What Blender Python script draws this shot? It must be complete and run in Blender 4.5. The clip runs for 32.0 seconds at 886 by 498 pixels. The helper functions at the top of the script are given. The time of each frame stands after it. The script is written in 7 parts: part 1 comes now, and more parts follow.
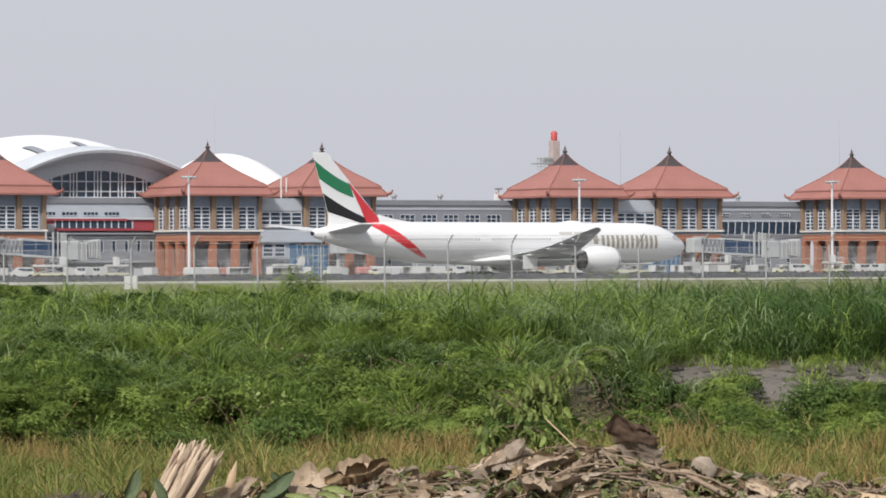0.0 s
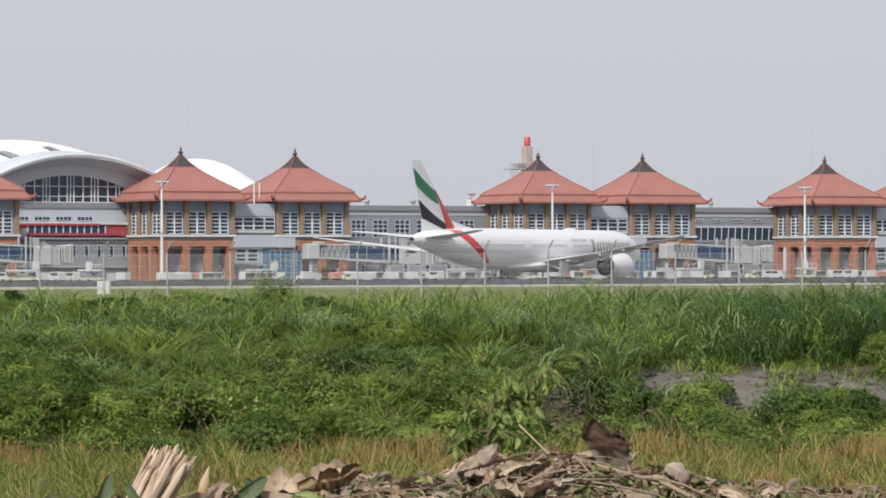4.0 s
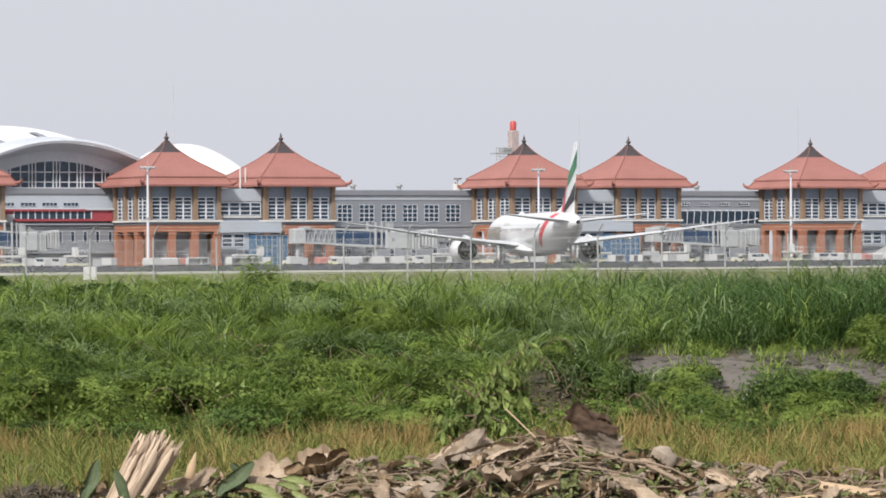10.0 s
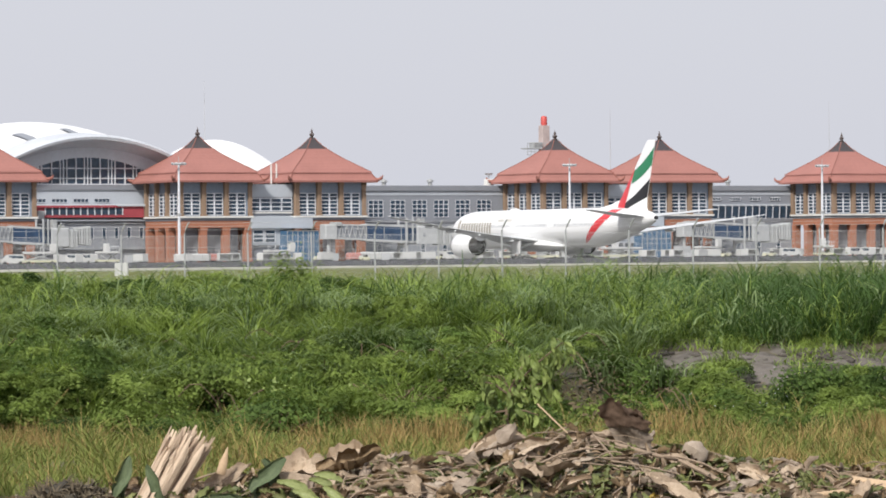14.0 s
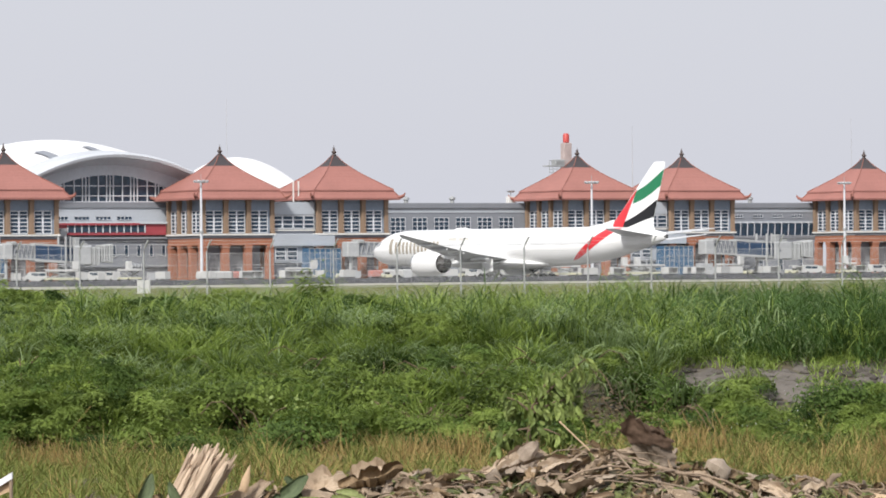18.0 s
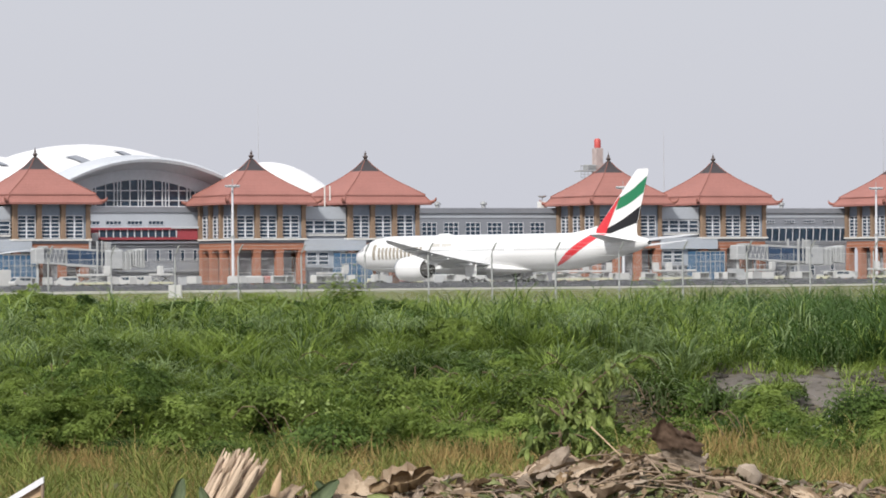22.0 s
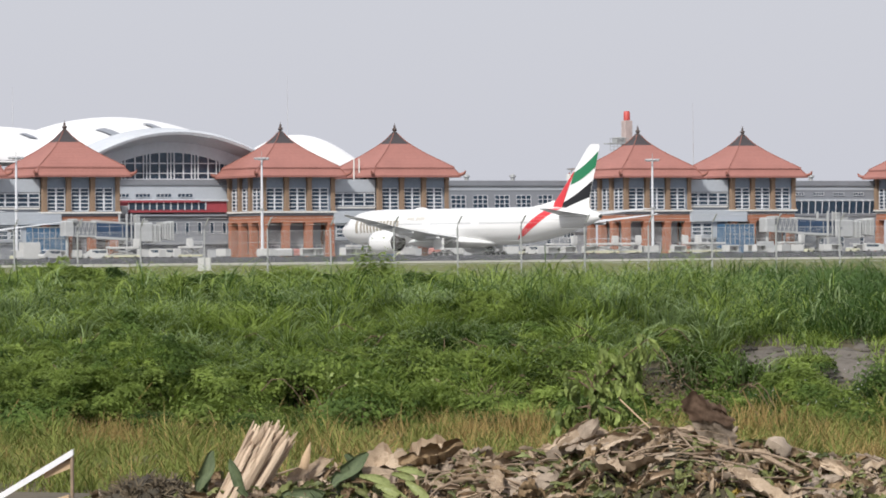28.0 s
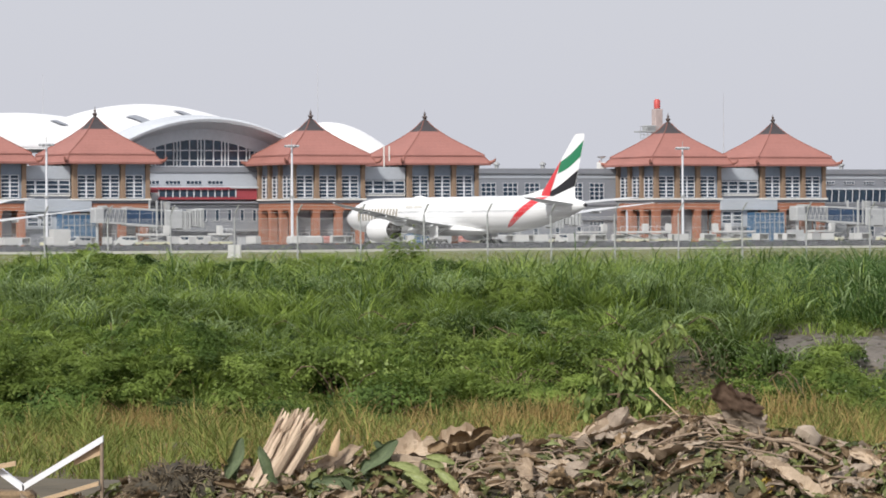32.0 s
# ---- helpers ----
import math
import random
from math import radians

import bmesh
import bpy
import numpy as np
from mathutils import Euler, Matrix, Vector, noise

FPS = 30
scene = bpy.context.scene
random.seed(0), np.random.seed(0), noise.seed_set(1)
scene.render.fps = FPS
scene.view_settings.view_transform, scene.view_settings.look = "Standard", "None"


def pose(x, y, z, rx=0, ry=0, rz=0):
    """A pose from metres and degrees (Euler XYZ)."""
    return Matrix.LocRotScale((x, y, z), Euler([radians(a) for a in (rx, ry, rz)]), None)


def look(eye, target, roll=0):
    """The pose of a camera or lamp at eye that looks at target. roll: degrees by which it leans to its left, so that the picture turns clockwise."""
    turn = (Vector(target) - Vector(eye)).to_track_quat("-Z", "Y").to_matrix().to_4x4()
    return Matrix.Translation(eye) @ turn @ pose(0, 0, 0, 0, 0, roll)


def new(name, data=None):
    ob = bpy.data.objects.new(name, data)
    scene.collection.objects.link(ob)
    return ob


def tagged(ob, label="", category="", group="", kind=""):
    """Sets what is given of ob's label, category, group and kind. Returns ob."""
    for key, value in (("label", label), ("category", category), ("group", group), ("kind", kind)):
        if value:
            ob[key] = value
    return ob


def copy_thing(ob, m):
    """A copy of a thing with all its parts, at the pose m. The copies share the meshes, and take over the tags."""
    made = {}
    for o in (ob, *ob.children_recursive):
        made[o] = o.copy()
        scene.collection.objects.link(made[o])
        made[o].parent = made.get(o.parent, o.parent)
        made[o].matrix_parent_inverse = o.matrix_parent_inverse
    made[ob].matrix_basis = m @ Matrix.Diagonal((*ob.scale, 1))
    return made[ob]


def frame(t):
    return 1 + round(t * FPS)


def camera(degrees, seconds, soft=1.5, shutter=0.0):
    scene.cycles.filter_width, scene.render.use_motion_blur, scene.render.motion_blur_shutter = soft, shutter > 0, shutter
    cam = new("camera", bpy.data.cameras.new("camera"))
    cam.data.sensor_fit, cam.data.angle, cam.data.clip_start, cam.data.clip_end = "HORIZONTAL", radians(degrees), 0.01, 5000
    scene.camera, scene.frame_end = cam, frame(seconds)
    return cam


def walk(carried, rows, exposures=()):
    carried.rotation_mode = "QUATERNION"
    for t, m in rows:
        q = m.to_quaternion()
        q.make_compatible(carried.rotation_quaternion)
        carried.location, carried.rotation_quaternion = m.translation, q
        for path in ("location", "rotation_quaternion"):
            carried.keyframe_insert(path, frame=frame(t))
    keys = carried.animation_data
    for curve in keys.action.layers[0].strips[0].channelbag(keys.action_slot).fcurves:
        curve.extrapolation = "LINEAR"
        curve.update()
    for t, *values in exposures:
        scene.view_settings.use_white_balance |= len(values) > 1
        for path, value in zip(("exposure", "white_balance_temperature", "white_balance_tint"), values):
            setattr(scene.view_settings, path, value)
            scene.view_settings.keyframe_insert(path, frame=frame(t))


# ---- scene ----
# Camera: long lens on a low viewpoint, turned by hand. Columns: seconds, pan right, tilt up, roll.
LENS = math.degrees(2 * math.atan(784 / 7000))
EYE = 2.0
cam = camera(LENS, 32.0, soft=1.8)
TURNS = [
    (0.0, 0.0, 0.0, 0.0), (0.5, 0.106, 0.038, 0.078), (1.0, 0.17, 0.066, 0.077), (1.5, 0.258, 0.045, 0.08), (2.0, 0.332, 0.058, 0.123),
    (2.5, 0.378, 0.085, 0.038), (3.0, 0.393, 0.087, 0.038), (3.5, 0.394, 0.085, 0.12), (5.5, 0.38, 0.006, -0.067), (6.0, 0.379, -0.042, -0.051),
    (6.5, 0.359, -0.107, 0.121), (7.0, 0.344, -0.162, 0.185), (7.5, 0.356, -0.172, 0.054), (8.0, 0.407, -0.166, -0.032), (8.5, 0.47, -0.162, -0.019),
    (9.0, 0.514, -0.173, 0.005), (9.5, 0.563, -0.184, 0.06), (10.0, 0.59, -0.149, -0.113), (10.5, 0.559, -0.147, -0.198), (11.0, 0.5, -0.156, -0.194),
    (11.5, 0.422, -0.186, -0.258), (12.0, 0.324, -0.193, -0.215), (12.5, 0.213, -0.229, -0.195), (13.0, 0.159, -0.241, -0.181), (13.5, 0.15, -0.247, -0.267),
    (14.0, 0.139, -0.213, -0.241), (14.5, 0.108, -0.202, -0.36), (16.5, -0.039, -0.087, -0.328), (17.0, -0.07, -0.023, -0.411), (17.5, -0.123, 0.009, -0.223),
    (18.0, -0.182, 0.042, -0.269), (18.5, -0.233, 0.061, -0.179), (19.0, -0.285, 0.093, -0.268), (19.5, -0.298, 0.124, -0.183), (20.0, -0.301, 0.161, -0.203),
    (20.5, -0.371, 0.199, -0.179), (21.0, -0.475, 0.209, -0.241), (21.5, -0.561, 0.151, -0.329), (22.0, -0.635, 0.118, -0.199), (22.5, -0.675, 0.108, -0.273),
    (23.0, -0.724, 0.104, -0.299), (23.5, -0.771, 0.077, -0.153), (24.0, -0.813, 0.054, -0.235), (24.5, -0.848, 0.025, -0.183), (25.0, -0.86, -0.006, -0.099),
    (25.5, -0.85, -0.007, -0.273), (27.5, -1.036, -0.246, -0.125), (28.0, -1.058, -0.275, -0.204), (28.5, -1.092, -0.288, -0.042), (29.0, -1.16, -0.3, -0.008),
    (29.5, -1.235, -0.283, -0.012), (30.0, -1.276, -0.256, 0.002), (30.5, -1.335, -0.28, -0.08), (31.0, -1.373, -0.319, -0.096), (31.5, -1.432, -0.386, 0.054),
    (32.0, -1.491, -0.45, -0.064)]
TILT, ROLL = 0.229, -0.25
walk(cam, [(t, pose(0, 0, EYE, 90 + TILT + up, -(ROLL + lean), -pan)) for t, pan, up, lean in TURNS],
     exposures=[(0.0, 0.0), (3.5, 0.0), (6.0, 0.03), (7.0, 0.13), (9.0, 0.17), (14.0, 0.17), (18.0, 0.17), (20.0, 0.18), (21.0, 0.08), (23.0, 0.08), (25.0, 0.05), (28.0, 0.06), (32.0, 0.09)])

# ---- light: hazy tropical noon ----
SUN_UP, SUN_FROM = 42, 205
world = bpy.data.worlds.new("hazy_sky")
world.use_nodes = True
scene.world = world
wn, wl = world.node_tree.nodes, world.node_tree.links
wn.clear()
w_out, w_bg, w_sky, w_mix = wn.new("ShaderNodeOutputWorld"), wn.new("ShaderNodeBackground"), wn.new("ShaderNodeTexSky"), wn.new("ShaderNodeMix")
w_sky.sky_type, w_sky.sun_disc = "NISHITA", False
w_sky.sun_elevation, w_sky.sun_rotation = radians(SUN_UP), radians(SUN_FROM)
w_sky.air_density, w_sky.dust_density = 1.4, 3.0
w_mix.data_type, w_mix.factor_mode = "RGBA", "UNIFORM"
w_mix.inputs["Factor"].default_value = 0.9
w_mix.inputs["B"].default_value = (6.15, 6.28, 7.0, 1)     # cloud veil
wl.new(w_sky.outputs["Color"], w_mix.inputs["A"])
wl.new(w_mix.outputs["Result"], w_bg.inputs["Color"])
w_bg.inputs["Strength"].default_value = 0.1
wl.new(w_bg.outputs["Background"], w_out.inputs["Surface"])
sun = new("sun", bpy.data.lights.new("sun", "SUN"))
sun.data.energy, sun.data.angle, sun.data.color = 3.9, radians(6), (1.0, 0.97, 0.92)
a, e = radians(SUN_FROM), radians(SUN_UP)
sun.matrix_world = look((900 * math.sin(a) * math.cos(e), 900 * math.cos(a) * math.cos(e), 900 * math.sin(e)), (0, 0, 0))


# ---- materials ----
def material(name, color, rough=0.6, metal=0.0, vary=0.12, size=1.0, fine=6.0, bump=0.0, island=0.0, tint=None, through_light=0.0, coat=0.0, stretch=(1, 1, 1), each=0.0, shine=0.5):
    """A surface with stains at one scale and grain at a finer one; island and each vary loose pieces."""
    m = bpy.data.materials.new(name)
    m.use_nodes = True
    n, l = m.node_tree.nodes, m.node_tree.links
    b = n["Principled BSDF"]
    b.inputs["Roughness"].default_value, b.inputs["Metallic"].default_value = rough, metal
    b.inputs["Coat Weight"].default_value, b.inputs["Specular IOR Level"].default_value = coat, shine
    tex = n.new("ShaderNodeTexCoord")
    mp = n.new("ShaderNodeMapping")
    mp.inputs["Scale"].default_value = stretch
    l.new(tex.outputs["Object"], mp.inputs["Vector"])
    big, small = n.new("ShaderNodeTexNoise"), n.new("ShaderNodeTexNoise")
    for t, s, d in ((big, 1 / size, 4), (small, fine / size, 3)):
        t.inputs["Scale"].default_value, t.inputs["Detail"].default_value = s, d
        l.new(mp.outputs["Vector"], t.inputs["Vector"])
    add = n.new("ShaderNodeMath")
    add.operation = "ADD"
    l.new(big.outputs["Fac"], add.inputs[0])
    l.new(small.outputs["Fac"], add.inputs[1])
    last = add.outputs[0]
    low, high = (0.75, 1.25) if island else (0.6, 1.4)
    if island or each:
        info = n.new("ShaderNodeNewGeometry" if island else "ShaderNodeObjectInfo")
        mul = n.new("ShaderNodeMath")
        mul.operation = "MULTIPLY_ADD"
        l.new(info.outputs["Random Per Island" if island else "Random"], mul.inputs[0])
        mul.inputs[1].default_value = (island or each) * 2
        l.new(last, mul.inputs[2])
        last, low, high = mul.outputs[0], low, high + (island or each) * 2
    rng = n.new("ShaderNodeMapRange")
    rng.inputs["From Min"].default_value, rng.inputs["From Max"].default_value = low, high
    l.new(last, rng.inputs["Value"])
    mix = n.new("ShaderNodeMix")
    mix.data_type = "RGBA"
    dark = [c * (1 - vary) for c in color]
    light = [min(1, c * (1 + vary)) for c in color] if tint is None else tint
    mix.inputs["A"].default_value, mix.inputs["B"].default_value = (*dark, 1), (*light, 1)
    l.new(rng.outputs["Result"], mix.inputs["Factor"])
    l.new(mix.outputs["Result"], b.inputs["Base Color"])
    if bump:
        bp = n.new("ShaderNodeBump")
        bp.inputs["Strength"].default_value, bp.inputs["Distance"].default_value = min(1, bump), bump * 0.05 * size
        l.new(small.outputs["Fac"], bp.inputs["Height"])
        l.new(bp.outputs["Normal"], b.inputs["Normal"])
    if through_light:
        tr, ms = n.new("ShaderNodeBsdfTranslucent"), n.new("ShaderNodeMixShader")
        l.new(mix.outputs["Result"], tr.inputs["Color"])
        ms.inputs["Fac"].default_value = through_light
        l.new(b.outputs["BSDF"], ms.inputs[1])
        l.new(tr.outputs["BSDF"], ms.inputs[2])
        l.new(ms.outputs["Shader"], n["Material Output"].inputs["Surface"])
    return m


def ribbed(name, color, pitch, rough=0.7, vary=0.15, size=6.0):
    """Roof tile courses: a wave of relief and shade across the slope, with weathering."""
    m = material(name, color, rough, vary=vary, size=size, fine=14)
    n, l = m.node_tree.nodes, m.node_tree.links
    wave, tex, bp = n.new("ShaderNodeTexWave"), n.new("ShaderNodeTexCoord"), n.new("ShaderNodeBump")
    wave.bands_direction = "Z"
    wave.inputs["Scale"].default_value, wave.inputs["Distortion"].default_value = 0.314 / pitch, 0.6
    l.new(tex.outputs["Object"], wave.inputs["Vector"])
    bp.inputs["Strength"].default_value, bp.inputs["Distance"].default_value = 0.6, 0.06
    l.new(wave.outputs["Fac"], bp.inputs["Height"])
    l.new(bp.outputs["Normal"], n["Principled BSDF"].inputs["Normal"])
    return m


# soil is darkened to stand in for the shade in gaps between the scrub
M_SOIL = material("soil", (0.10, 0.082, 0.052), 0.95, vary=0.35, size=1.2, bump=0.6)
M_TURF = material("mown_turf", (0.10, 0.122, 0.032), 0.95, vary=0.25, size=9, fine=40, tint=(0.175, 0.175, 0.058), stretch=(0.35, 1, 1), shine=0.05)
M_ASPHALT = material("asphalt", (0.052, 0.052, 0.057), 0.9, vary=0.25, size=14, fine=30, shine=0.12)
M_KERB = material("pale_concrete", (0.52, 0.51, 0.47), 0.85, vary=0.15, size=3)
M_GREY_WALL = material("grey_wall_panel", (0.245, 0.26, 0.29), 0.7, vary=0.10, size=5, fine=10)
M_LIGHT_WALL = material("light_grey_cladding", (0.43, 0.46, 0.50), 0.6, vary=0.08, size=4, fine=10)
M_DARK_WALL = material("shaded_blue_grey_panel", (0.24, 0.29, 0.36), 0.6, vary=0.15, size=3)
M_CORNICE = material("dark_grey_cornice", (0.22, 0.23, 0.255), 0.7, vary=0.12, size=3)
M_ORANGE = material("orange_brick_render", (0.36, 0.15, 0.09), 0.8, vary=0.16, size=3, fine=12)
M_BROWN = material("ochre_brown_stone", (0.27, 0.185, 0.125), 0.8, vary=0.16, size=2, fine=10)
M_LEDGE = material("pale_ledge", (0.66, 0.65, 0.62), 0.7, vary=0.1, size=2)
M_TILE = ribbed("terracotta_roof_tile", (0.33, 0.143, 0.118), 0.35)
M_TILE_DARK = ribbed("weathered_dark_tile", (0.058, 0.05, 0.053), 0.3)
M_RIDGE = material("ridge_tile", (0.27, 0.11, 0.085), 0.8, vary=0.2, size=1)
M_FINIAL = material("dark_carved_stone", (0.09, 0.07, 0.065), 0.8, vary=0.2, size=0.5)
M_GLASS = material("dark_window_glass", (0.03, 0.052, 0.082), 0.12, vary=0.35, size=2.0, fine=2)
M_GLASS_BLUE = material("blue_glazing", (0.06, 0.135, 0.24), 0.15, vary=0.35, size=2.5, fine=3)
M_TUNNEL_GLASS = material("navy_tunnel_glass", (0.035, 0.065, 0.125), 0.2, vary=0.3, size=2.0, fine=3)
M_FRAME = material("white_window_frame", (0.64, 0.655, 0.69), 0.5, vary=0.06, size=1)
M_DOME = material("white_membrane_roof", (0.77, 0.77, 0.775), 0.5, vary=0.04, size=8)
M_ARCH = material("pale_metal_fascia", (0.52, 0.545, 0.58), 0.5, vary=0.08, size=4)
M_SOFFIT = material("grey_soffit", (0.50, 0.53, 0.57), 0.7, vary=0.1, size=4)
M_RED = material("red_panel", (0.36, 0.065, 0.08), 0.5, vary=0.12, size=2)
M_STEEL = material("galvanised_steel", (0.52, 0.53, 0.54), 0.45, 0.35, vary=0.12, size=0.5)
M_POST = material("fence_steel", (0.40, 0.41, 0.42), 0.55, 0.3, vary=0.2, size=0.4)
M_BRIDGE = material("off_white_bridge_panel", (0.42, 0.43, 0.435), 0.5, vary=0.12, size=1.5)
M_GREY_TRIM = material("weathered_grey_metal", (0.36, 0.37, 0.37), 0.6, 0.2, vary=0.15, size=1)
M_RUBBER = material("black_rubber", (0.035, 0.035, 0.036), 0.85, vary=0.2, size=0.5)
M_WHITE_VEHICLE = material("white_vehicle_paint", (0.52, 0.52, 0.51), 0.4, vary=0.08, size=1)
M_RED_WHITE = material("faded_red_paint", (0.46, 0.20, 0.175), 0.5, vary=0.1, size=1)
M_YELLOW = material("cream_yellow_paint", (0.55, 0.54, 0.38), 0.5, vary=0.1, size=1)
M_AIRFRAME = material("white_aircraft_paint", (0.79, 0.79, 0.785), 0.28, vary=0.025, size=6, fine=10, coat=0.3)
M_WING = material("light_grey_wing_paint", (0.60, 0.61, 0.62), 0.4, vary=0.06, size=3, fine=8)
M_LIP = material("polished_lip", (0.75, 0.75, 0.76), 0.18, 1.0, vary=0.05, size=1)
M_ENGINE_DARK = material("dark_engine_metal", (0.03, 0.03, 0.034), 0.45, 0.5, vary=0.2, size=0.5)
M_NOZZLE = material("heat_stained_nozzle", (0.10, 0.09, 0.085), 0.4, 0.7, vary=0.2, size=0.5)
M_LIVERY_RED = material("livery_red", (0.62, 0.035, 0.045), 0.35, vary=0.05, size=3)
M_LIVERY_GREEN = material("livery_green", (0.02, 0.19, 0.085), 0.35, vary=0.05, size=3)
M_LIVERY_BLACK = material("livery_black", (0.012, 0.012, 0.014), 0.35, vary=0.05, size=3)
M_LIVERY_GOLD = material("livery_gold_grey", (0.33, 0.29, 0.23), 0.4, vary=0.08, size=1)
M_LIVERY_PALE = material("livery_pale_grey", (0.55, 0.53, 0.49), 0.4, vary=0.06, size=1)
M_CABIN = material("cabin_window_dark", (0.45, 0.46, 0.48), 0.2, vary=0.1, size=1)


# ---- mesh tools ----
class Shape:
    def __init__(self):
        self.v, self.f = [], []

    def add(self, verts, faces):
        k = len(self.v)
        self.v += [tuple(p) for p in verts]
        self.f += [tuple(i + k for i in f) for f in faces]
        return self

    def box(self, x0, x1, y0, y1, z0, z1, m=None):
        p = [Vector((x, y, z)) for z in (z0, z1) for x, y in ((x0, y0), (x1, y0), (x1, y1), (x0, y1))]
        if m is not None:
            p = [m @ q for q in p]
        return self.add(p, [(3, 2, 1, 0), (4, 5, 6, 7), (0, 1, 5, 4), (1, 2, 6, 5), (2, 3, 7, 6), (3, 0, 4, 7)])

    def slab(self, x0, x1, y0, y1, z0, z1, c):
        """A box with its upright and top edges cut back by c."""
        ring = [(x0 + c, y0), (x1 - c, y0), (x1, y0 + c), (x1, y1 - c), (x1 - c, y1), (x0 + c, y1), (x0, y1 - c), (x0, y0 + c)]
        mx, my = (x0 + x1) / 2, (y0 + y1) / 2
        kx, ky = 1 - 2 * c / (x1 - x0), 1 - 2 * c / (y1 - y0)
        top = [(mx + (x - mx) * kx, my + (y - my) * ky) for x, y in ring]
        return self.loft([[(x, y, z0) for x, y in ring], [(x, y, z1 - c) for x, y in ring], [(x, y, z1) for x, y in top]])

    def loft(self, rings, caps=True, close=True):
        n = len(rings[0])
        k = len(self.v)
        for r in rings:
            self.v += [tuple(p) for p in r]
        for j in range(len(rings) - 1):
            for i in range(n if close else n - 1):
                q = (i + 1) % n
                self.f.append((k + j * n + i, k + j * n + q, k + (j + 1) * n + q, k + (j + 1) * n + i))
        if caps:
            self.f.append(tuple(k + i for i in reversed(range(n))))
            self.f.append(tuple(k + (len(rings) - 1) * n + i for i in range(n)))
        return self

    def tube(self, points, radius, n=6, caps=True):
        pts = [Vector(p) for p in points]
        rad = radius if isinstance(radius, (list, tuple)) else [radius] * len(pts)
        rings = []
        for i, p in enumerate(pts):
            d = (pts[min(i + 1, len(pts) - 1)] - pts[max(i - 1, 0)]).normalized()
            s = d.cross(Vector((0, 0, 1)) if abs(d.z) < 0.95 else Vector((1, 0, 0))).normalized()
            t = s.cross(d)
            rings.append([p + rad[i] * (math.cos(2 * math.pi * k / n) * s + math.sin(2 * math.pi * k / n) * t) for k in range(n)])
        return self.loft(rings, caps)

    def lathe(self, profile, n=24, axis="x", at=(0, 0, 0), caps=False):
        rings = []
        for s, r in profile:
            ring = []
            for k in range(n):
                c, d = r * math.cos(2 * math.pi * k / n), r * math.sin(2 * math.pi * k / n)
                p = {"x": (s, c, d), "z": (c, d, s), "y": (c, s, d)}[axis]
                ring.append((p[0] + at[0], p[1] + at[1], p[2] + at[2]))
            rings.append(ring)
        return self.loft(rings, caps)

    def sheet(self, nx, ny, fn):
        k = len(self.v)
        for j in range(ny + 1):
            for i in range(nx + 1):
                self.v.append(tuple(fn(i / nx, j / ny)))
        for j in range(ny):
            for i in range(nx):
                q = k + j * (nx + 1) + i
                self.f.append((q, q + 1, q + nx + 2, q + nx + 1))
        return self

    def mesh(self, name, mat, smooth=False):
        me = bpy.data.meshes.new(name)
        me.from_pydata(self.v, [], self.f)
        me.materials.append(mat)
        if smooth:
            me.polygons.foreach_set("use_smooth", [True] * len(me.polygons))
            me.set_sharp_from_angle(angle=0.7)
        return me


def part(name, shape, mat, parent=None, label="", smooth=False):
    """Links a shape, or a mesh made before, as one mesh object under a thing or a part."""
    ob = new(name, shape if isinstance(shape, bpy.types.Mesh) else shape.mesh(name, mat, smooth))
    if parent is not None:
        ob.parent = parent
    if label:
        ob["label"] = label
    return ob


def thing(name, label, category, group="", kind="", at=None):
    ob = tagged(new(name), label, category, group, kind)
    ob.empty_display_size = 0.5
    if at is not None:
        ob.matrix_basis = at
    return ob


def quick_mesh(name, verts, quads, mat, smooth=True):
    """A mesh of many small faces from arrays."""
    me = bpy.data.meshes.new(name)
    verts, quads = np.asarray(verts, np.float32), np.asarray(quads, np.int32)
    k = quads.shape[1]
    me.vertices.add(len(verts))
    me.vertices.foreach_set("co", verts.ravel())
    me.loops.add(quads.size)
    me.loops.foreach_set("vertex_index", quads.ravel())
    me.polygons.add(len(quads))
    me.polygons.foreach_set("loop_start", np.arange(0, quads.size, k, dtype=np.int32))
    if smooth:
        me.polygons.foreach_set("use_smooth", np.ones(len(quads), bool))
    me.update(calc_edges=True)
    me.validate()
    me.materials.append(mat)
    return me

# ---- ground ----
TH = 28.5                                            # the airport's own direction, degrees off the line of sight's square
TU, TV = Vector((math.cos(radians(TH)), math.sin(radians(TH)), 0)), Vector((-math.sin(radians(TH)), math.cos(radians(TH)), 0))
EDGE = 475.0                                         # distance of the paved edge straight ahead
APRON_Z = -0.25


def smooth(a, b, x):
    t = max(0.0, min(1.0, (x - a) / (b - a)))
    return t * t * (3 - 2 * t)


def ground_z(x, y):
    lumps = noise.noise((x * 0.35, y * 0.35, 0)) * 0.10 + noise.noise((x * 1.3, y * 1.3, 7)) * 0.04
    near = 0.45 - 1.6 * smooth(23.5, 44, y)
    foot = 66.5 + 1.2 * noise.noise((x * 0.12, 3, 0))
    bank = 1.35 * smooth(foot, foot + 8, y)
    z = near + bank + lumps * (1 - smooth(110, 190, y))
    z -= 0.2 * smooth(120, 200, y)
    v = -math.sin(radians(TH)) * x + math.cos(radians(TH)) * (y - EDGE)
    return z + max(-1.5, min(0.0, -0.02 * v))


def spread(*runs):
    out = []
    for a, b, step in runs:
        n = max(1, round((b - a) / step))
        out += [a + (b - a) * i / n for i in range(n)]
    return out + [runs[-1][1]]


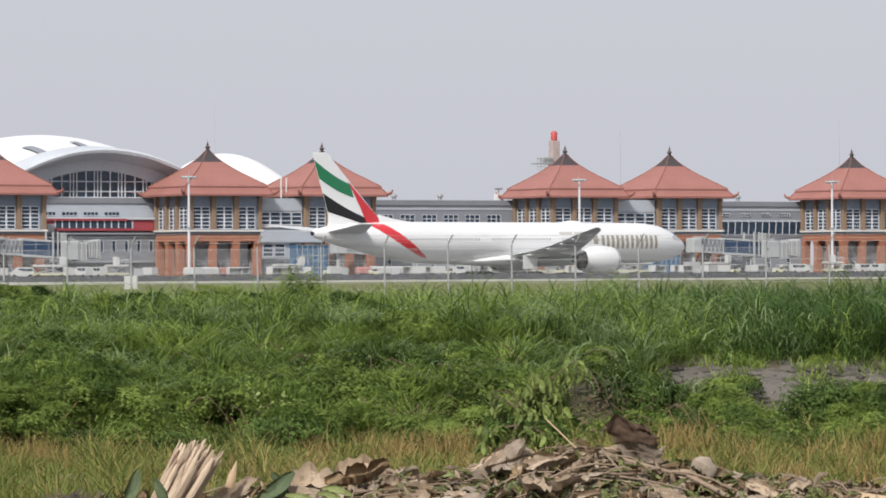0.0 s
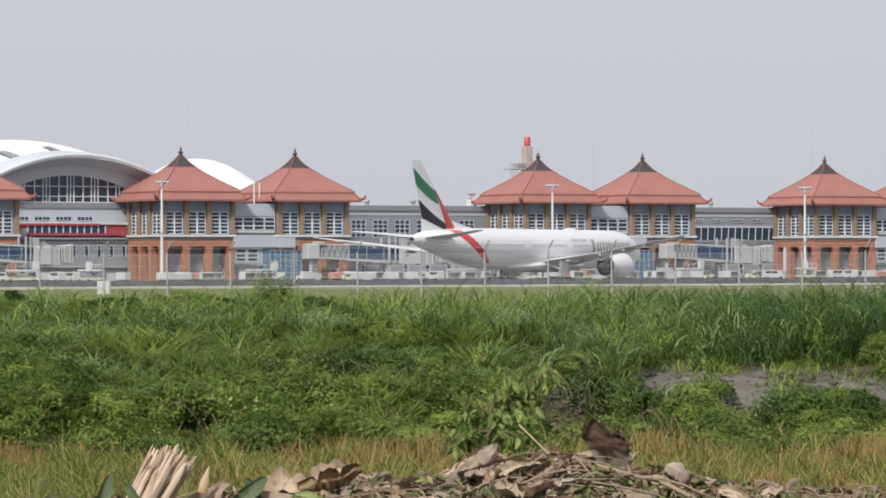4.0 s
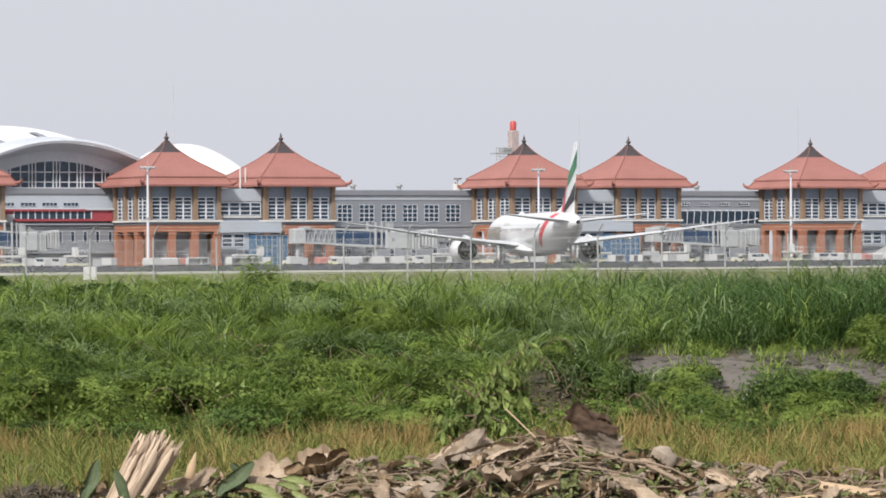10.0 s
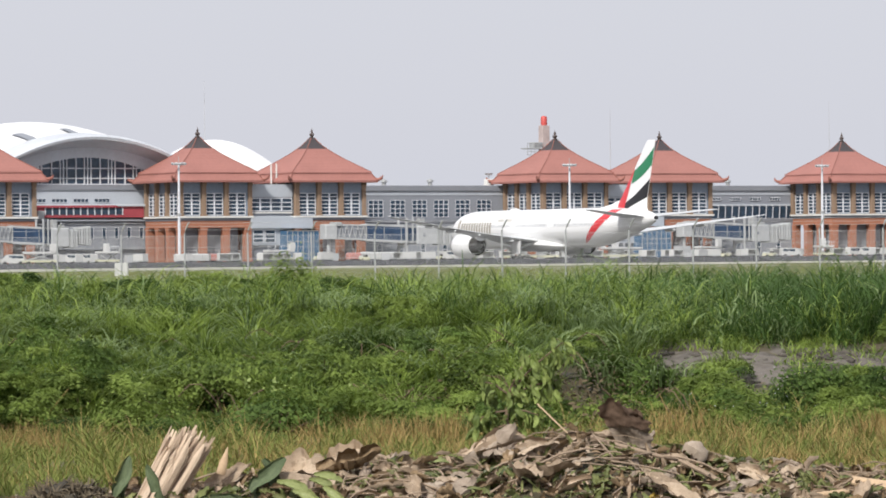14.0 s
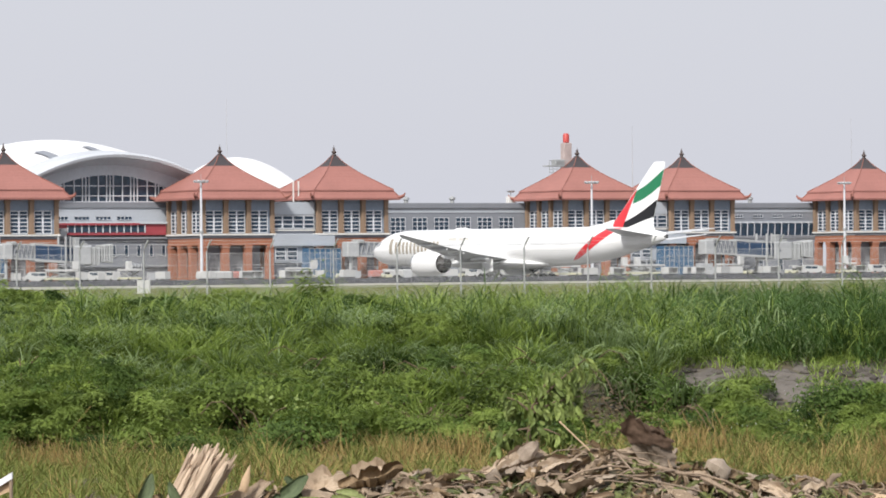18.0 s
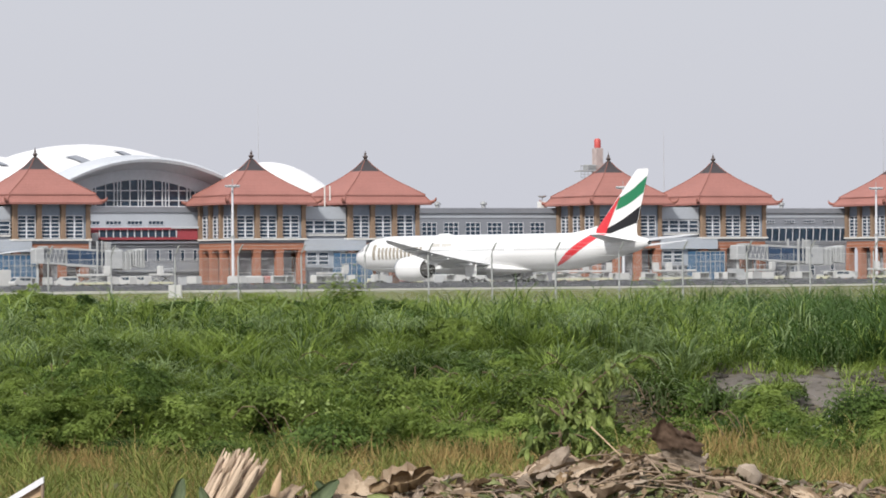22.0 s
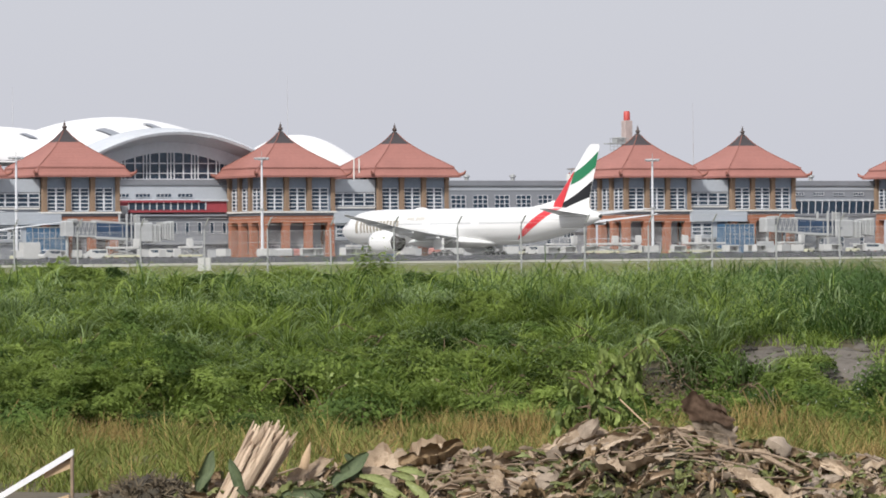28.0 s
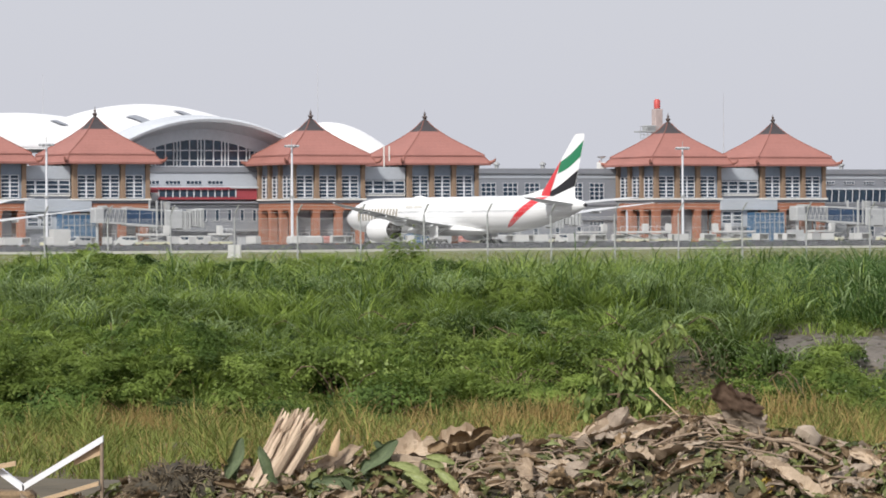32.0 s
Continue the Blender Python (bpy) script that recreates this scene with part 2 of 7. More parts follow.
gx = spread((-4500, -400, 400), (-400, -60, 20), (-60, -20, 4), (-20, 20, 0.5), (20, 60, 4), (60, 400, 20), (400, 4500, 400))
gy = spread((-300, -10, 30), (-10, 15, 2.5), (15, 120, 0.5), (120, 240, 4), (240, 500, 15), (500, 700, 8), (700, 4800, 200))
g = Shape()
for y in gy:
    for x in gx:
        g.v.append((x, y, ground_z(x, y)))
nx = len(gx)
g.f = [(j * nx + i, j * nx + i + 1, (j + 1) * nx + i + 1, (j + 1) * nx + i) for j in range(len(gy) - 1) for i in range(nx - 1)]
ground = part("ground", g, M_SOIL, smooth=True)
tagged(ground, "bare soil under rough grass, rising to a low bank and mown airfield turf", "ground", kind="structure")
ground.data.materials.append(M_TURF)
for p in ground.data.polygons:
    if p.center.y > 125:
        p.material_index = 1


def airfield(u, v, z=0.0):
    """A point by its run along the paved edge and its depth behind it."""
    return Vector((0, EDGE, 0)) + u * TU + v * TV + Vector((0, 0, z))


def apron_z(v):
    """The near taxiway is crowned, and the apron behind it lies lower."""
    return 0.02 + 0.75 * smooth(-4, 26, v) + (APRON_Z - 0.77) * smooth(32, 72, v)


a = Shape()
vs = spread((0, 80, 4), (80, 400, 40), (400, 3600, 400))
us = spread((-2500, -300, 200), (-300, 400, 50), (400, 2500, 200))
for v in vs:
    for u in us:
        a.v.append(tuple(airfield(u, v, apron_z(v))))
n = len(us)
a.f = [(j * n + i, j * n + i + 1, (j + 1) * n + i + 1, (j + 1) * n + i) for j in range(len(vs) - 1) for i in range(n - 1)]
# the apron is out of view; its pale grey is chosen to brighten the airliner's belly
M_APRON = material("apron_concrete", (0.17, 0.168, 0.16), 0.9, vary=0.15, size=8, fine=20, shine=0.2)
cut = next(j for j, v in enumerate(vs) if v >= 64)
road, apron = Shape(), Shape()
road.v, apron.v = a.v[:(cut + 1) * n], a.v[cut * n:]
road.f, apron.f = a.f[:cut * (n - 1)], [tuple(q - cut * n for q in f) for f in a.f[cut * (n - 1):]]
tagged(part("road", road, M_ASPHALT, smooth=True), "dark grey asphalt taxiway", "taxiway", kind="structure")
tagged(part("apron", apron, M_APRON, smooth=True), "aircraft apron out of view, pale to bounce light upwards", "apron", kind="structure")
k = Shape()
k.box(-900, 900, -0.6, 0.0, -0.4, 0.22, Matrix.Translation((0, EDGE, 0)) @ pose(0, 0, 0, 0, 0, TH))
tagged(part("kerb", k, M_KERB), "low pale concrete kerb along the taxiway edge", "kerb", kind="structure")

# ---- terminal ----
T0 = Vector((-51.97, 875.0, APRON_Z))


def site(u, v, z=0.0, turn=0.0):
    p = T0 + u * TU + v * TV
    return pose(p.x, p.y, APRON_Z + z, 0, 0, TH + turn)


def window_meshes(w, h, cols, rows, bar=0.12, mid=0.0, depth=0.18):
    """Frame and pane of a window, centred on x, sill at z 0, face towards -y. The frame is one lattice with square openings."""
    xs, zs = [-w / 2, -w / 2 + bar], [0.0, bar]
    for i in range(1, cols):
        x, b = -w / 2 + w * i / cols, mid if mid and i * 2 == cols else bar
        xs += [x - b / 2, x + b / 2]
    for j in range(1, rows):
        zs += [h * j / rows - bar * 0.6, h * j / rows + bar * 0.6]
    xs, zs = xs + [w / 2 - bar, w / 2], zs + [h - bar, h]
    fr, n, m = Shape(), len(xs), len(zs)
    fr.v = [(x, y, z) for y in (-depth, 0) for z in zs for x in xs]
    for j in range(m - 1):
        for i in range(n - 1):
            solid = i % 2 == 0 or j % 2 == 0
            a = j * n + i
            if solid:
                fr.f.append((a, a + 1, a + n + 1, a + n))
            else:
                for p, q in ((a, a + 1), (a + 1, a + n + 1), (a + n + 1, a + n), (a + n, a)):
                    fr.f.append((p, q, q + n * m, p + n * m))
    gl = Shape().box(-w / 2 + bar * 0.5, w / 2 - bar * 0.5, -0.05, -0.01, bar * 0.5, h - bar * 0.5)
    return fr.mesh("window_frame", M_FRAME), gl.mesh("pane", M_GLASS)


def put_window(meshes, parent, x, y, z, turn=0):
    w = part("window", meshes[0], None, parent)
    w.matrix_basis = pose(x, y, z, 0, 0, turn)
    part("pane", meshes[1], None, w)
    return w


W_TOWER = window_meshes(4.1, 4.9, 2, 6, 0.15, 0.36)
W_LINK = window_meshes(2.6, 2.9, 1, 3, 0.17)
W_WING = window_meshes(3.9, 4.0, 3, 4, 0.12)
W_WING_LOW = window_meshes(3.9, 1.2, 4, 1, 0.13)
W_WING_SLOT = window_meshes(1.3, 2.8, 1, 2, 0.12)
W_HALL = window_meshes(3.0, 0.75, 4, 1, 0.10)
W_SLIT = window_meshes(1.0, 2.6, 1, 1, 0.10)


def roof_ring(h, z):
    """A square ring with its sides bowed in a little."""
    out = []
    for k in range(4):
        c, s = ((-1, -1), (1, -1), (1, 1), (-1, 1))[k], ((-1, -1), (1, -1), (1, 1), (-1, 1))[(k + 1) % 4]
        for i in range(4):
            f = i / 4
            out.append(((c[0] + (s[0] - c[0]) * f) * h, (c[1] + (s[1] - c[1]) * f) * h, z))
    return out


def pavilion_tower():
    H = 8.75
    t = thing("pavilion_tower", "terminal pavilion with orange base, ochre piers and red tile roof", "building", "tile-roofed pavilions of the terminal")
    core = Shape().box(-H + 0.45, H - 0.45, -H + 0.45, H - 0.45, 9.0, 17.7)
    part("wall", core, M_DARK_WALL, t, "blue-grey wall panels between the piers")
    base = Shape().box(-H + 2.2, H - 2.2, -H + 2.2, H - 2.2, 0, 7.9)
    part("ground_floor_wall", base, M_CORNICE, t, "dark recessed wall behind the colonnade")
    band = Shape().box(-H, H, -H, H, 7.6, 9.15)
    part("band", band, M_ORANGE, t, "orange rendered band")
    part("beam", Shape().box(-H - 0.15, H + 0.15, -H - 0.15, H + 0.15, 9.15, 9.75), M_CORNICE, t, "grey floor beam")
    part("ledge", Shape().slab(-H - 0.55, H + 0.55, -H - 0.55, H + 0.55, 9.75, 10.12, 0.06), M_LEDGE, t, "pale projecting ledge")
    pier = Shape().box(-0.5, 0.5, -0.35, 0.6, 10.12, 17.7).box(-0.62, 0.62, -0.45, 0.6, 10.12, 10.6).box(-0.62, 0.62, -0.45, 0.6, 16.9, 17.4).mesh("pier", M_BROWN)
    low = Shape().box(-0.75, 0.75, -0.1, 1.5, 0, 7.6).box(-0.9, 0.9, -0.2, 1.5, 0, 0.8).box(-0.9, 0.9, -0.2, 1.5, 7.0, 7.6).mesh("column", M_ORANGE)
    rail = Shape().box(-2.0, 2.0, 0, 0.08, 1.0, 1.1).box(-2.0, 2.0, 0, 0.08, 2.6, 2.7).box(-2.0, -1.9, 0, 0.08, 0, 2.7).box(1.9, 2.0, 0, 0.08, 0, 2.7).box(-0.05, 0.05, 0, 0.08, 0, 2.7).mesh("door_frame", M_FRAME)
    for k in range(4):
        m = pose(0, 0, 0, 0, 0, 90 * k)
        for i in range(4):
            x = -8.25 + 5.5 * i
            if i < 3:                                  # each corner pier belongs to one face
                ob = part("pier", pier, None, t)
                ob.matrix_basis = m @ pose(x + (0.0 if i else 0.0), -H, 0)
                ob = part("column", low, None, t)
                ob.matrix_basis = m @ pose(x + (0.25 if i == 0 else 0), -H, 0)
        if k != 2:
            for i in range(3):
                x = -5.5 + 5.5 * i
                w = put_window(W_TOWER, t, 0, 0, 0)
                w.matrix_basis = m @ pose(x, -H + 0.43, 10.3)
                d = part("door", rail, None, t)
                d.matrix_basis = m @ pose(x, -H + 2.1, 0)
    # roof
    skirt = Shape().loft([roof_ring(h, z) for h, z in ((10.2, 17.55), (11.0, 17.5), (11.05, 17.95), (10.45, 18.6), (9.75, 19.5), (9.3, 19.65))])
    part("roof_skirt", skirt, M_TILE, t, "flared lower roof of red tiles")
    upper = Shape().loft([roof_ring(h, z) for h, z in ((9.95, 19.5), (9.95, 19.75), (7.5, 21.4), (5.5, 22.75), (3.9, 23.95), (2.45, 25.2))])
    part("roof_upper", upper, M_TILE, t, "steep upper roof of red tiles")
    cap = Shape().loft([roof_ring(h, z) for h, z in ((2.5, 25.15), (1.7, 25.95), (1.05, 26.75), (0.6, 27.5), (0.4, 27.7))])
    part("roof_cap", cap, M_TILE_DARK, t, "dark weathered roof cap")
    part("finial", Shape().lathe([(27.6, 0.55), (27.8, 0.65), (27.95, 0.3), (28.2, 0.42), (28.45, 0.6), (28.65, 0.5), (28.85, 0.22), (29.2, 0.28), (29.5, 0.1), (30.0, 0.02)], 10, "z", caps=True), M_FINIAL, t, "carved dark finial", True)
    hip_path = [(9.95, 19.8), (7.5, 21.45), (5.5, 22.8), (3.9, 24.0), (2.45, 25.25), (1.7, 26.0), (1.05, 26.8), (0.5, 27.6)]
    hip = Shape().tube([(-h, -h, z) for h, z in hip_path], 0.1, 5).tube([(-11.0, -11.0, 18.05), (-10.45, -10.45, 18.7), (-9.75, -9.75, 19.6)], 0.12, 5).mesh("hip_ridge", M_RIDGE)
    horn = Shape().tube([(-10.4, -10.4, 18.15), (-11.1, -11.1, 18.15), (-11.55, -11.55, 18.45), (-11.75, -11.75, 18.95), (-11.7, -11.7, 19.15)], [0.4, 0.42, 0.33, 0.18, 0.05], 6).mesh("corner_ornament", M_RIDGE)
    for k in range(4):
        part("hip_ridge", hip, None, t).matrix_basis = pose(0, 0, 0, 0, 0, 90 * k)
        part("corner_ornament", horn, None, t).matrix_basis = pose(0, 0, 0, 0, 0, 90 * k)
    return t


TOWERS = [-79.6, -51.3, 0.0, 28.3, 91.5, 120.0, 171.8, 200.1]
first = pavilion_tower()
first.matrix_basis = site(TOWERS[2], 0)
for i, u in enumerate(TOWERS):
    if i != 2:
        copy_thing(first, site(u, 0))


def link_block(u0, u1):
    """The joining block between the two pavilions of a pair."""
    L = u1 - u0
    t = thing("link_block", "light grey clad block joining two pavilions, with a strip of windows", "building", "link blocks between pavilions", at=site((u0 + u1) / 2, 0))
    h = L / 2
    part("wall", Shape().box(-h, h, -7.6, 6, 0, 17.0), M_GREY_WALL, t)
    part("fascia_panel", Shape().box(-h, h, -7.9, -7.6, 14.3, 17.1), M_LIGHT_WALL, t, "light grey metal fascia")
    part("ledge", Shape().box(-h, h, -7.95, -7.6, 10.7, 11.0), M_LEDGE, t)
    part("canopy", Shape().slab(-h - 0.3, h + 4.4, -9.2, -7.6, 7.4, 10.0, 0.1), M_LIGHT_WALL, t, "pale grey panelled upper lobby")
    part("lower_panel", Shape().box(-h - 0.3, h - 3.4, -8.4, -7.6, 3.7, 7.4), M_LIGHT_WALL, t, "pale grey lower panel")
    for i in range(4):
        put_window(W_LINK, t, -h + L * (i + 0.5) / 4, -7.62, 11.2)
    for i in range(2):
        put_window(W_LINK, t, -h + 1.7 + 2.9 * i, -8.42, 4.2)
    part("undercroft", Shape().box(-h, h, -7.66, -7.6, 0, 3.6), M_CORNICE, t, "dark undercroft")
    # blue glazed bridge lobby
    lobby = part("lobby", Shape().box(h - 3.4, h + 4.4, -12.0, -8.0, 0, 6.8), M_GLASS_BLUE, t, "blue glazed lobby of the boarding bridge")
    grid = Shape()
    for i in range(7):
        x = h - 3.4 + 7.8 * i / 6
        grid.box(x - 0.07, x + 0.07, -12.1, -12.0, 0, 6.8)
    for z in (0, 1.7, 4.4, 6.7):
        grid.box(h - 3.4, h + 4.4, -12.12, -12.0, z, z + 0.14)
    part("glazing_bar", grid, M_GREY_TRIM, lobby)
    return t


for a, b in ((0, 1), (2, 3), (4, 5), (6, 7)):
    link_block(TOWERS[a] + 8.9, TOWERS[b] - 8.9)


def wing(u0, u1, first_u, balcony=False):
    """A long set-back wing between two pairs of pavilions."""
    t = thing("terminal_wing", "long grey terminal wing with rows of white-framed windows", "building", "grey terminal wings", at=site(0, 9))
    part("wall", Shape().box(u0, u1, 0, 14, 0, 16.6), M_GREY_WALL, t)
    part("cornice", Shape().slab(u0, u1, -0.5, 14.2, 16.0, 17.2, 0.1), M_CORNICE, t, "dark grey roof edge")
    part("frieze", Shape().box(u0, u1, -0.12, 0, 14.9, 16.0), M_LIGHT_WALL, t)
    part("ledge", Shape().box(u0, u1, -0.7, 0, 8.6, 9.3), M_CORNICE, t, "dark floor ledge")
    part("lower_wall", Shape().box(u0, u1, -0.5, 0, 5.2, 8.6), M_GREY_WALL, t)
    u, k = first_u, 0
    while u < u1 - 1:
        if balcony:
            put_window(W_HALL, t, u, -0.02, 13.6)
        else:
            put_window(W_WING, t, u, -0.02, 9.85)
        put_window(W_WING_SLOT, t, u + 0.9, -0.02, 1.0)
        put_window(W_WING_LOW, t, u, -0.02, 3.9)
        u += 5.68
    if balcony:
        part("gallery_glass", Shape().box(u0, u1, -0.12, -0.05, 9.3, 12.3), M_GLASS, t, "dark gallery glazing")
        part("gallery_head", Shape().slab(u0, u1, -0.3, 0, 12.3, 12.7, 0.04), M_LIGHT_WALL, t)
        for i in range(int((u1 - u0) / 1.95)):
            x = u0 + 1.0 + 1.95 * i
            part("strut", Shape().tube([(x, -0.6, 9.3), (x, -0.9, 12.0), (x - 0.12, -0.9, 12.4), (x - 0.5, -0.5, 12.5)], 0.1, 5), M_FRAME, t)
    return t


wing(37.2, 84.0, 43.35)
wing(128.9, 164.0, 135.5, True)
wing(208.9, 270.0, 214.0)
wing(-140.0, -88.4, -136.0)


def arrivals_hall(uc):
    """The great hall between two pairs: red gallery, bowed glass front, wide arched eave."""
    t = thing("arrivals_hall", "grey terminal hall with arched glass front under a curved metal eave", "building", at=site(uc, 10))
    h = 17.0
    part("wall", Shape().box(-h, h, 2, 30, 0, 17.3), M_LIGHT_WALL, t)
    part("upper_ledge", Shape().box(-h, h, 0.9, 2, 16.2, 17.4), M_CORNICE, t)
    part("mid_wall", Shape().box(-h, h, 1.2, 2, 9.6, 16.2), M_LIGHT_WALL, t)
    strip = window_meshes(3.7, 0.85, 4, 1, 0.07)
    for x in (-17.0, -12.0, -6.9, -1.8, 3.3):
        put_window(strip, t, max(x, -15.0), 1.18, 13.45)
    part("lower_wall", Shape().box(-h, h, -0.4, 2, 3.0, 9.2), M_GREY_WALL, t)
    part("floor_beam", Shape().slab(-h, h, -1.1, 2, 9.3, 9.75, 0.05), M_LIGHT_WALL, t)
    part("undercroft", Shape().box(-h, h, 0.2, 2, 0, 3.0), M_CORNICE, t, "dark undercroft")
    for i in range(9):
        put_window(W_SLIT, t, -12.0 + 3.0 * i, -0.42, 5.3)
    gal = part("red_gallery", Shape().box(-14.2, 12.2, -1.5, 1.2, 10.1, 12.55), M_RED, t, "red gallery with a row of white-framed windows")
    part("gallery_roof", Shape().slab(-14.4, 12.6, -1.9, 1.2, 12.55, 13.0, 0.08), M_ARCH, gal, "pale metal gallery roof")
    part("gallery_fascia", Shape().box(-14.4, 5.6, -1.95, -1.9, 12.3, 12.75), M_RED, gal)
    sq = Shape().box(-0.72, 0.72, -0.05, 0, 0, 1.5).mesh("pane", M_GLASS)
    mull = Shape().box(-0.13, 0.13, -0.12, 0, -0.1, 1.6).mesh("mullion", M_FRAME)
    for i in range(12):
        if i < 11:
            part("pane", sq, None, gal).matrix_basis = pose(-10.6 + 1.68 * i, -1.5, 10.7)
        part("mullion", mull, None, gal).matrix_basis = pose(-11.44 + 1.68 * i, -1.5, 10.7)
    part("plant_unit", Shape().slab(-13.6, -12.0, -2.5, -1.6, 9.75, 11.6, 0.1), M_BRIDGE, gal, "pale roof plant unit")
    # bowed glass front under the arch
    W = 16.9

    def crown(x):
        return 17.4 + 6.0 * (1 - 0.70 * (x / W) ** 2)
    glass = Shape()
    N = 24
    for i in range(N):
        x0, x1 = -W + 2 * W * i / N, -W + 2 * W * (i + 1) / N
        glass.add([(x0, 1.6, 17.4), (x1, 1.6, 17.4), (x1, 1.6, crown(x1)), (x0, 1.6, crown(x0))], [(0, 1, 2, 3)])
    part("glass_front", glass, M_GLASS, t, "dark arched glazing")
    bars = Shape()
    for x in (-15.2, -13, -11.8, -11, -8.6, -6.6, -5.8, -5.0, -2.8, -0.8, 0, 0.8, 3.0, 5.0, 5.8, 6.6, 9, 11, 11.8, 13, 15.2):
        bars.box(x - 0.09, x + 0.09, 1.25, 1.58, 17.4, crown(x))
    for z in (17.5, 18.8, 21.0):
        w = W * min(1.0, math.sqrt(max(0.02, (1 - (z - 17.4) / 6.0) / 0.70)))
        bars.box(-w, w, 1.3, 1.58, z - 0.1, z + 0.1)
    part("glazing_bar", bars, M_FRAME, t)
    # the eave: a deep curved band with a soffit
    A = 20.5

    def arch(x, top):
        return 22.4 + top + 5.2 * (1 - (x / A) ** 2)
    eave = Shape()
    cols = [-A + 2 * A * i / 32 for i in range(33)]
    eave.loft([[(x, -3.6, arch(x, -0.35)), (x, -3.8, arch(x, 0.25)), (x, -3.3, arch(x, 0.75)), (x, 6, arch(x, 1.4)), (x, 6, arch(x, 0.9)), (x, -3.2, arch(x, -0.3))] for x in cols])
    part("eave", eave, M_ARCH, t, "pale curved metal eave", True)
    soff = Shape().loft([[(x, -3.1, arch(x, -0.4)), (x, 1.5, arch(x * 0.97, -2.0)), (x, 1.9, arch(x * 0.97, -2.0)), (x, -2.9, arch(x, -0.32))] for x in cols])
    part("soffit", soff, M_SOFFIT, t, "grey soffit under the eave", True)
    fas = Shape().loft([[(x, 1.2, arch(x, -1.7)), (x, 1.2, max(17.4, crown(x) if abs(x) < W else 17.4)), (x, 1.5, max(17.4, crown(x) if abs(x) < W else 17.4)), (x, 1.5, arch(x, -1.7))] for x in [-17 + 34 * i / 36 for i in range(37)]])
    part("arch_wall", fas, M_SOFFIT, t, "pale arched wall over the glazing", True)
    return t


arrivals_hall(-21.5)


def membrane_dome(u, v, half, deep, base, top, label):
    t = thing("membrane_roof", label, "roof", "white shell roofs behind the pavilions", at=site(u, v))
    s = Shape()

    def fn(a, b):
        x, y = (a * 2 - 1), (b * 2 - 1)
        z = base + (top - base) * (1 - x * x) ** 0.7 * (1 - y * y) ** 0.5
        return (x * half, y * deep, z)
    s.sheet(56, 56, fn)
    b = Shape().sheet(56, 56, lambda a, c: Vector(fn(a, c)) - Vector((0, 0, 0.5)))
    s.add(b.v, [tuple(reversed(f)) for f in b.f])
    part("shell", s, M_DOME, t, "", True)
    return t


def skylight(d, half, deep, base, top, x, y0, y1, wide, slant):
    """A slanting rooflight strip lying on a shell roof."""
    def fn(a, b):
        y = y0 + (y1 - y0) * b
        px = x + (a - 0.5) * wide - (b - 0.5) * slant
        return (px, y * deep, base + (top - base) * (1 - (px / half) ** 2) ** 0.7 * (1 - y * y) ** 0.5 + 0.35)
    sk = Shape().sheet(4, 8, fn)
    low = Shape().sheet(4, 8, lambda a, b: Vector(fn(a, b)) - Vector((0, 0, 0.3)))
    sk.add(low.v, [tuple(reversed(f)) for f in low.f])
    part("skylight", sk, M_GREY_WALL, d, "grey slanting rooflight", True)


d = membrane_dome(-21.5, 45, 28, 22, 22.0, 32.3, "large white curved shell roof with two skylights")
skylight(d, 28, 22, 22.0, 32.3, -7.6, -0.87, -0.69, 2.6, 3.4)
skylight(d, 28, 22, 22.0, 32.3, 4.3, -0.77, -0.60, 2.2, 2.6)
d = membrane_dome(-52.0, 47, 30, 20, 22.0, 30.1, "white curved shell roof with a skylight")
skylight(d, 30, 20, 22.0, 30.1, 5.0, -0.80, -0.68, 1.8, 2.0)
membrane_dome(25.8, 47, 11.5, 20, 19.0, 28.6, "white curved shell roof behind the pavilion")

# ---- control mast, antennas, floodlight masts ----
ct = thing("radar_tower", "concrete tower with red top and a railed steel platform", "tower", at=site(106.0, 30))
part("shaft", Shape().slab(-1.0, 1.0, -1.0, 1.0, 0, 32.0, 0.1), material("stained_concrete", (0.44, 0.36, 0.34), 0.85, vary=0.3, size=1.5), ct)
part("red_top", Shape().lathe([(32.0, 0.5), (32.1, 0.78), (33.9, 0.78), (34.3, 0.5)], 14, "z", caps=True), material("signal_red_paint", (0.50, 0.075, 0.065), 0.5, vary=0.12, size=1), ct, "red drum top", True)
part("platform", Shape().slab(-5.6, 0.9, -1.6, 1.6, 26.3, 26.6, 0.05), M_GREY_TRIM, ct)
for i in range(6):
    part("railing_post", Shape().tube([(-5.5 + 1.0 * i, -1.5, 24.9), (-5.5 + 1.0 * i, -1.5, 27.7)], 0.07, 5), M_GREY_TRIM, ct)
for z in (24.9, 25.7, 27.7):
    part("railing", Shape().tube([(-5.6, -1.5, z), (-0.4, -1.5, z)], 0.07, 5), M_GREY_TRIM, ct)
part("cabin", Shape().slab(-3.6, -1.0, -1.1, 1.1, 26.6, 28.0, 0.15), M_GREY_TRIM, ct)
for u, v, top in ((30.0, 60, 43), (112.5, 10, 35.5), (209.0, 60, 40), (-36.0, 70, 40)):
    tagged(part("antenna_mast", Shape().tube([(0, 0, 0), (0, 0, top * 0.6), (0, 0, top)], [0.14, 0.09, 0.04], 6), M_STEEL), "thin grey antenna mast behind the terminal", "antenna", "thin antenna masts").matrix_basis = site(u, v)


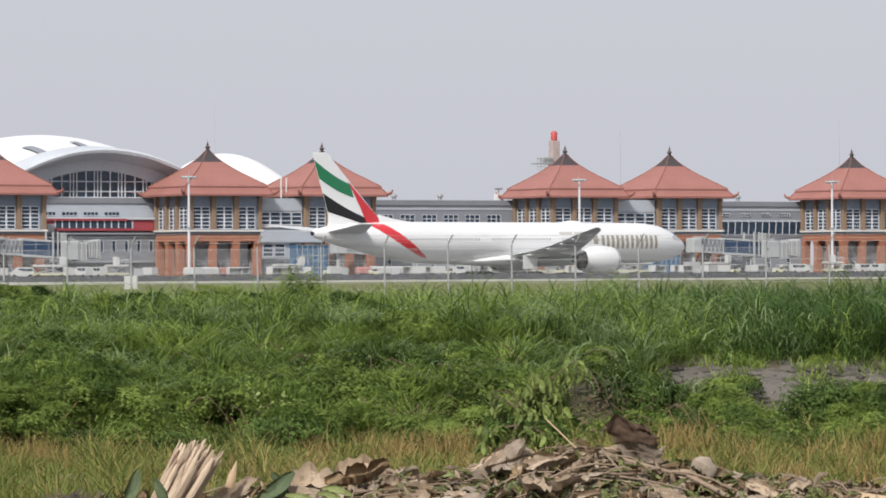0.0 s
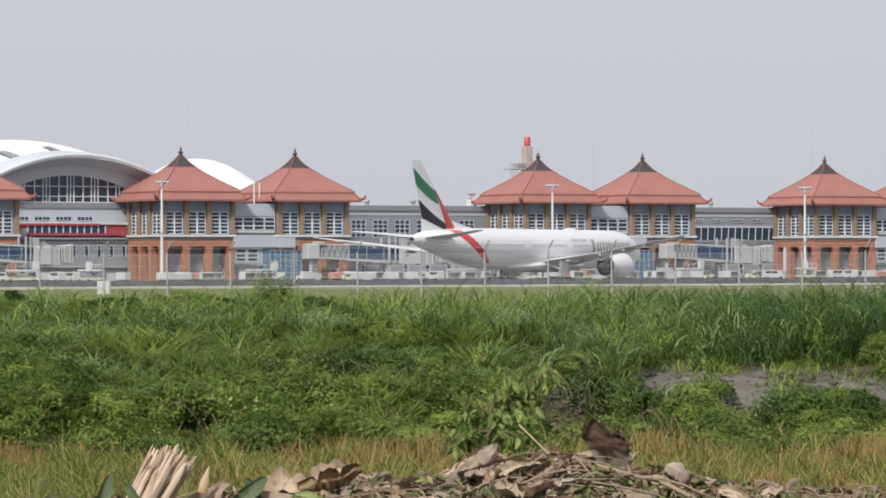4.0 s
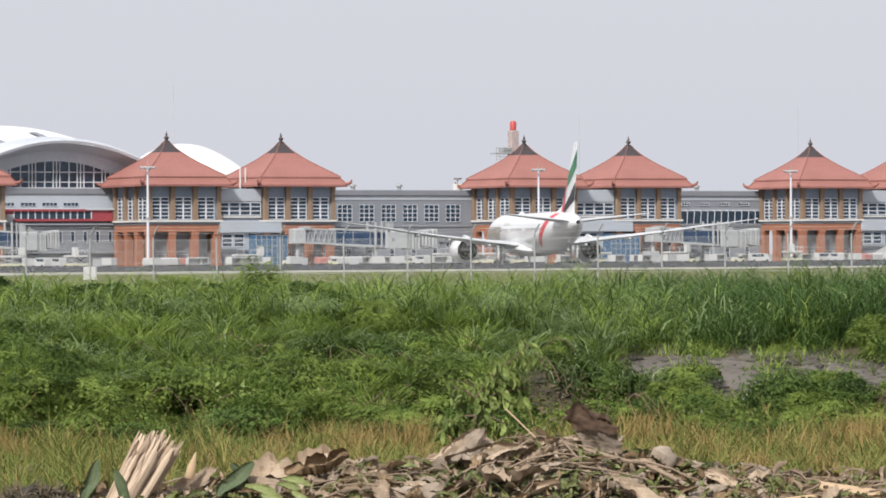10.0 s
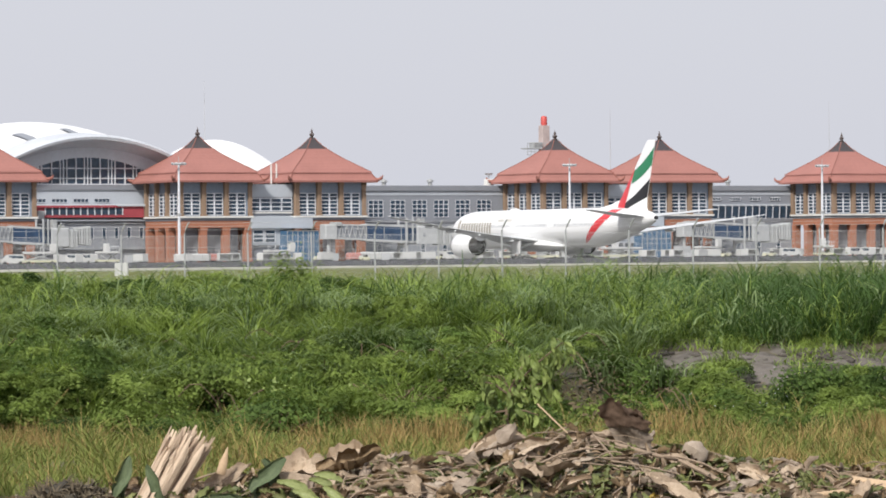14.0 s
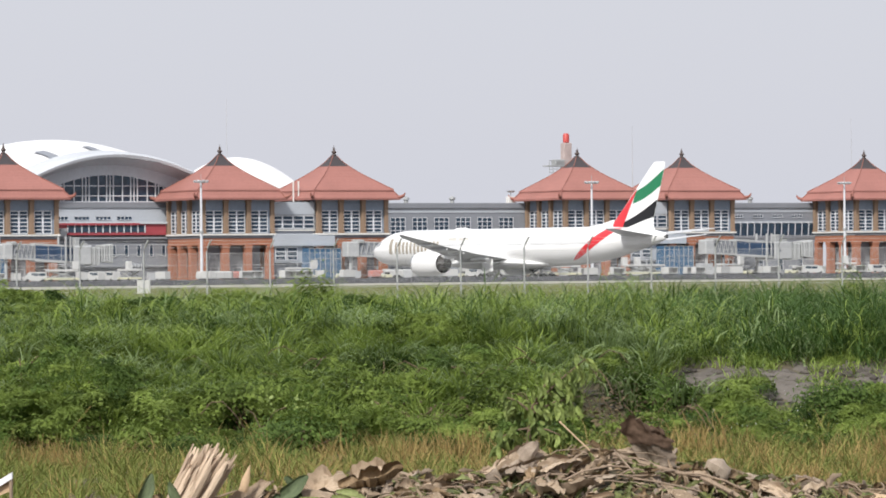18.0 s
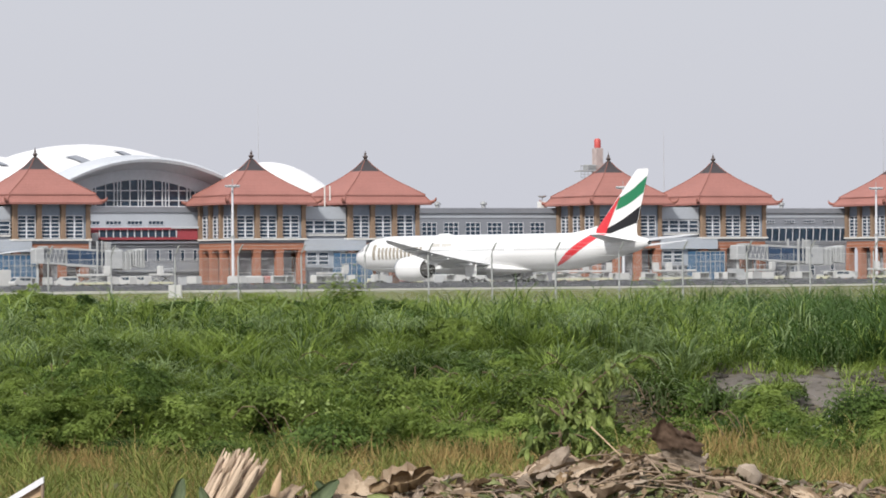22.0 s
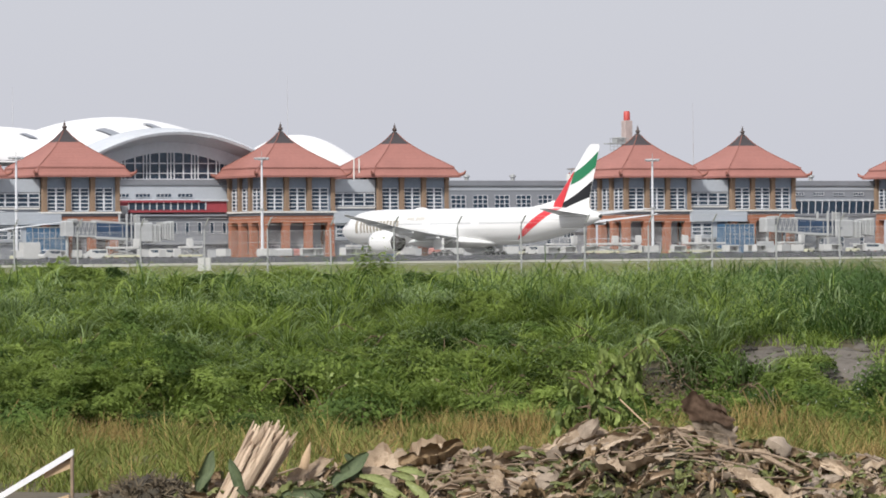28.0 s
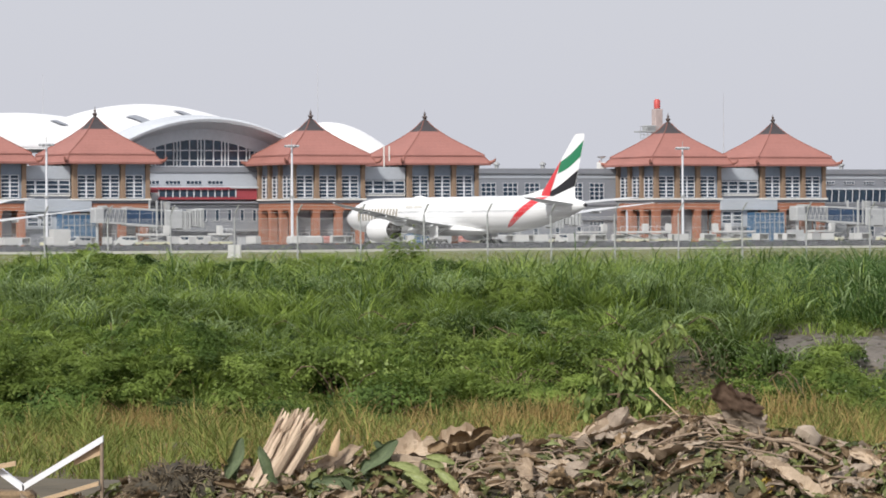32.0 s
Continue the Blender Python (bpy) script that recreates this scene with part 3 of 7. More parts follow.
def flood_mast():
    t = thing("floodlight_mast", "tall white floodlight mast with a ring of lamps on the apron", "light mast", "apron floodlight masts")
    part("pole", Shape().lathe([(0, 0.42), (0.4, 0.42), (0.45, 0.33), (12, 0.27), (21.2, 0.2)], 12, "z", caps=True), M_FRAME, t, "", True)
    part("base", Shape().slab(-0.7, 0.7, -0.7, 0.7, 0, 0.5, 0.08), M_KERB, t)
    part("collar", Shape().lathe([(10.0, 0.3), (10.05, 0.5), (10.5, 0.5), (10.55, 0.3)], 12, "z"), M_GREY_TRIM, t, "", True)
    ring = Shape().tube([(1.15 * math.cos(k * math.pi / 6), 1.15 * math.sin(k * math.pi / 6), 21.0) for k in range(13)], 0.07, 6)
    for k in range(3):
        c, s = 1.15 * math.cos(k * math.pi / 3), 1.15 * math.sin(k * math.pi / 3)
        ring.tube([(-c, -s, 21.0), (c, s, 21.0)], 0.08, 5)
    part("ring", ring, M_GREY_TRIM, t)
    lamp = Shape().slab(-0.36, 0.36, -0.2, 0.2, -0.22, 0.26, 0.07).mesh("lamp", M_STEEL)
    for k in range(8):
        b = k * 45
        part("lamp", lamp, None, t).matrix_basis = pose(1.4 * math.cos(radians(b)), 1.4 * math.sin(radians(b)), 21.05, 35, 0, b + 90)
    part("spike", Shape().tube([(0, 0, 21), (0, 0, 22.6)], 0.06, 5), M_GREY_TRIM, t)
    return t


fm = flood_mast()
fm.matrix_basis = site(-18.5, -30)
for u in (-74.2, 77.7, 145.7):
    copy_thing(fm, site(u, -30))

# ---- airliner ----
SECTIONS = [(0.0, 4.98, 4.9, 0.04), (0.4, 5.6, 4.25, 0.72), (1.2, 6.15, 3.7, 1.3), (2.5, 6.8, 3.15, 1.9), (4.0, 7.5, 2.8, 2.4), (6.0, 8.15, 2.52, 2.8), (9.0, 8.5, 2.38, 3.05),
            (12.0, 8.55, 2.35, 3.1), (30, 8.55, 2.35, 3.1), (50.0, 8.55, 2.35, 3.1), (54.0, 8.55, 2.55, 3.07), (58.0, 8.53, 3.0, 2.9), (62.0, 8.45, 3.65, 2.55), (66.0, 8.3, 4.55, 2.0),
            (70.0, 7.95, 5.4, 1.25), (72.3, 7.5, 6.1, 0.6), (73.1, 7.2, 6.4, 0.2)]


def hull(s, ang, off=0.0):
    """A point of the fuselage skin: s metres behind the nose, ang degrees up from the left side."""
    for i in range(len(SECTIONS) - 1):
        if SECTIONS[i][0] <= s <= SECTIONS[i + 1][0]:
            break
    a, b = SECTIONS[i], SECTIONS[i + 1]
    f = (s - a[0]) / (b[0] - a[0])
    top, bot, w = (a[j] + (b[j] - a[j]) * f for j in (1, 2, 3))
    c, d = math.cos(radians(ang)), math.sin(radians(ang))
    return Vector((33 - s, (w + off) * c, (top + bot) / 2 + ((top - bot) / 2 + off) * d))


def hull_angle(s, z, side):
    """The angle at which the skin has the height z, on the left (1) or right (-1) side."""
    lo, hi = hull(s, -90).z, hull(s, 90).z
    d = math.degrees(math.asin(max(-1, min(1, (z - (lo + hi) / 2) / ((hi - lo) / 2)))))
    return d if side > 0 else 180 - d


def hull_patch(shape, s0, s1, z0, z1, side, off=0.02, n=2):
    """A plate on the skin between two stations and two heights."""
    shape.sheet(n, n, lambda a, b: hull(s0 + (s1 - s0) * a, hull_angle(s0 + (s1 - s0) * a, z0 + (z1 - z0) * b, side), off))


def foil(le, chord, y, z, thick, n=10, upright=False):
    """An aerofoil section: le and chord in metres behind the nose."""
    pts = []
    for i in range(2 * n):
        t = 2 * math.pi * i / (2 * n)
        c = 0.5 + 0.5 * math.cos(t)
        h = thick * chord * 0.55 * math.sin(t) * (1 - 0.55 * c)
        pts.append((33 - (le + chord * c), y + h, z) if upright else (33 - (le + chord * c), y, z + h))
    return pts


def airliner(name="airliner", label="white twin-engine airliner with red, green and black tail stripes", livery=True, tail_lift=0.0):
    t = thing(name, label, "airplane")
    ss = [0.0, 0.1, 0.25, 0.4, 0.8, 1.2, 1.8, 2.5, 3.2, 4, 5, 6, 7.5, 9, 12, 20, 28, 36, 44, 50, 52, 54, 56, 58, 60, 62, 64, 66, 68, 70, 71.2, 72.3, 73.1]
    f = Shape().loft([[hull(s, 360 * k / 40) for k in range(40)] for s in ss])
    body = part("fuselage", f, M_AIRFRAME, t, "glossy white fuselage", True)
    fair = []
    for s, w, zt, zb in ((21.5, 1.6, 3.1, 2.34), (24, 2.8, 3.7, 2.1), (27, 3.45, 4.1, 1.9), (33, 3.55, 4.2, 1.85), (39, 3.45, 4.0, 1.9), (43, 2.9, 3.5, 2.1), (46.5, 1.5, 3.0, 2.33)):
        fair.append([(33 - s, w * math.cos(k * math.pi / 8), (zt + zb) / 2 + (zt - zb) / 2 * math.sin(k * math.pi / 8)) for k in range(16)])
    part("belly_fairing", Shape().loft(fair), M_AIRFRAME, t, "", True)
    # cockpit glass, doors, cabin windows
    for side in (1, -1):
        g = Shape()
        for s0, s1, z0, z1 in ((1.95, 2.75, 5.75, 6.35), (2.85, 3.6, 5.85, 6.65), (3.7, 4.3, 5.95, 6.55)):
            hull_patch(g, s0, s1, z0, z1, side, 0.02)
        part("cockpit_window", g, M_CABIN, body)
        for s in (7.2, 17.5, 28.5, 42.5, 58.5):
            d = Shape()
            for a, b, c, e in ((s, s + 0.07, 4.6, 6.6), (s + 1.05, s + 1.12, 4.6, 6.6), (s, s + 1.12, 6.55, 6.62), (s, s + 1.12, 4.58, 4.65)):
                hull_patch(d, a, b, c, e, side, 0.015, 1)
            part("door_outline", d, M_WING, body)
        for a, b in ((9.2, 16.8), (19.2, 27.8), (30.2, 41.8), (44.2, 57.8)):
            w = Shape()
            s = a
            while s < b:
                hull_patch(w, s, s + 0.26, 5.8, 6.16, side, 0.02, 1)
                s += 0.56
            part("cabin_window_row", w, M_CABIN, body)["kind"] = "stuff"
        if not livery:
            continue
        # the airline's mark: a row of plain upright bars, the first one taller
        bars = [(0.1, 0.85, 4.55, 7.05)] + [(1.75 + 1.0 * k, 0.55, 4.6, 6.6) for k in range(12)]
        bars = [(7.4 + s, w, a, b) for s, w, a, b in bars]
        if side < 0:
            bars = [(29.0 - s - w, w, a, b) for s, w, a, b in bars]
        for s, w, a, b in bars:
            lt = Shape()
            hull_patch(lt, s, s + w, a, b, side, 0.03, 10)
            part("livery_bar", lt, M_LIVERY_GOLD, body, "plain gold-grey bar")
        for s, w, a, b in ((23.0, 2.2, 6.65, 7.1), (25.6, 2.6, 6.65, 7.1)):
            sm = Shape()
            hull_patch(sm, s, s + w, a, b, side, 0.03, 6)
            part("pale_livery_bar", sm, M_LIVERY_PALE, body)
        # red sweep from the fin down to the belly
        red = Shape()

        def sweep(a, b):
            z = 3.2 + (8.48 - 3.2) * b
            front = 53.4 + 8.0 * b ** 0.97
            back = 53.5 + 10.9 * b ** 0.74
            s = front + (back - front) * a
            lo, hi = hull(s, -90).z, hull(s, 90).z
            return hull(s, hull_angle(s, min(hi - 0.005, max(lo + 0.02, z)), side), 0.02)
        red.sheet(6, 16, sweep)
        part("red_sweep", red, M_LIVERY_RED, body, "red stripe swept down the rear fuselage", True)
    # wings
    for side in (1, -1):
        st = [(1.5, 25.0, 13.2, 3.45, 0.13), (3.2, 25.6, 12.6, 3.6, 0.125), (6.5, 28.0, 10.3, 4.0, 0.115), (10.0, 30.5, 8.5, 4.42, 0.105), (15, 34.0, 6.8, 5.0, 0.1), (20, 37.5, 5.3, 5.65, 0.095), (25, 41.0, 3.95, 6.4, 0.09), (29.3, 44.0, 2.8, 6.95, 0.085), (31, 45.5, 1.9, 7.2, 0.08), (32.4, 47.2, 0.7, 7.4, 0.08)]
        w = part("wing", Shape().loft([foil(le, c, side * y, z, th) for y, le, c, z, th in st]), M_WING, t, "light grey swept wing with raked tip", True)
        for y, le, c, z in ((7.5, 36.3, 4.6, 3.55), (14.0, 38.4, 4.0, 4.45), (19.0, 40.6, 3.4, 5.1), (23.5, 42.8, 2.7, 5.75)):
            r = 0.32 if y < 20 else 0.24
            part("flap_track_fairing", Shape().lathe([(33 - le + 2.0, 0.03), (33 - le + 1.2, r * 0.8), (33 - le, r), (33 - le - c * 0.5, r * 0.6), (33 - le - c * 0.62, 0.03)], 10, "x", (0, side * y, z + 0.05)), M_WING, w, "", True)
        part("tip_light", Shape().slab(33 - 47.6, 33 - 47.2, side * 32.2 - 0.1, side * 32.2 + 0.1, 7.35, 7.5, 0.02), M_FRAME, w)
        hs = [(0.8, 63.8, 7.2, 7.0, 0.1), (1.6, 64.4, 6.7, 7.1, 0.1), (6, 67.4, 4.5, 7.55, 0.09), (10.2, 70.2, 2.6, 8.0, 0.085), (10.76, 70.9, 2.0, 8.05, 0.07)]
        part("tailplane", Shape().loft([foil(le, c, side * y, z + tail_lift * min(1.0, y / 6), th) for y, le, c, z, th in hs]), M_WING, t, "grey horizontal tailplane", True)
        # engine
        y, z = side * 9.7, 2.9
        e = part("engine", Shape().lathe([(33 - s, r) for s, r in ((23.75, 1.72), (23.85, 1.82), (24.2, 1.93), (25.2, 2.02), (27.0, 2.03), (28.6, 1.92), (30.1, 1.62), (30.1, 1.55), (28.9, 1.66), (28.0, 1.7))], 36, "x", (0, y, z)), M_AIRFRAME, t, "large white engine nacelle", True)
        part("inlet_lip", Shape().lathe([(33 - s, r) for s, r in ((24.25, 1.945), (23.8, 1.84), (23.68, 1.74), (23.75, 1.64), (24.3, 1.6))], 36, "x", (0, y, z)), M_LIP, e, "polished metal lip", True)
        part("inlet", Shape().lathe([(33 - s, r) for s, r in ((24.2, 1.6), (25.6, 1.62), (25.62, 0.05))], 36, "x", (0, y, z)), M_ENGINE_DARK, e, "dark fan face", True)
        part("spinner", Shape().lathe([(33 - s, r) for s, r in ((24.85, 0.02), (25.1, 0.25), (25.6, 0.5))], 20, "x", (0, y, z)), M_GREY_TRIM, e, "", True)
        part("exhaust_duct", Shape().lathe([(33 - s, r) for s, r in ((29.9, 1.56), (28.6, 1.6), (28.55, 0.9))], 36, "x", (0, y, z)), M_ENGINE_DARK, e, "", True)
        part("core_nozzle", Shape().lathe([(33 - s, r) for s, r in ((28.6, 1.2), (29.8, 1.15), (31.2, 0.85), (31.2, 0.78), (30.4, 0.8))], 28, "x", (0, y, z)), M_NOZZLE, e, "heat-stained core nozzle", True)
        part("exhaust_plug", Shape().lathe([(33 - s, r) for s, r in ((30.4, 0.6), (31.2, 0.5), (32.3, 0.05))], 20, "x", (0, y, z)), M_NOZZLE, e, "", True)
        fan = Shape()
        for k in range(22):
            b = 2 * math.pi * k / 22
            fan.add([(33 - 25.5, y + r * math.cos(b + d), z + r * math.sin(b + d)) for r, d in ((0.5, 0), (1.58, 0.05), (1.58, 0.17), (0.5, 0.16))], [(0, 1, 2, 3)])
        part("fan_blades", fan, M_NOZZLE, e)
        py = [[(33 - s, y + h * dy, zz) for dy, zz in ((-1, zb), (1, zb), (1, zt), (-1, zt))] for s, h, zb, zt in ((25.4, 0.06, 4.85, 4.95), (26.6, 0.22, 4.75, 5.25), (29.0, 0.28, 4.3, 5.1), (31.5, 0.26, 3.6, 4.75), (34.5, 0.1, 4.0, 4.5))]
        part("pylon", Shape().loft(py), M_AIRFRAME, t)
        # main gear
        g = part("main_gear", Shape().tube([(33 - 36.2, side * 5.3, 4.0), (33 - 37.1, side * 5.49, 0.75)], 0.24, 10).tube([(33 - 38.7, side * 5.49, 0.75), (33 - 35.5, side * 5.49, 0.75)], 0.16, 8).tube([(33 - 37.1, side * 5.45, 2.4), (33 - 36.8, side * 3.0, 3.2)], 0.14, 8), M_GREY_TRIM, t, "six-wheel main gear leg")
        part("gear_door", Shape().slab(33 - 38.4, 33 - 35.6, side * 6.15 - 0.04, side * 6.15 + 0.04, 1.6, 3.6, 0.02), M_AIRFRAME, g)
        tyre = Shape().lathe([(-0.22, 0.3), (-0.24, 0.5), (-0.2, 0.64), (0, 0.67), (0.2, 0.64), (0.24, 0.5), (0.22, 0.3)], 20, "y").mesh("tyre", M_RUBBER, True)
        rim = Shape().lathe([(-0.2, 0.02), (-0.22, 0.3), (0.22, 0.3), (0.2, 0.02)], 14, "y").mesh("rim", M_STEEL, True)
        for dx in (-1.5, 0, 1.5):
            for dy in (-0.7, 0.7):
                wh = part("tyre", tyre, None, g)
                wh.matrix_basis = pose(33 - 37.1 + dx, side * 5.49 + dy, 0.67)
                rm = part("wheel_rim", rim, None, g)
                rm.matrix_basis = pose(33 - 37.1 + dx, side * 5.49 + dy, 0.67)
    ng = part("nose_gear", Shape().tube([(33 - 5.4, 0, 3.2), (33 - 5.9, 0, 0.55)], 0.15, 10).tube([(33 - 5.9, -0.45, 0.55), (33 - 5.9, 0.45, 0.55)], 0.1, 8), M_GREY_TRIM, t, "nose gear leg")
    nt = Shape().lathe([(-0.16, 0.25), (-0.18, 0.42), (-0.13, 0.53), (0.13, 0.53), (0.18, 0.42), (0.16, 0.25)], 18, "y").mesh("tyre", M_RUBBER, True)
    for dy in (-0.38, 0.38):
        part("tyre", nt, None, ng).matrix_basis = pose(33 - 5.9, dy, 0.54)
    # fin
    fs = [(7.6, 59.2, 11.3, 0.09), (8.4, 60.0, 10.2, 0.09), (9.5, 61.3, 8.9, 0.09), (14, 65.9, 5.75, 0.09), (18.0, 69.9, 3.05, 0.085), (18.45, 70.6, 2.25, 0.05)]
    fin = part("fin", Shape().loft([foil(le, c, 0, z, th, 10, True) for z, le, c, th in fs]), M_AIRFRAME, t, "white tail fin", True)
    part("dorsal_fillet", Shape().loft([[(33 - s, -w, 8.3), (33 - s, w, 8.3), (33 - s, 0.02, zz), (33 - s, -0.02, zz)] for s, w, zz in ((54.5, 0.03, 8.5), (58, 0.25, 8.95), (61, 0.4, 9.6))]), M_AIRFRAME, t, "", True)

    def fin_x(z, f):
        for i in range(len(fs) - 1):
            if fs[i][0] <= z <= fs[i + 1][0]:
                break
        a, b = fs[i], fs[i + 1]
        k = (z - a[0]) / (b[0] - a[0])
        le, c = a[1] + (b[1] - a[1]) * k, a[2] + (b[2] - a[2]) * k
        return le + c * f, c

    def fin_skin(s, z, side, off):
        le, c = fin_x(z, 0)
        f = max(0.0, min(1.0, (s - le) / c))
        co = 2 * f - 1
        h = 0.09 * c * 0.55 * math.sqrt(max(0.0, 1 - co * co)) * (1 - 0.55 * f)
        return Vector((33 - s, side * (h + off), z))

    def stripe(side, name, mat, fn, n=10, m=14, label=""):
        sh = Shape().sheet(n, m, lambda a, b: fin_skin(*fn(a, b), side, 0.035))
        part(name, sh, mat, fin, label, True)
    for side in ((1, -1) if livery else ()):
        def green(a, b):                               # a: down the stripe's width, b: from trailing edge to front
            z = (17.3 - 2.6 * a) - (3.4 - 0.7 * a) * b - 0.4 * math.sin(math.pi * b)
            s1 = fin_x(z, 0.995)[0]
            return max(fin_x(z, 0.06)[0], s1 - 5.3 * b), z

        def black(a, b):
            z = (12.6 - 2.7 * a) - (3.6 - 1.7 * a) * b - 0.35 * math.sin(math.pi * b) * (1 - a)
            s1 = fin_x(max(7.7, z), 0.995)[0]
            return s1 - (6.8 * b), max(7.9, z)

        def redband(a, b):
            z = 7.9 + (14.2 - 7.9) * b
            f0 = 0.005
            f1 = 0.33 * (1 - b) ** 0.75 + 0.02
            s0 = fin_x(z, f0 + 0.05 * b)[0]
            return s0 + (fin_x(z, f0 + 0.05 * b + f1)[0] - s0) * a, z
        stripe(side, "green_stripe", M_LIVERY_GREEN, green, 6, 14, "dark green wave stripe")
        stripe(side, "black_stripe", M_LIVERY_BLACK, black, 6, 14, "black wave stripe")
        sh = Shape().sheet(6, 16, lambda a, b: fin_skin(*redband(a, b), side, 0.05))
        part("red_stripe", sh, M_LIVERY_RED, fin, "red leading-edge stripe", True)
    part("antenna_fairing", Shape().lathe([(33 - 21, 0.02), (33 - 22, 0.35), (33 - 24, 0.4), (33 - 26, 0.02)], 12, "x", (0, 0, 8.45)), M_AIRFRAME, t, "", True)
    part("exhaust_port", Shape().lathe([(33 - 72.9, 0.3), (33 - 73.2, 0.3), (33 - 73.15, 0.05)], 12, "x", (0, 0, 6.8)), M_ENGINE_DARK, t, "", True)
    return t


plane = airliner()
parked = airliner("parked_airliner", "plain white airliner parked nose-in at the terminal", False, 1.2)
parked.matrix_basis = pose(-122.5, 757, APRON_Z, 0, 0, 118.5)
PLANE = [(0, 11.99, 591.5, 40.1), (1, 14.21, 597.6, 44.6), (3.5, 19.09, 612.5, 56.9), (5.5, 19.7, 614.0, 70.6), (7, 20.6, 611.5, 80.1), (9, 20.43, 610.0, 92.5), (12, 19.0, 616.6, 106.0),
         (14.5, 16.1, 628.0, 116.0), (16.5, 10.95, 639.6, 125.0), (20, 3.27, 648.6, 131.3), (24, -4.11, 658.0, 129.5), (27.5, -9.6, 668.0, 127.1), (30, -13.34, 673.0, 125.5), (32, -16.28, 677.4, 124.5)]


# ---- apron furniture ----
def jet_bridge():
    """Rotunda, two telescoping tunnels that fall gently towards the cab, lifting frame, pleated cab and bellows."""
    t = thing("boarding_bridge", "off-white boarding bridge with blue-glazed tunnel and drive column", "boarding bridge", "boarding bridges")

    def fall(sh):
        sh.v = [(x, y, z - 0.045 * max(0.0, x - 1.5)) for x, y, z in sh.v]
        return sh
    r = part("rotunda", Shape().slab(-1.5, 1.5, -1.6, 1.6, 4.9, 8.2, 0.25), M_BRIDGE, t, "off-white rotunda box", True)
    part("rotunda_canopy", Shape().slab(0.9, 2.6, -1.8, 1.8, 7.9, 8.6, 0.2), M_GREY_TRIM, r)
    part("rotunda_column", Shape().lathe([(0, 0.6), (0.3, 0.6), (0.35, 0.42), (4.9, 0.42)], 14, "z", caps=True), M_BRIDGE, t, "", True)
    fixed = part("inner_tunnel", fall(Shape().slab(1.5, 13.0, -1.35, 1.35, 4.9, 5.25, 0.05).slab(1.5, 13.0, -1.35, 1.35, 8.0, 8.3, 0.05)), M_BRIDGE, t, "tunnel floor and roof")
    part("inner_glass", fall(Shape().box(1.5, 13.0, -1.2, 1.2, 5.25, 8.0)), M_GREY_WALL, fixed, "grey tunnel side")
    for i in range(5):
        x = 1.8 + 1.35 * i
        part("brace", fall(Shape().tube([(x, -1.42, 5.3), (x + 0.67, -1.42, 8.0)], 0.09, 5).tube([(x + 0.67, -1.42, 8.0), (x + 1.35, -1.42, 5.3)], 0.09, 5)), M_BRIDGE, fixed, "white truss brace")
    outer = part("outer_tunnel", fall(Shape().slab(8.5, 21.5, -1.6, 1.6, 4.7, 5.2, 0.06).slab(8.5, 21.5, -1.6, 1.6, 8.15, 8.55, 0.06)), M_BRIDGE, t)
    part("outer_glass", fall(Shape().box(8.6, 21.4, -1.5, 1.5, 5.2, 8.15)), M_TUNNEL_GLASS, outer, "deep blue tunnel glazing")
    for x in (8.6, 12.9, 17.1, 21.3):
        part("rib", fall(Shape().box(x - 0.06, x + 0.06, -1.62, 1.62, 5.0, 8.3)), M_GREY_TRIM, outer)
    lift = part("lift_frame", Shape().box(18.0, 18.4, -2.3, -1.85, 0.8, 9.6).box(18.0, 18.4, 1.85, 2.3, 0.8, 9.6).box(18.0, 18.4, -2.3, 2.3, 3.3, 3.8), M_BRIDGE, t, "lifting frame of the drive column")
    part("lift_post", Shape().box(19.6, 19.9, -2.2, -1.9, 4.0, 9.6), M_BRIDGE, lift)
    part("drive_bogie", Shape().slab(17.0, 19.5, -2.0, 2.0, 0.45, 1.1, 0.08), M_GREY_TRIM, lift)
    wheel = Shape().lathe([(-0.25, 0.2), (-0.25, 0.5), (0.25, 0.5), (0.25, 0.2)], 16, "y", caps=True).mesh("wheel", M_RUBBER, True)
    for y in (-1.7, 1.7):
        part("wheel", wheel, None, lift).matrix_basis = pose(18.2, y, 0.5)
    cab = part("cab", Shape().slab(20.9, 26.6, -2.1, 2.1, 3.7, 7.6, 0.2), M_BRIDGE, t, "off-white bridge cab", True)
    part("cab_vent", Shape().slab(22.3, 22.9, -2.14, -2.08, 5.3, 6.0, 0.02), M_CORNICE, cab, "dark vent")
    for i in range(4):
        part("cab_pleat", Shape().slab(26.6 + 0.75 * i, 27.25 + 0.75 * i, -2.0, 2.0, 3.4 + 0.1 * (i % 2), 7.4 - 0.05 * i, 0.15), M_BRIDGE if i % 2 else M_GREY_TRIM, cab, "folded grey cab panel")
    for i in range(5):
        part("bellows", Shape().slab(29.9 + 0.85 * i, 30.65 + 0.85 * i, -1.9, 1.9, 4.2 - 0.08 * i, 7.7 + 0.08 * i, 0.25), M_BRIDGE if i % 2 else M_GREY_TRIM, t, "grey folded canopy bellows")
    part("cab_roof_unit", Shape().slab(22.0, 23.4, -0.9, 0.9, 7.6, 9.4, 0.12).slab(24.0, 26.0, -0.9, 0.9, 7.6, 8.2, 0.12), M_GREY_TRIM, t)
    for i in range(10):
        part("stair_tread", Shape().box(20.4 - 0.65 * i, 21.2 - 0.65 * i, 2.0, 2.9, 3.9 - 0.39 * i, 4.0 - 0.39 * i), M_GREY_TRIM, lift)
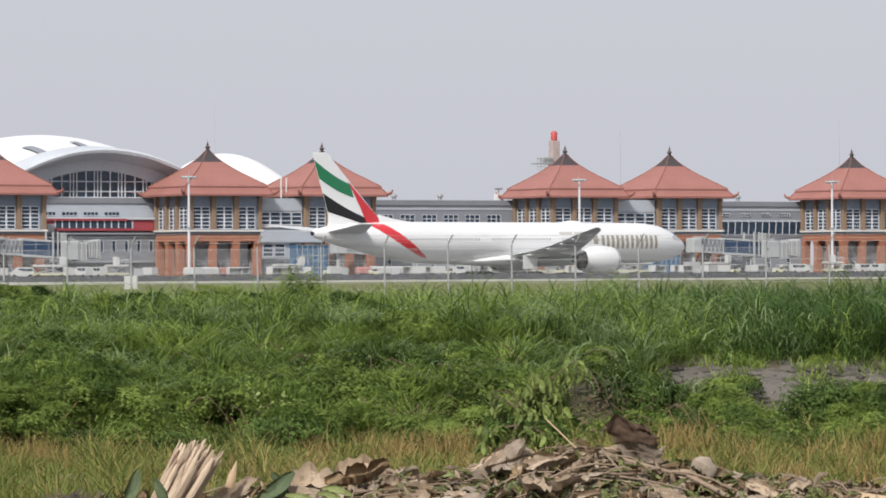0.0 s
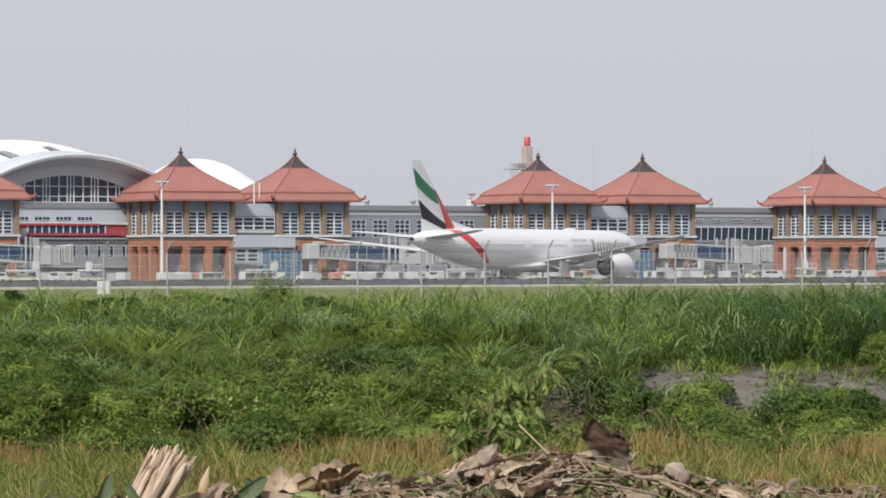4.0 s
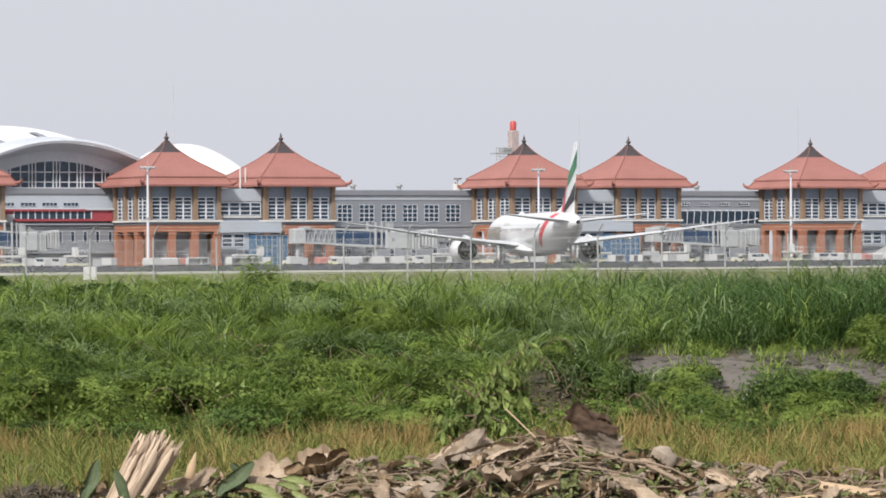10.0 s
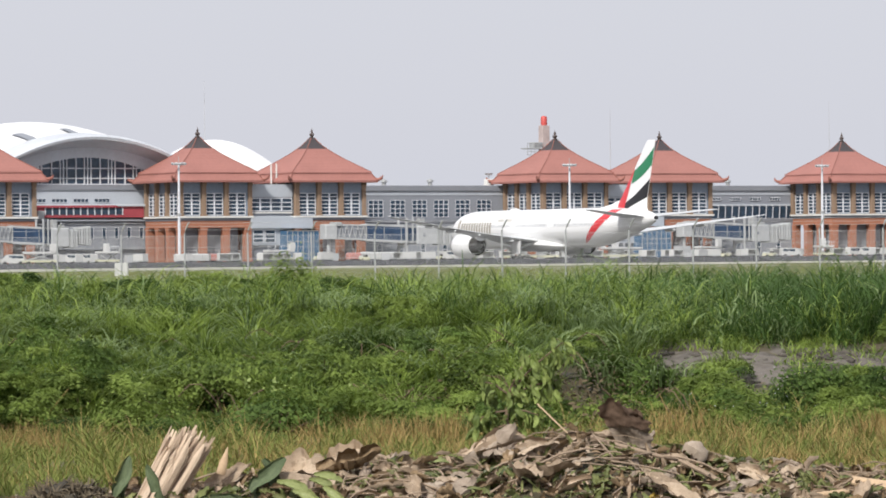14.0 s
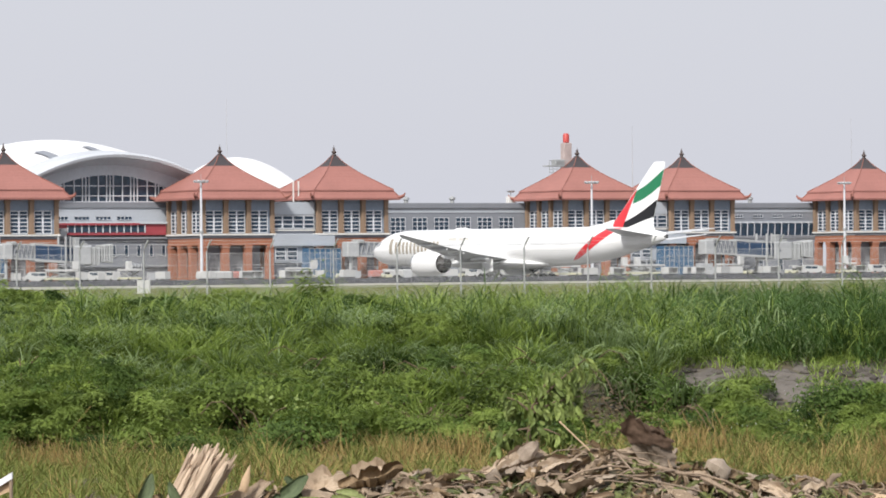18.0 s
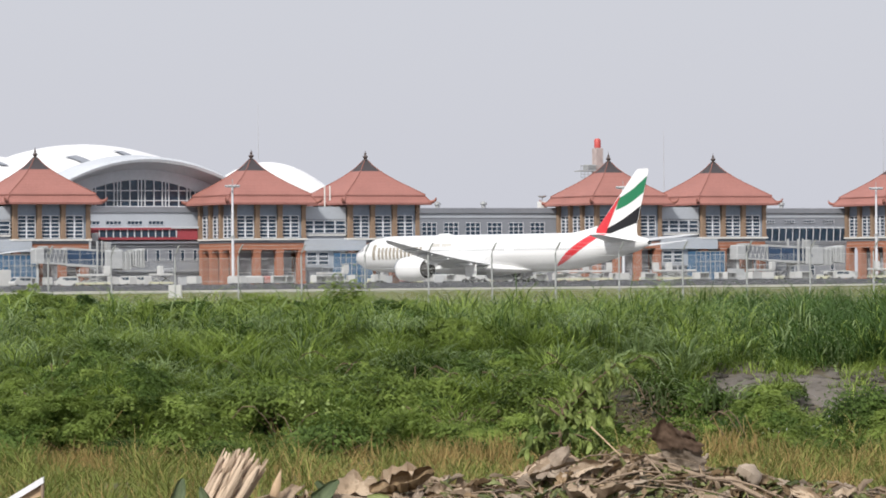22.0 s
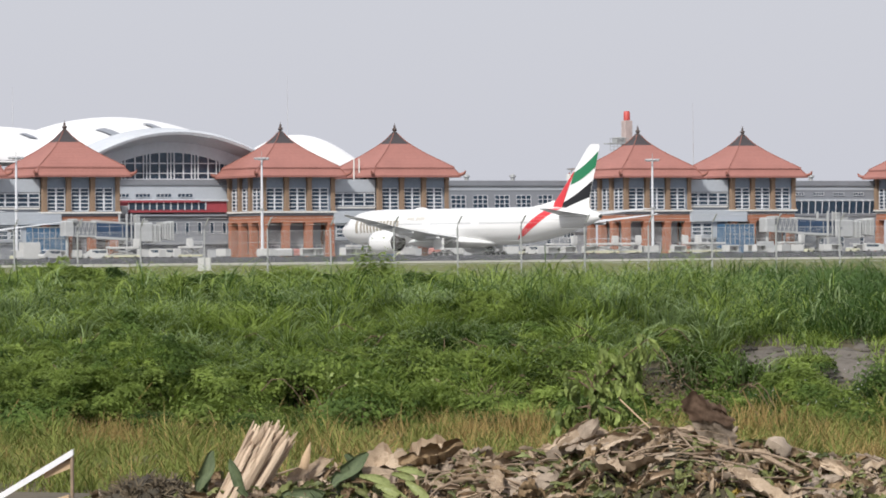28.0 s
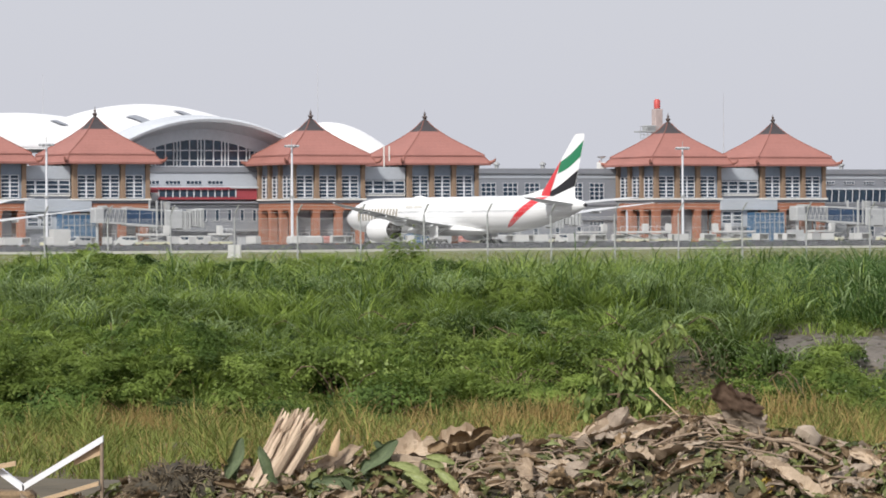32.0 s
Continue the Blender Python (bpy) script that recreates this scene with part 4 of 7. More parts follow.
    part("stair_rail", Shape().tube([(21.2, 2.0, 4.0), (14.4, 2.0, 0.1)], 0.08, 5).tube([(21.2, 2.0, 5.0), (14.4, 2.0, 1.1)], 0.06, 5).tube([(21.2, 2.9, 4.0), (14.4, 2.9, 0.1)], 0.08, 5), M_GREY_TRIM, lift)
    return t


jb = jet_bridge()
jb.matrix_basis = site(25.2, -14, 0, -2)
copy_thing(jb, site(-57.0, -15, 0, -1) @ Matrix.Diagonal((0.7, 1, 1, 1)))
copy_thing(jb, site(118.5, -13, 0, 3) @ Matrix.Diagonal((0.87, 1, 1, 1)))

WHEEL = Shape().lathe([(-0.13, 0.12), (-0.13, 0.33), (0, 0.35), (0.13, 0.33), (0.13, 0.12)], 14, "y", caps=True).mesh("wheel", M_RUBBER, True)


def wheels(t, xs, w, r=0.35):
    for x in xs:
        for y in (-w, w):
            part("wheel", WHEEL, None, t).matrix_basis = pose(x, y, r)


def van():
    t = thing("van", "white minibus parked on the apron", "van", "parked vans")
    prof = [(-2.4, 0.4), (2.3, 0.4), (2.45, 0.9), (2.2, 1.15), (1.3, 1.95), (0.9, 2.1), (-2.2, 2.1), (-2.4, 1.9)]
    b = Shape().loft([[(x, y * (1 if z < 1.3 else 0.9), z) for x, z in prof] for y in (-0.9, 0.9)])
    part("body", b, M_WHITE_VEHICLE, t, "white van body")
    for y in (-0.86, 0.80):
        for x in (-2.1, -0.6):
            part("side_window", Shape().box(x, x + 1.4, y, y + 0.06, 1.3, 1.85), M_GLASS, t)
    part("windscreen", Shape().loft([[(2.16, y, 1.25), (1.42, y, 1.9), (1.46, y, 1.92), (2.2, y, 1.27)] for y in (-0.75, 0.75)]), M_GLASS, t)
    wheels(t, (-1.6, 1.6), 0.82)
    return t


def cart():
    t = thing("baggage_cart", "white covered baggage cart on the apron", "cart", "baggage carts")
    part("bed", Shape().slab(-1.6, 1.6, -0.8, 0.8, 0.4, 0.6, 0.04), M_GREY_TRIM, t)
    part("cover", Shape().slab(-1.5, 1.5, -0.8, 0.8, 1.75, 1.95, 0.08), M_WHITE_VEHICLE, t)
    part("back_panel", Shape().box(-1.5, 1.5, 0.7, 0.75, 0.6, 1.75), M_WHITE_VEHICLE, t)
    for x in (-1.45, 1.45):
        part("end_panel", Shape().box(x - 0.03, x + 0.03, -0.75, 0.75, 0.6, 1.75), M_WHITE_VEHICLE, t)
    part("drawbar", Shape().tube([(1.6, 0, 0.5), (2.5, 0, 0.4)], 0.05, 5), M_GREY_TRIM, t)
    wheels(t, (-1.1, 1.1), 0.65, 0.3)
    return t


def trailer():
    t = thing("covered_trailer", "low white covered trailer with a faded pink tail section", "trailer", "covered trailers")
    part("body", Shape().slab(-3.3, 4.4, -1.15, 1.15, 0.45, 1.95, 0.28), M_WHITE_VEHICLE, t, "white rounded cover", True)
    part("tail_section", Shape().slab(-6.4, -3.42, -1.1, 1.1, 0.5, 1.85, 0.25), M_RED_WHITE, t, "faded pink tail section", True)
    part("chassis", Shape().slab(-6.3, 4.4, -0.8, 0.8, 0.3, 0.5, 0.05), M_CORNICE, t)
    for x in (-3.4, -1.4, 0.6, 2.6):
        part("strap", Shape().box(x - 0.04, x + 0.04, -1.17, 1.17, 0.5, 1.75), M_GREY_TRIM, t)
    wheels(t, (-4.9, -2.4, 3.4), 0.95, 0.35)
    return t


def tug():
    t = thing("baggage_tug", "small yellow-white tow tractor on the apron", "tractor", "tow tractors")
    part("chassis", Shape().slab(-1.5, 1.5, -0.75, 0.75, 0.3, 0.95, 0.12), M_YELLOW, t, "yellow-green chassis")
    part("hood", Shape().slab(0.3, 1.45, -0.65, 0.65, 0.95, 1.25, 0.1), M_WHITE_VEHICLE, t)
    part("canopy", Shape().slab(-1.3, 0.3, -0.7, 0.7, 1.95, 2.05, 0.03), M_WHITE_VEHICLE, t)
    for x in (-1.2, 0.2):
        for y in (-0.6, 0.6):
            part("canopy_post", Shape().tube([(x, y, 0.9), (x, y, 1.96)], 0.04, 5), M_GREY_TRIM, t)
    part("seat", Shape().slab(-0.9, -0.4, -0.5, 0.5, 0.95, 1.4, 0.06), M_RUBBER, t)
    wheels(t, (-1.0, 1.0), 0.68, 0.33)
    return t


def loader():
    t = thing("container_loader", "white scissor-lift container loader", "loader", "apron loaders")
    part("deck", Shape().slab(-3.2, 3.2, -1.4, 1.4, 2.2, 2.6, 0.06), M_WHITE_VEHICLE, t)
    part("chassis", Shape().slab(-3.4, 3.4, -1.3, 1.3, 0.45, 0.9, 0.06), M_YELLOW, t)
    for y in (-1.1, 1.1):
        part("scissor_arm", Shape().tube([(-2.6, y, 0.9), (2.6, y, 2.2)], 0.12, 6).tube([(2.6, y, 0.9), (-2.6, y, 2.2)], 0.12, 6), M_GREY_TRIM, t)
    part("operator_cab", Shape().slab(2.0, 3.3, -1.5, -0.5, 2.6, 4.2, 0.1), M_WHITE_VEHICLE, t)
    rl = Shape()
    for x in (-3.1, -1.5, 0, 1.6):
        rl.tube([(x, -1.35, 2.6), (x, -1.35, 3.6)], 0.04, 5)
    rl.tube([(-3.1, -1.35, 3.6), (1.6, -1.35, 3.6)], 0.04, 5)
    part("guard_rail", rl, M_FRAME, t)
    wheels(t, (-2.4, 2.4), 1.2, 0.35)
    return t


def stairs():
    t = thing("passenger_stairs", "grey mobile passenger stairs on the apron", "stairs", "mobile stairs")
    s = Shape()
    for i in range(14):
        s.box(-2.2 + 0.3 * i, -1.9 + 0.3 * i, -0.8, 0.8, 0.5 + 0.2 * i, 0.6 + 0.2 * i)
    s.tube([(-2.3, -0.8, 0.4), (2.2, -0.8, 3.3)], 0.09, 5).tube([(-2.3, 0.8, 0.4), (2.2, 0.8, 3.3)], 0.09, 5)
    part("flight", s, M_GREY_TRIM, t)
    part("platform", Shape().slab(2.0, 3.4, -1.0, 1.0, 3.2, 3.4, 0.04), M_GREY_TRIM, t)
    for y in (-0.9, 0.9):
        part("side_panel", Shape().loft([[(-2.3, yy, 0.6), (3.4, yy, 3.5), (3.4, yy, 4.5), (-2.3, yy, 1.6)] for yy in (y - 0.03, y + 0.03)]), M_WHITE_VEHICLE, t)
    part("chassis", Shape().slab(-2.6, 3.0, -0.9, 0.9, 0.35, 0.7, 0.05), M_WHITE_VEHICLE, t)
    wheels(t, (-1.8, 2.2), 0.8, 0.33)
    return t


PLACED = {}


def park(maker, u, v, turn):
    if maker not in PLACED:
        PLACED[maker] = maker()
        PLACED[maker].matrix_basis = site(u, v, 0, turn)
        return PLACED[maker]
    return copy_thing(PLACED[maker], site(u, v, 0, turn))


for u, v, turn in ((-43.0, -30, 100), (-39.4, -30, 95), (-95, -28, 80), (152, -34, 10), (230, -30, 10)):
    park(van, u, v, turn)
for u, v, turn in ((-17.0, -34, 184), (26.0, -34, -2), (165, -38, 10), (182, -38, 2)):
    park(trailer, u, v, turn)
for u, v, turn in ((-6.0, -30, 5), (1.0, -31, 20), (4.6, -33, 0), (9.5, -30, 70), (33.0, -30, 0), (38.0, -32, 10), (45, -31, 90), (50, -34, 0), (54.5, -33, 5), (59, -34, 0), (64, -32, 80), (69, -33, 5), (73.5, -34, 0), (84, -31, 10), (89, -33, 0), (96, -32, 85),
                   (101, -34, 5), (108, -31, 0), (126, -30, 4), (131, -33, 0), (137, -32, 60), (149, -31, 0), (158, -33, 5), (-70, -30, 0), (-66, -32, 12), (-80, -31, 0), (-86, -33, 70), (-98, -30, 10), (-104, -32, 0), (-62.5, -34, 80)):
    park(cart, u, v, turn)
for u, v, turn in ((-1.5, -36, 30), (12.5, -35, 160), (42, -36, 10), (62, -37, 170), (80, -36, 5), (115, -36, 20), (142, -36, 190), (-47.5, -33, 40), (-76, -35, 10)):
    park(tug, u, v, turn)
for u, v, turn in ((6.5, -27, 0), (94, -28, 180), (112, -33, 10), (-91, -27, 0), (56, -27, 5)):
    park(loader, u, v, turn)
for u, v, turn in ((172, -29, 0), (-108, -29, 0)):
    park(stairs, u, v, turn)

rs = random.Random(11)
u = -104.0
while u < 172:                                       # a loose second row of apron equipment
    u += rs.uniform(4.5, 10.5)
    park(rs.choice((cart, cart, tug, cart, loader, van)), u, rs.uniform(-44, -39), rs.choice((0, 90, 180)) + rs.uniform(-20, 20))
for u, v in ((-31, -30), (-28.5, -30), (16, -36), (28.5, -36), (67, -36), (86.5, -36), (105, -36), (134, -36), (-58, -36), (-72.5, -36), (-83, -36)):
    c = tagged(part("unit_container", Shape().loft([[(-0.8, y, 0.2), (0.75, y, 0.2), (1.0, y, 0.6), (1.0, y, 1.75), (-0.8, y, 1.75)] for y in (-0.75, 0.75)]), M_STEEL), "silver-grey baggage container standing on the apron", "container", "baggage containers")
    c.matrix_basis = site(u + rs.uniform(-1, 1), v, 0, rs.uniform(-20, 20))
cb = thing("cargo_box", "tall white cargo box on the apron", "cargo box", at=site(-74.5, -38))
part("box", Shape().slab(-1.9, 1.9, -1.2, 1.2, 0.4, 3.6, 0.05), M_WHITE_VEHICLE, cb)
part("pallet", Shape().slab(-2.0, 2.0, -1.3, 1.3, 0.1, 0.4, 0.03), M_GREY_TRIM, cb)
sb = thing("sign_board", "pale board on posts beside the taxiway", "sign", at=site(101, -40))
part("board", Shape().slab(-2.2, 2.2, -0.1, 0.1, 1.2, 2.7, 0.04), M_BRIDGE, sb)
for x in (-2.6, 2.6):
    part("post", Shape().tube([(x, 0, 0), (x, 0, 1.25)], 0.08, 6), M_GREY_TRIM, sb)
rv = [part("roof_vent", Shape().lathe([(0, 0.5), (0.8, 0.5), (0.9, 0.8), (1.3, 0.75), (1.7, 0.1)], 10, "z", caps=True), M_GREY_TRIM) for _ in range(3)]
for o, (u, v) in zip(rv, ((66, 14), (148, 14), (56, 18))):
    tagged(o, "small grey ventilator on the flat roof", "ventilator", "roof ventilators").matrix_basis = site(u, v, 17.2)
cd = thing("satellite_dish", "pale satellite dish and housing on the roof", "antenna", at=site(80.5, 12, 17.2))
part("housing", Shape().slab(-0.9, 0.9, -0.8, 0.8, 0, 1.5, 0.08), M_LEDGE, cd)
part("dish", Shape().lathe([(2.4, 0.05), (2.5, 0.7), (2.9, 1.1)], 16, "z"), M_LEDGE, cd, "", True)
part("stand", Shape().tube([(0, 0, 1.5), (0, 0, 2.45)], 0.1, 6), M_GREY_TRIM, cd)
vp = [part("vent_pipe", Shape().tube([(0, 0, 0), (0, 0, 5.0)], 0.18, 8), M_LEDGE) for _ in range(2)]
for o, u in zip(vp, (16.6, 17.9)):
    tagged(o, "white vent pipe rising beside the tile roof", "pipe", "white vent pipes").matrix_basis = site(u, -3, 16.8)

# ---- airfield fence and marker box ----
FENCE_Y, STEP = 190.0, 3.05
post = Shape().tube([(0, 0, -0.2), (0, 0, 2.85)], 0.042, 8).tube([(0, 0, 2.85), (0.05, -0.04, 3.05), (0.2, -0.16, 3.35), (0.25, -0.2, 3.4)], 0.04, 8).mesh("post", M_POST, True)
mesh_wires = Shape()
for k in (-1, 1):
    for i in range(-46, 62):
        x0 = i * 0.066 if k > 0 else STEP - i * 0.066
        lo, hi = max(0.0, -i * 0.066), min(2.7, (STEP - i * 0.066))
        if hi > lo:
            p, q = (x0 + k * lo, 0.05 + lo), (x0 + k * hi, 0.05 + hi)
            mesh_wires.add([(p[0] - 0.0022, 0, p[1]), (p[0] + 0.0022, 0, p[1]), (q[0] + 0.0022, 0.003, q[1]), (q[0] - 0.0022, 0.003, q[1])], [(0, 1, 2, 3)])
for z in (0.05, 0.55, 1.1, 1.65, 2.2, 2.75):
    mesh_wires.box(0, STEP, -0.004, 0.004, z - 0.006, z + 0.006)
mesh_wires = mesh_wires.mesh("mesh_panel", M_STEEL)
strands = [Shape().tube([(dx, dy, z), (STEP / 2, dy, z - 0.03), (STEP + dx, dy, z)], 0.006, 4).mesh("barbed_strand", M_STEEL) for dx, dy, z in ((0.06, -0.05, 3.06), (0.14, -0.11, 3.22), (0.23, -0.18, 3.38))]
fence = thing("airfield_fence", "grey steel mesh fence with cranked posts and barbed strands", "fence", at=pose(0, FENCE_Y, 0))
for k in range(-4, 19):
    x = -18.04 + STEP * k
    z = ground_z(x, FENCE_Y) + 0.02
    part("post", post, None, fence).matrix_basis = pose(x, 0, z, 0, rs.uniform(-0.6, 0.6), 0)
    part("mesh_panel", mesh_wires, None, fence).matrix_basis = pose(x, 0.05, z)
    for st in strands:
        part("barbed_strand", st, None, fence).matrix_basis = pose(x, 0, z)
bx = thing("marker_box", "small white equipment box on the turf", "equipment box", at=pose(-26.9, 341, ground_z(-26.9, 341)))
part("housing", Shape().slab(-0.55, 0.55, -0.4, 0.4, 0.12, 1.15, 0.04), M_WHITE_VEHICLE, bx, "white box")
part("plinth", Shape().slab(-0.6, 0.6, -0.45, 0.45, -0.1, 0.12, 0.03), M_KERB, bx)

# ---- vegetation on the bank ----
rg = np.random.default_rng(5)
M_BLADE = material("tall_grass_blade", (0.11, 0.185, 0.036), 0.55, vary=0.25, size=2.0, fine=2, island=0.12, tint=(0.40, 0.51, 0.115), through_light=0.42, shine=0.3)
M_BLADE_PALE = material("pale_grass_blade", (0.15, 0.225, 0.07), 0.45, vary=0.25, size=2.4, fine=3, island=0.3, tint=(0.40, 0.51, 0.23), through_light=0.42, shine=0.45)
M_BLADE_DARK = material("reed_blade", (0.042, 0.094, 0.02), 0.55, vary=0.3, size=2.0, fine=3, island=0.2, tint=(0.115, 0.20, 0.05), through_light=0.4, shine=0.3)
M_STRAW = material("dry_grass_blade", (0.27, 0.175, 0.06), 0.8, vary=0.35, size=1.6, fine=5, island=0.45, tint=(0.54, 0.40, 0.165), through_light=0.3, shine=0.2)
M_LOW_GREEN = material("low_grass_blade", (0.085, 0.13, 0.025), 0.7, vary=0.3, size=1.5, fine=5, island=0.4, tint=(0.31, 0.34, 0.09), through_light=0.3, shine=0.2)
M_VINE = material("vine_leaf", (0.054, 0.106, 0.024), 0.6, vary=0.4, size=1.6, fine=2, island=0.06, tint=(0.172, 0.26, 0.06), through_light=0.4, shine=0.2)
M_BUSH = material("bush_leaf", (0.12, 0.19, 0.036), 0.6, vary=0.35, size=1.5, fine=2, island=0.06, tint=(0.30, 0.39, 0.092), through_light=0.45, shine=0.2)
M_DRYLEAF = material("withered_leaf", (0.10, 0.075, 0.045), 0.8, vary=0.35, size=1.0, fine=4, island=0.3, tint=(0.20, 0.155, 0.09), through_light=0.15, shine=0.2)
M_STONE = material("grey_bank_stone", (0.065, 0.055, 0.046), 0.9, vary=0.35, size=0.6, fine=6, tint=(0.165, 0.145, 0.125), bump=0.9, each=0.5)
M_STEM = material("woody_stem", (0.16, 0.11, 0.07), 0.85, vary=0.3, size=0.3)

LX, LY = np.meshgrid(np.arange(-22, 22.01, 0.25), np.arange(40, 126.01, 0.25))
LZ = np.array([[ground_z(x, y) for x in LX[0]] for y in LY[:, 0]])


def land(x, y):
    """Ground heights for arrays."""
    fx, fy = np.clip((x + 22) / 0.25, 0, LX.shape[1] - 1.01), np.clip((y - 40) / 0.25, 0, LX.shape[0] - 1.01)
    i, j = fx.astype(int), fy.astype(int)
    a, b = fx - i, fy - j
    return LZ[j, i] * (1 - a) * (1 - b) + LZ[j, i + 1] * a * (1 - b) + LZ[j + 1, i] * (1 - a) * b + LZ[j + 1, i + 1] * a * b


def patchy(x, y, size, seed):
    """Smooth random field between 0 and 1 for arrays."""
    r = np.random.default_rng(seed)
    tot = np.zeros_like(x)
    for k in range(7):
        th, ph = r.uniform(0, 6.28), r.uniform(0, 6.28)
        f = r.uniform(0.6, 2.2) / size
        tot += np.sin((x * np.cos(th) + y * np.sin(th)) * f * 6.28 + ph)
    return np.clip(0.5 + tot / 6.5, 0, 1)


def blades(name, x, y, z, length, width, lean, droop, mat, label, category, seed, crooked=0.35, way=None):
    """Many arching grass blades in one object."""
    r = np.random.default_rng(seed)
    n = len(x)
    az = r.uniform(0, 2 * np.pi, n) if way is None else way + r.normal(0, 0.5, n)
    face = az + np.pi / 2 + r.normal(0, crooked, n)
    lean = lean * r.uniform(0.3, 1.5, n)
    ts = np.array([0, 0.35, 0.7, 1.0])
    wd = np.array([1.0, 0.95, 0.6, 0.06])
    V = np.zeros((n, 4, 2, 3), np.float32)
    for k, (t, w) in enumerate(zip(ts, wd)):
        out = lean * t + droop * t ** 2.4
        rise = t - 0.55 * droop * t ** 3 - 0.25 * lean * t ** 2
        cx, cy, cz = x + np.cos(az) * out * length, y + np.sin(az) * out * length, z + rise * length
        for s in (0, 1):
            o = (s - 0.5) * width * w
            V[:, k, s, 0], V[:, k, s, 1], V[:, k, s, 2] = cx + np.cos(face) * o, cy + np.sin(face) * o, cz
    base = (np.arange(n) * 8)[:, None, None]
    q = np.array([[0, 1, 3, 2], [2, 3, 5, 4], [4, 5, 7, 6]])[None]
    ob = new(name, quick_mesh(name, V.reshape(-1, 3), (base + q).reshape(-1, 4), mat))
    return tagged(ob, label, category, kind="stuff")


def leaves_mesh(name, pts, size, mat, seed, up=0.5, long=1.6, out=None, along=None):
    """Many small folded leaves as one mesh: pts n x 3."""
    r = np.random.default_rng(seed)
    n = len(pts)
    nrm = r.normal(0, 1, (n, 3))
    nrm[:, 2] = np.abs(nrm[:, 2]) + up * 2
    nrm[:, 1] -= up * 0.8
    if out is not None:
        nrm = out * 1.5 + r.normal(0, 0.55, (n, 3))
    nrm /= np.linalg.norm(nrm, axis=1)[:, None]
    d = r.normal(0, 1, (n, 3))
    d[:, 2] -= 0.3
    if along is not None:
        d = along + r.normal(0, 0.25, (n, 3))
    d -= nrm * (d * nrm).sum(1)[:, None]
    d /= np.linalg.norm(d, axis=1)[:, None]
    s = np.cross(nrm, d)
    L = (size * r.uniform(0.6, 1.4, n))[:, None]
    V = np.zeros((n, 6, 3), np.float32)
    V[:, 0] = pts
    V[:, 1] = pts + d * L * 0.45 * long + s * L * 0.42 + nrm * L * 0.12
    V[:, 2] = pts + d * L * 0.5 * long
    V[:, 3] = pts + d * L * 0.45 * long - s * L * 0.42 + nrm * L * 0.12
    V[:, 4] = pts + d * L * long - nrm * L * 0.12
    V[:, 5] = V[:, 2]
    base = (np.arange(n) * 6)[:, None, None]
    q = np.array([[0, 2, 4, 1], [0, 3, 4, 2]])[None]
    return quick_mesh(name, V.reshape(-1, 3), (base + q).reshape(-1, 4), mat, False)


def scatter(n, x0, x1, y0, y1):
    return rg.uniform(x0, x1, n), rg.uniform(y0, y1, n)


# tall grass on the plateau behind the bank: a lumpy canopy of arching leaf blades
def canopy(x, y):
    """Height of the grass above the ground."""
    right = np.clip((x - 2.5) / 2.5, 0, 1)
    lump = 0.32 * patchy(x, y, 1.0, 66) + 0.33 * patchy(x, y, 2.2, 70) + 0.35 * patchy(x, y * 0.3, 3.2, 67)
    edge = np.clip((y - 72.6 - 0.9 * patchy(x, y * 0, 2.0, 68)) / 0.8, 0.25, 1)
    return (0.2 + 1.75 * lump ** 1.3 + 0.05 * right) * edge * (1 - 0.1 * np.clip((y - 84) / 14, 0, 1))


def grass_roots(n, y0, y1, seed):
    r = np.random.default_rng(seed)
    x, y = r.uniform(-19, 17, n), r.uniform(y0, y1, n)
    right = np.clip((x - 2.5) / 2.5, 0, 1)
    keep = (np.abs(x + 0.6) < 0.126 * y + 2.4) & (y > 73.0 + 0.9 * patchy(x, y * 0, 2.5, 4) - 1.4 * (1 - right)) & (r.uniform(0, 1, n) < 0.4 + 1.2 * patchy(x, y, 0.9, 166) ** 1.5)
    return x[keep], y[keep]


gx1, gy1 = grass_roots(90000, 71.8, 80, 51)
gx2, gy2 = grass_roots(130000, 80, 118, 52)
x, y = np.concatenate([gx1, gx2]), np.concatenate([gy1, gy2])
hc = canopy(x, y)
u = rg.uniform(0, 1, len(x)) ** 0.7
z = land(x, y) - 0.05 + hc * u * 0.75
L = (0.34 + 0.4 * rg.uniform(0, 1, len(x))) * (0.55 + 0.5 * hc)
pick = rg.uniform(0, 1, len(x)) + 0.25 * (patchy(x, y, 2.2, 69) - 0.5)
right = np.clip((x - 4.0) / 2.5, 0, 1)
for name, sel, mat, label, width, droop, sd in (("tall_grass", pick < 0.66 - 0.6 * right, M_BLADE, "dense arching green elephant grass on the bank", 0.022, 1.0, 1),
                                                ("pale_grass", pick > 0.86 + 0.08 * right, M_BLADE_PALE, "pale shining grass blades arching over the bank", 0.03, 0.95, 18),
                                                ("reed_grass", (pick <= 0.86 + 0.08 * right) & (pick >= 0.66 - 0.6 * right), M_BLADE_DARK, "taller dark green reeds in the grass", 0.022, 0.7, 2)):
    blades(name, x[sel], y[sel], z[sel], L[sel] * (1.1 if name == "reed_grass" else 1.0), width, 0.4, droop, mat, label, "grass", sd, crooked=0.6)
x, y = scatter(30000, -19, 17, 72.5, 118)
keep = (np.abs(x + 0.6) < 0.126 * y + 2.4) & (y > 74.2)
x, y = x[keep], y[keep]
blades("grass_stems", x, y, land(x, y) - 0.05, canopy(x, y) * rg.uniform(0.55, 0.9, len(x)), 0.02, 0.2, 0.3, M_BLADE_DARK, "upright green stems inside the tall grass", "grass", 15)

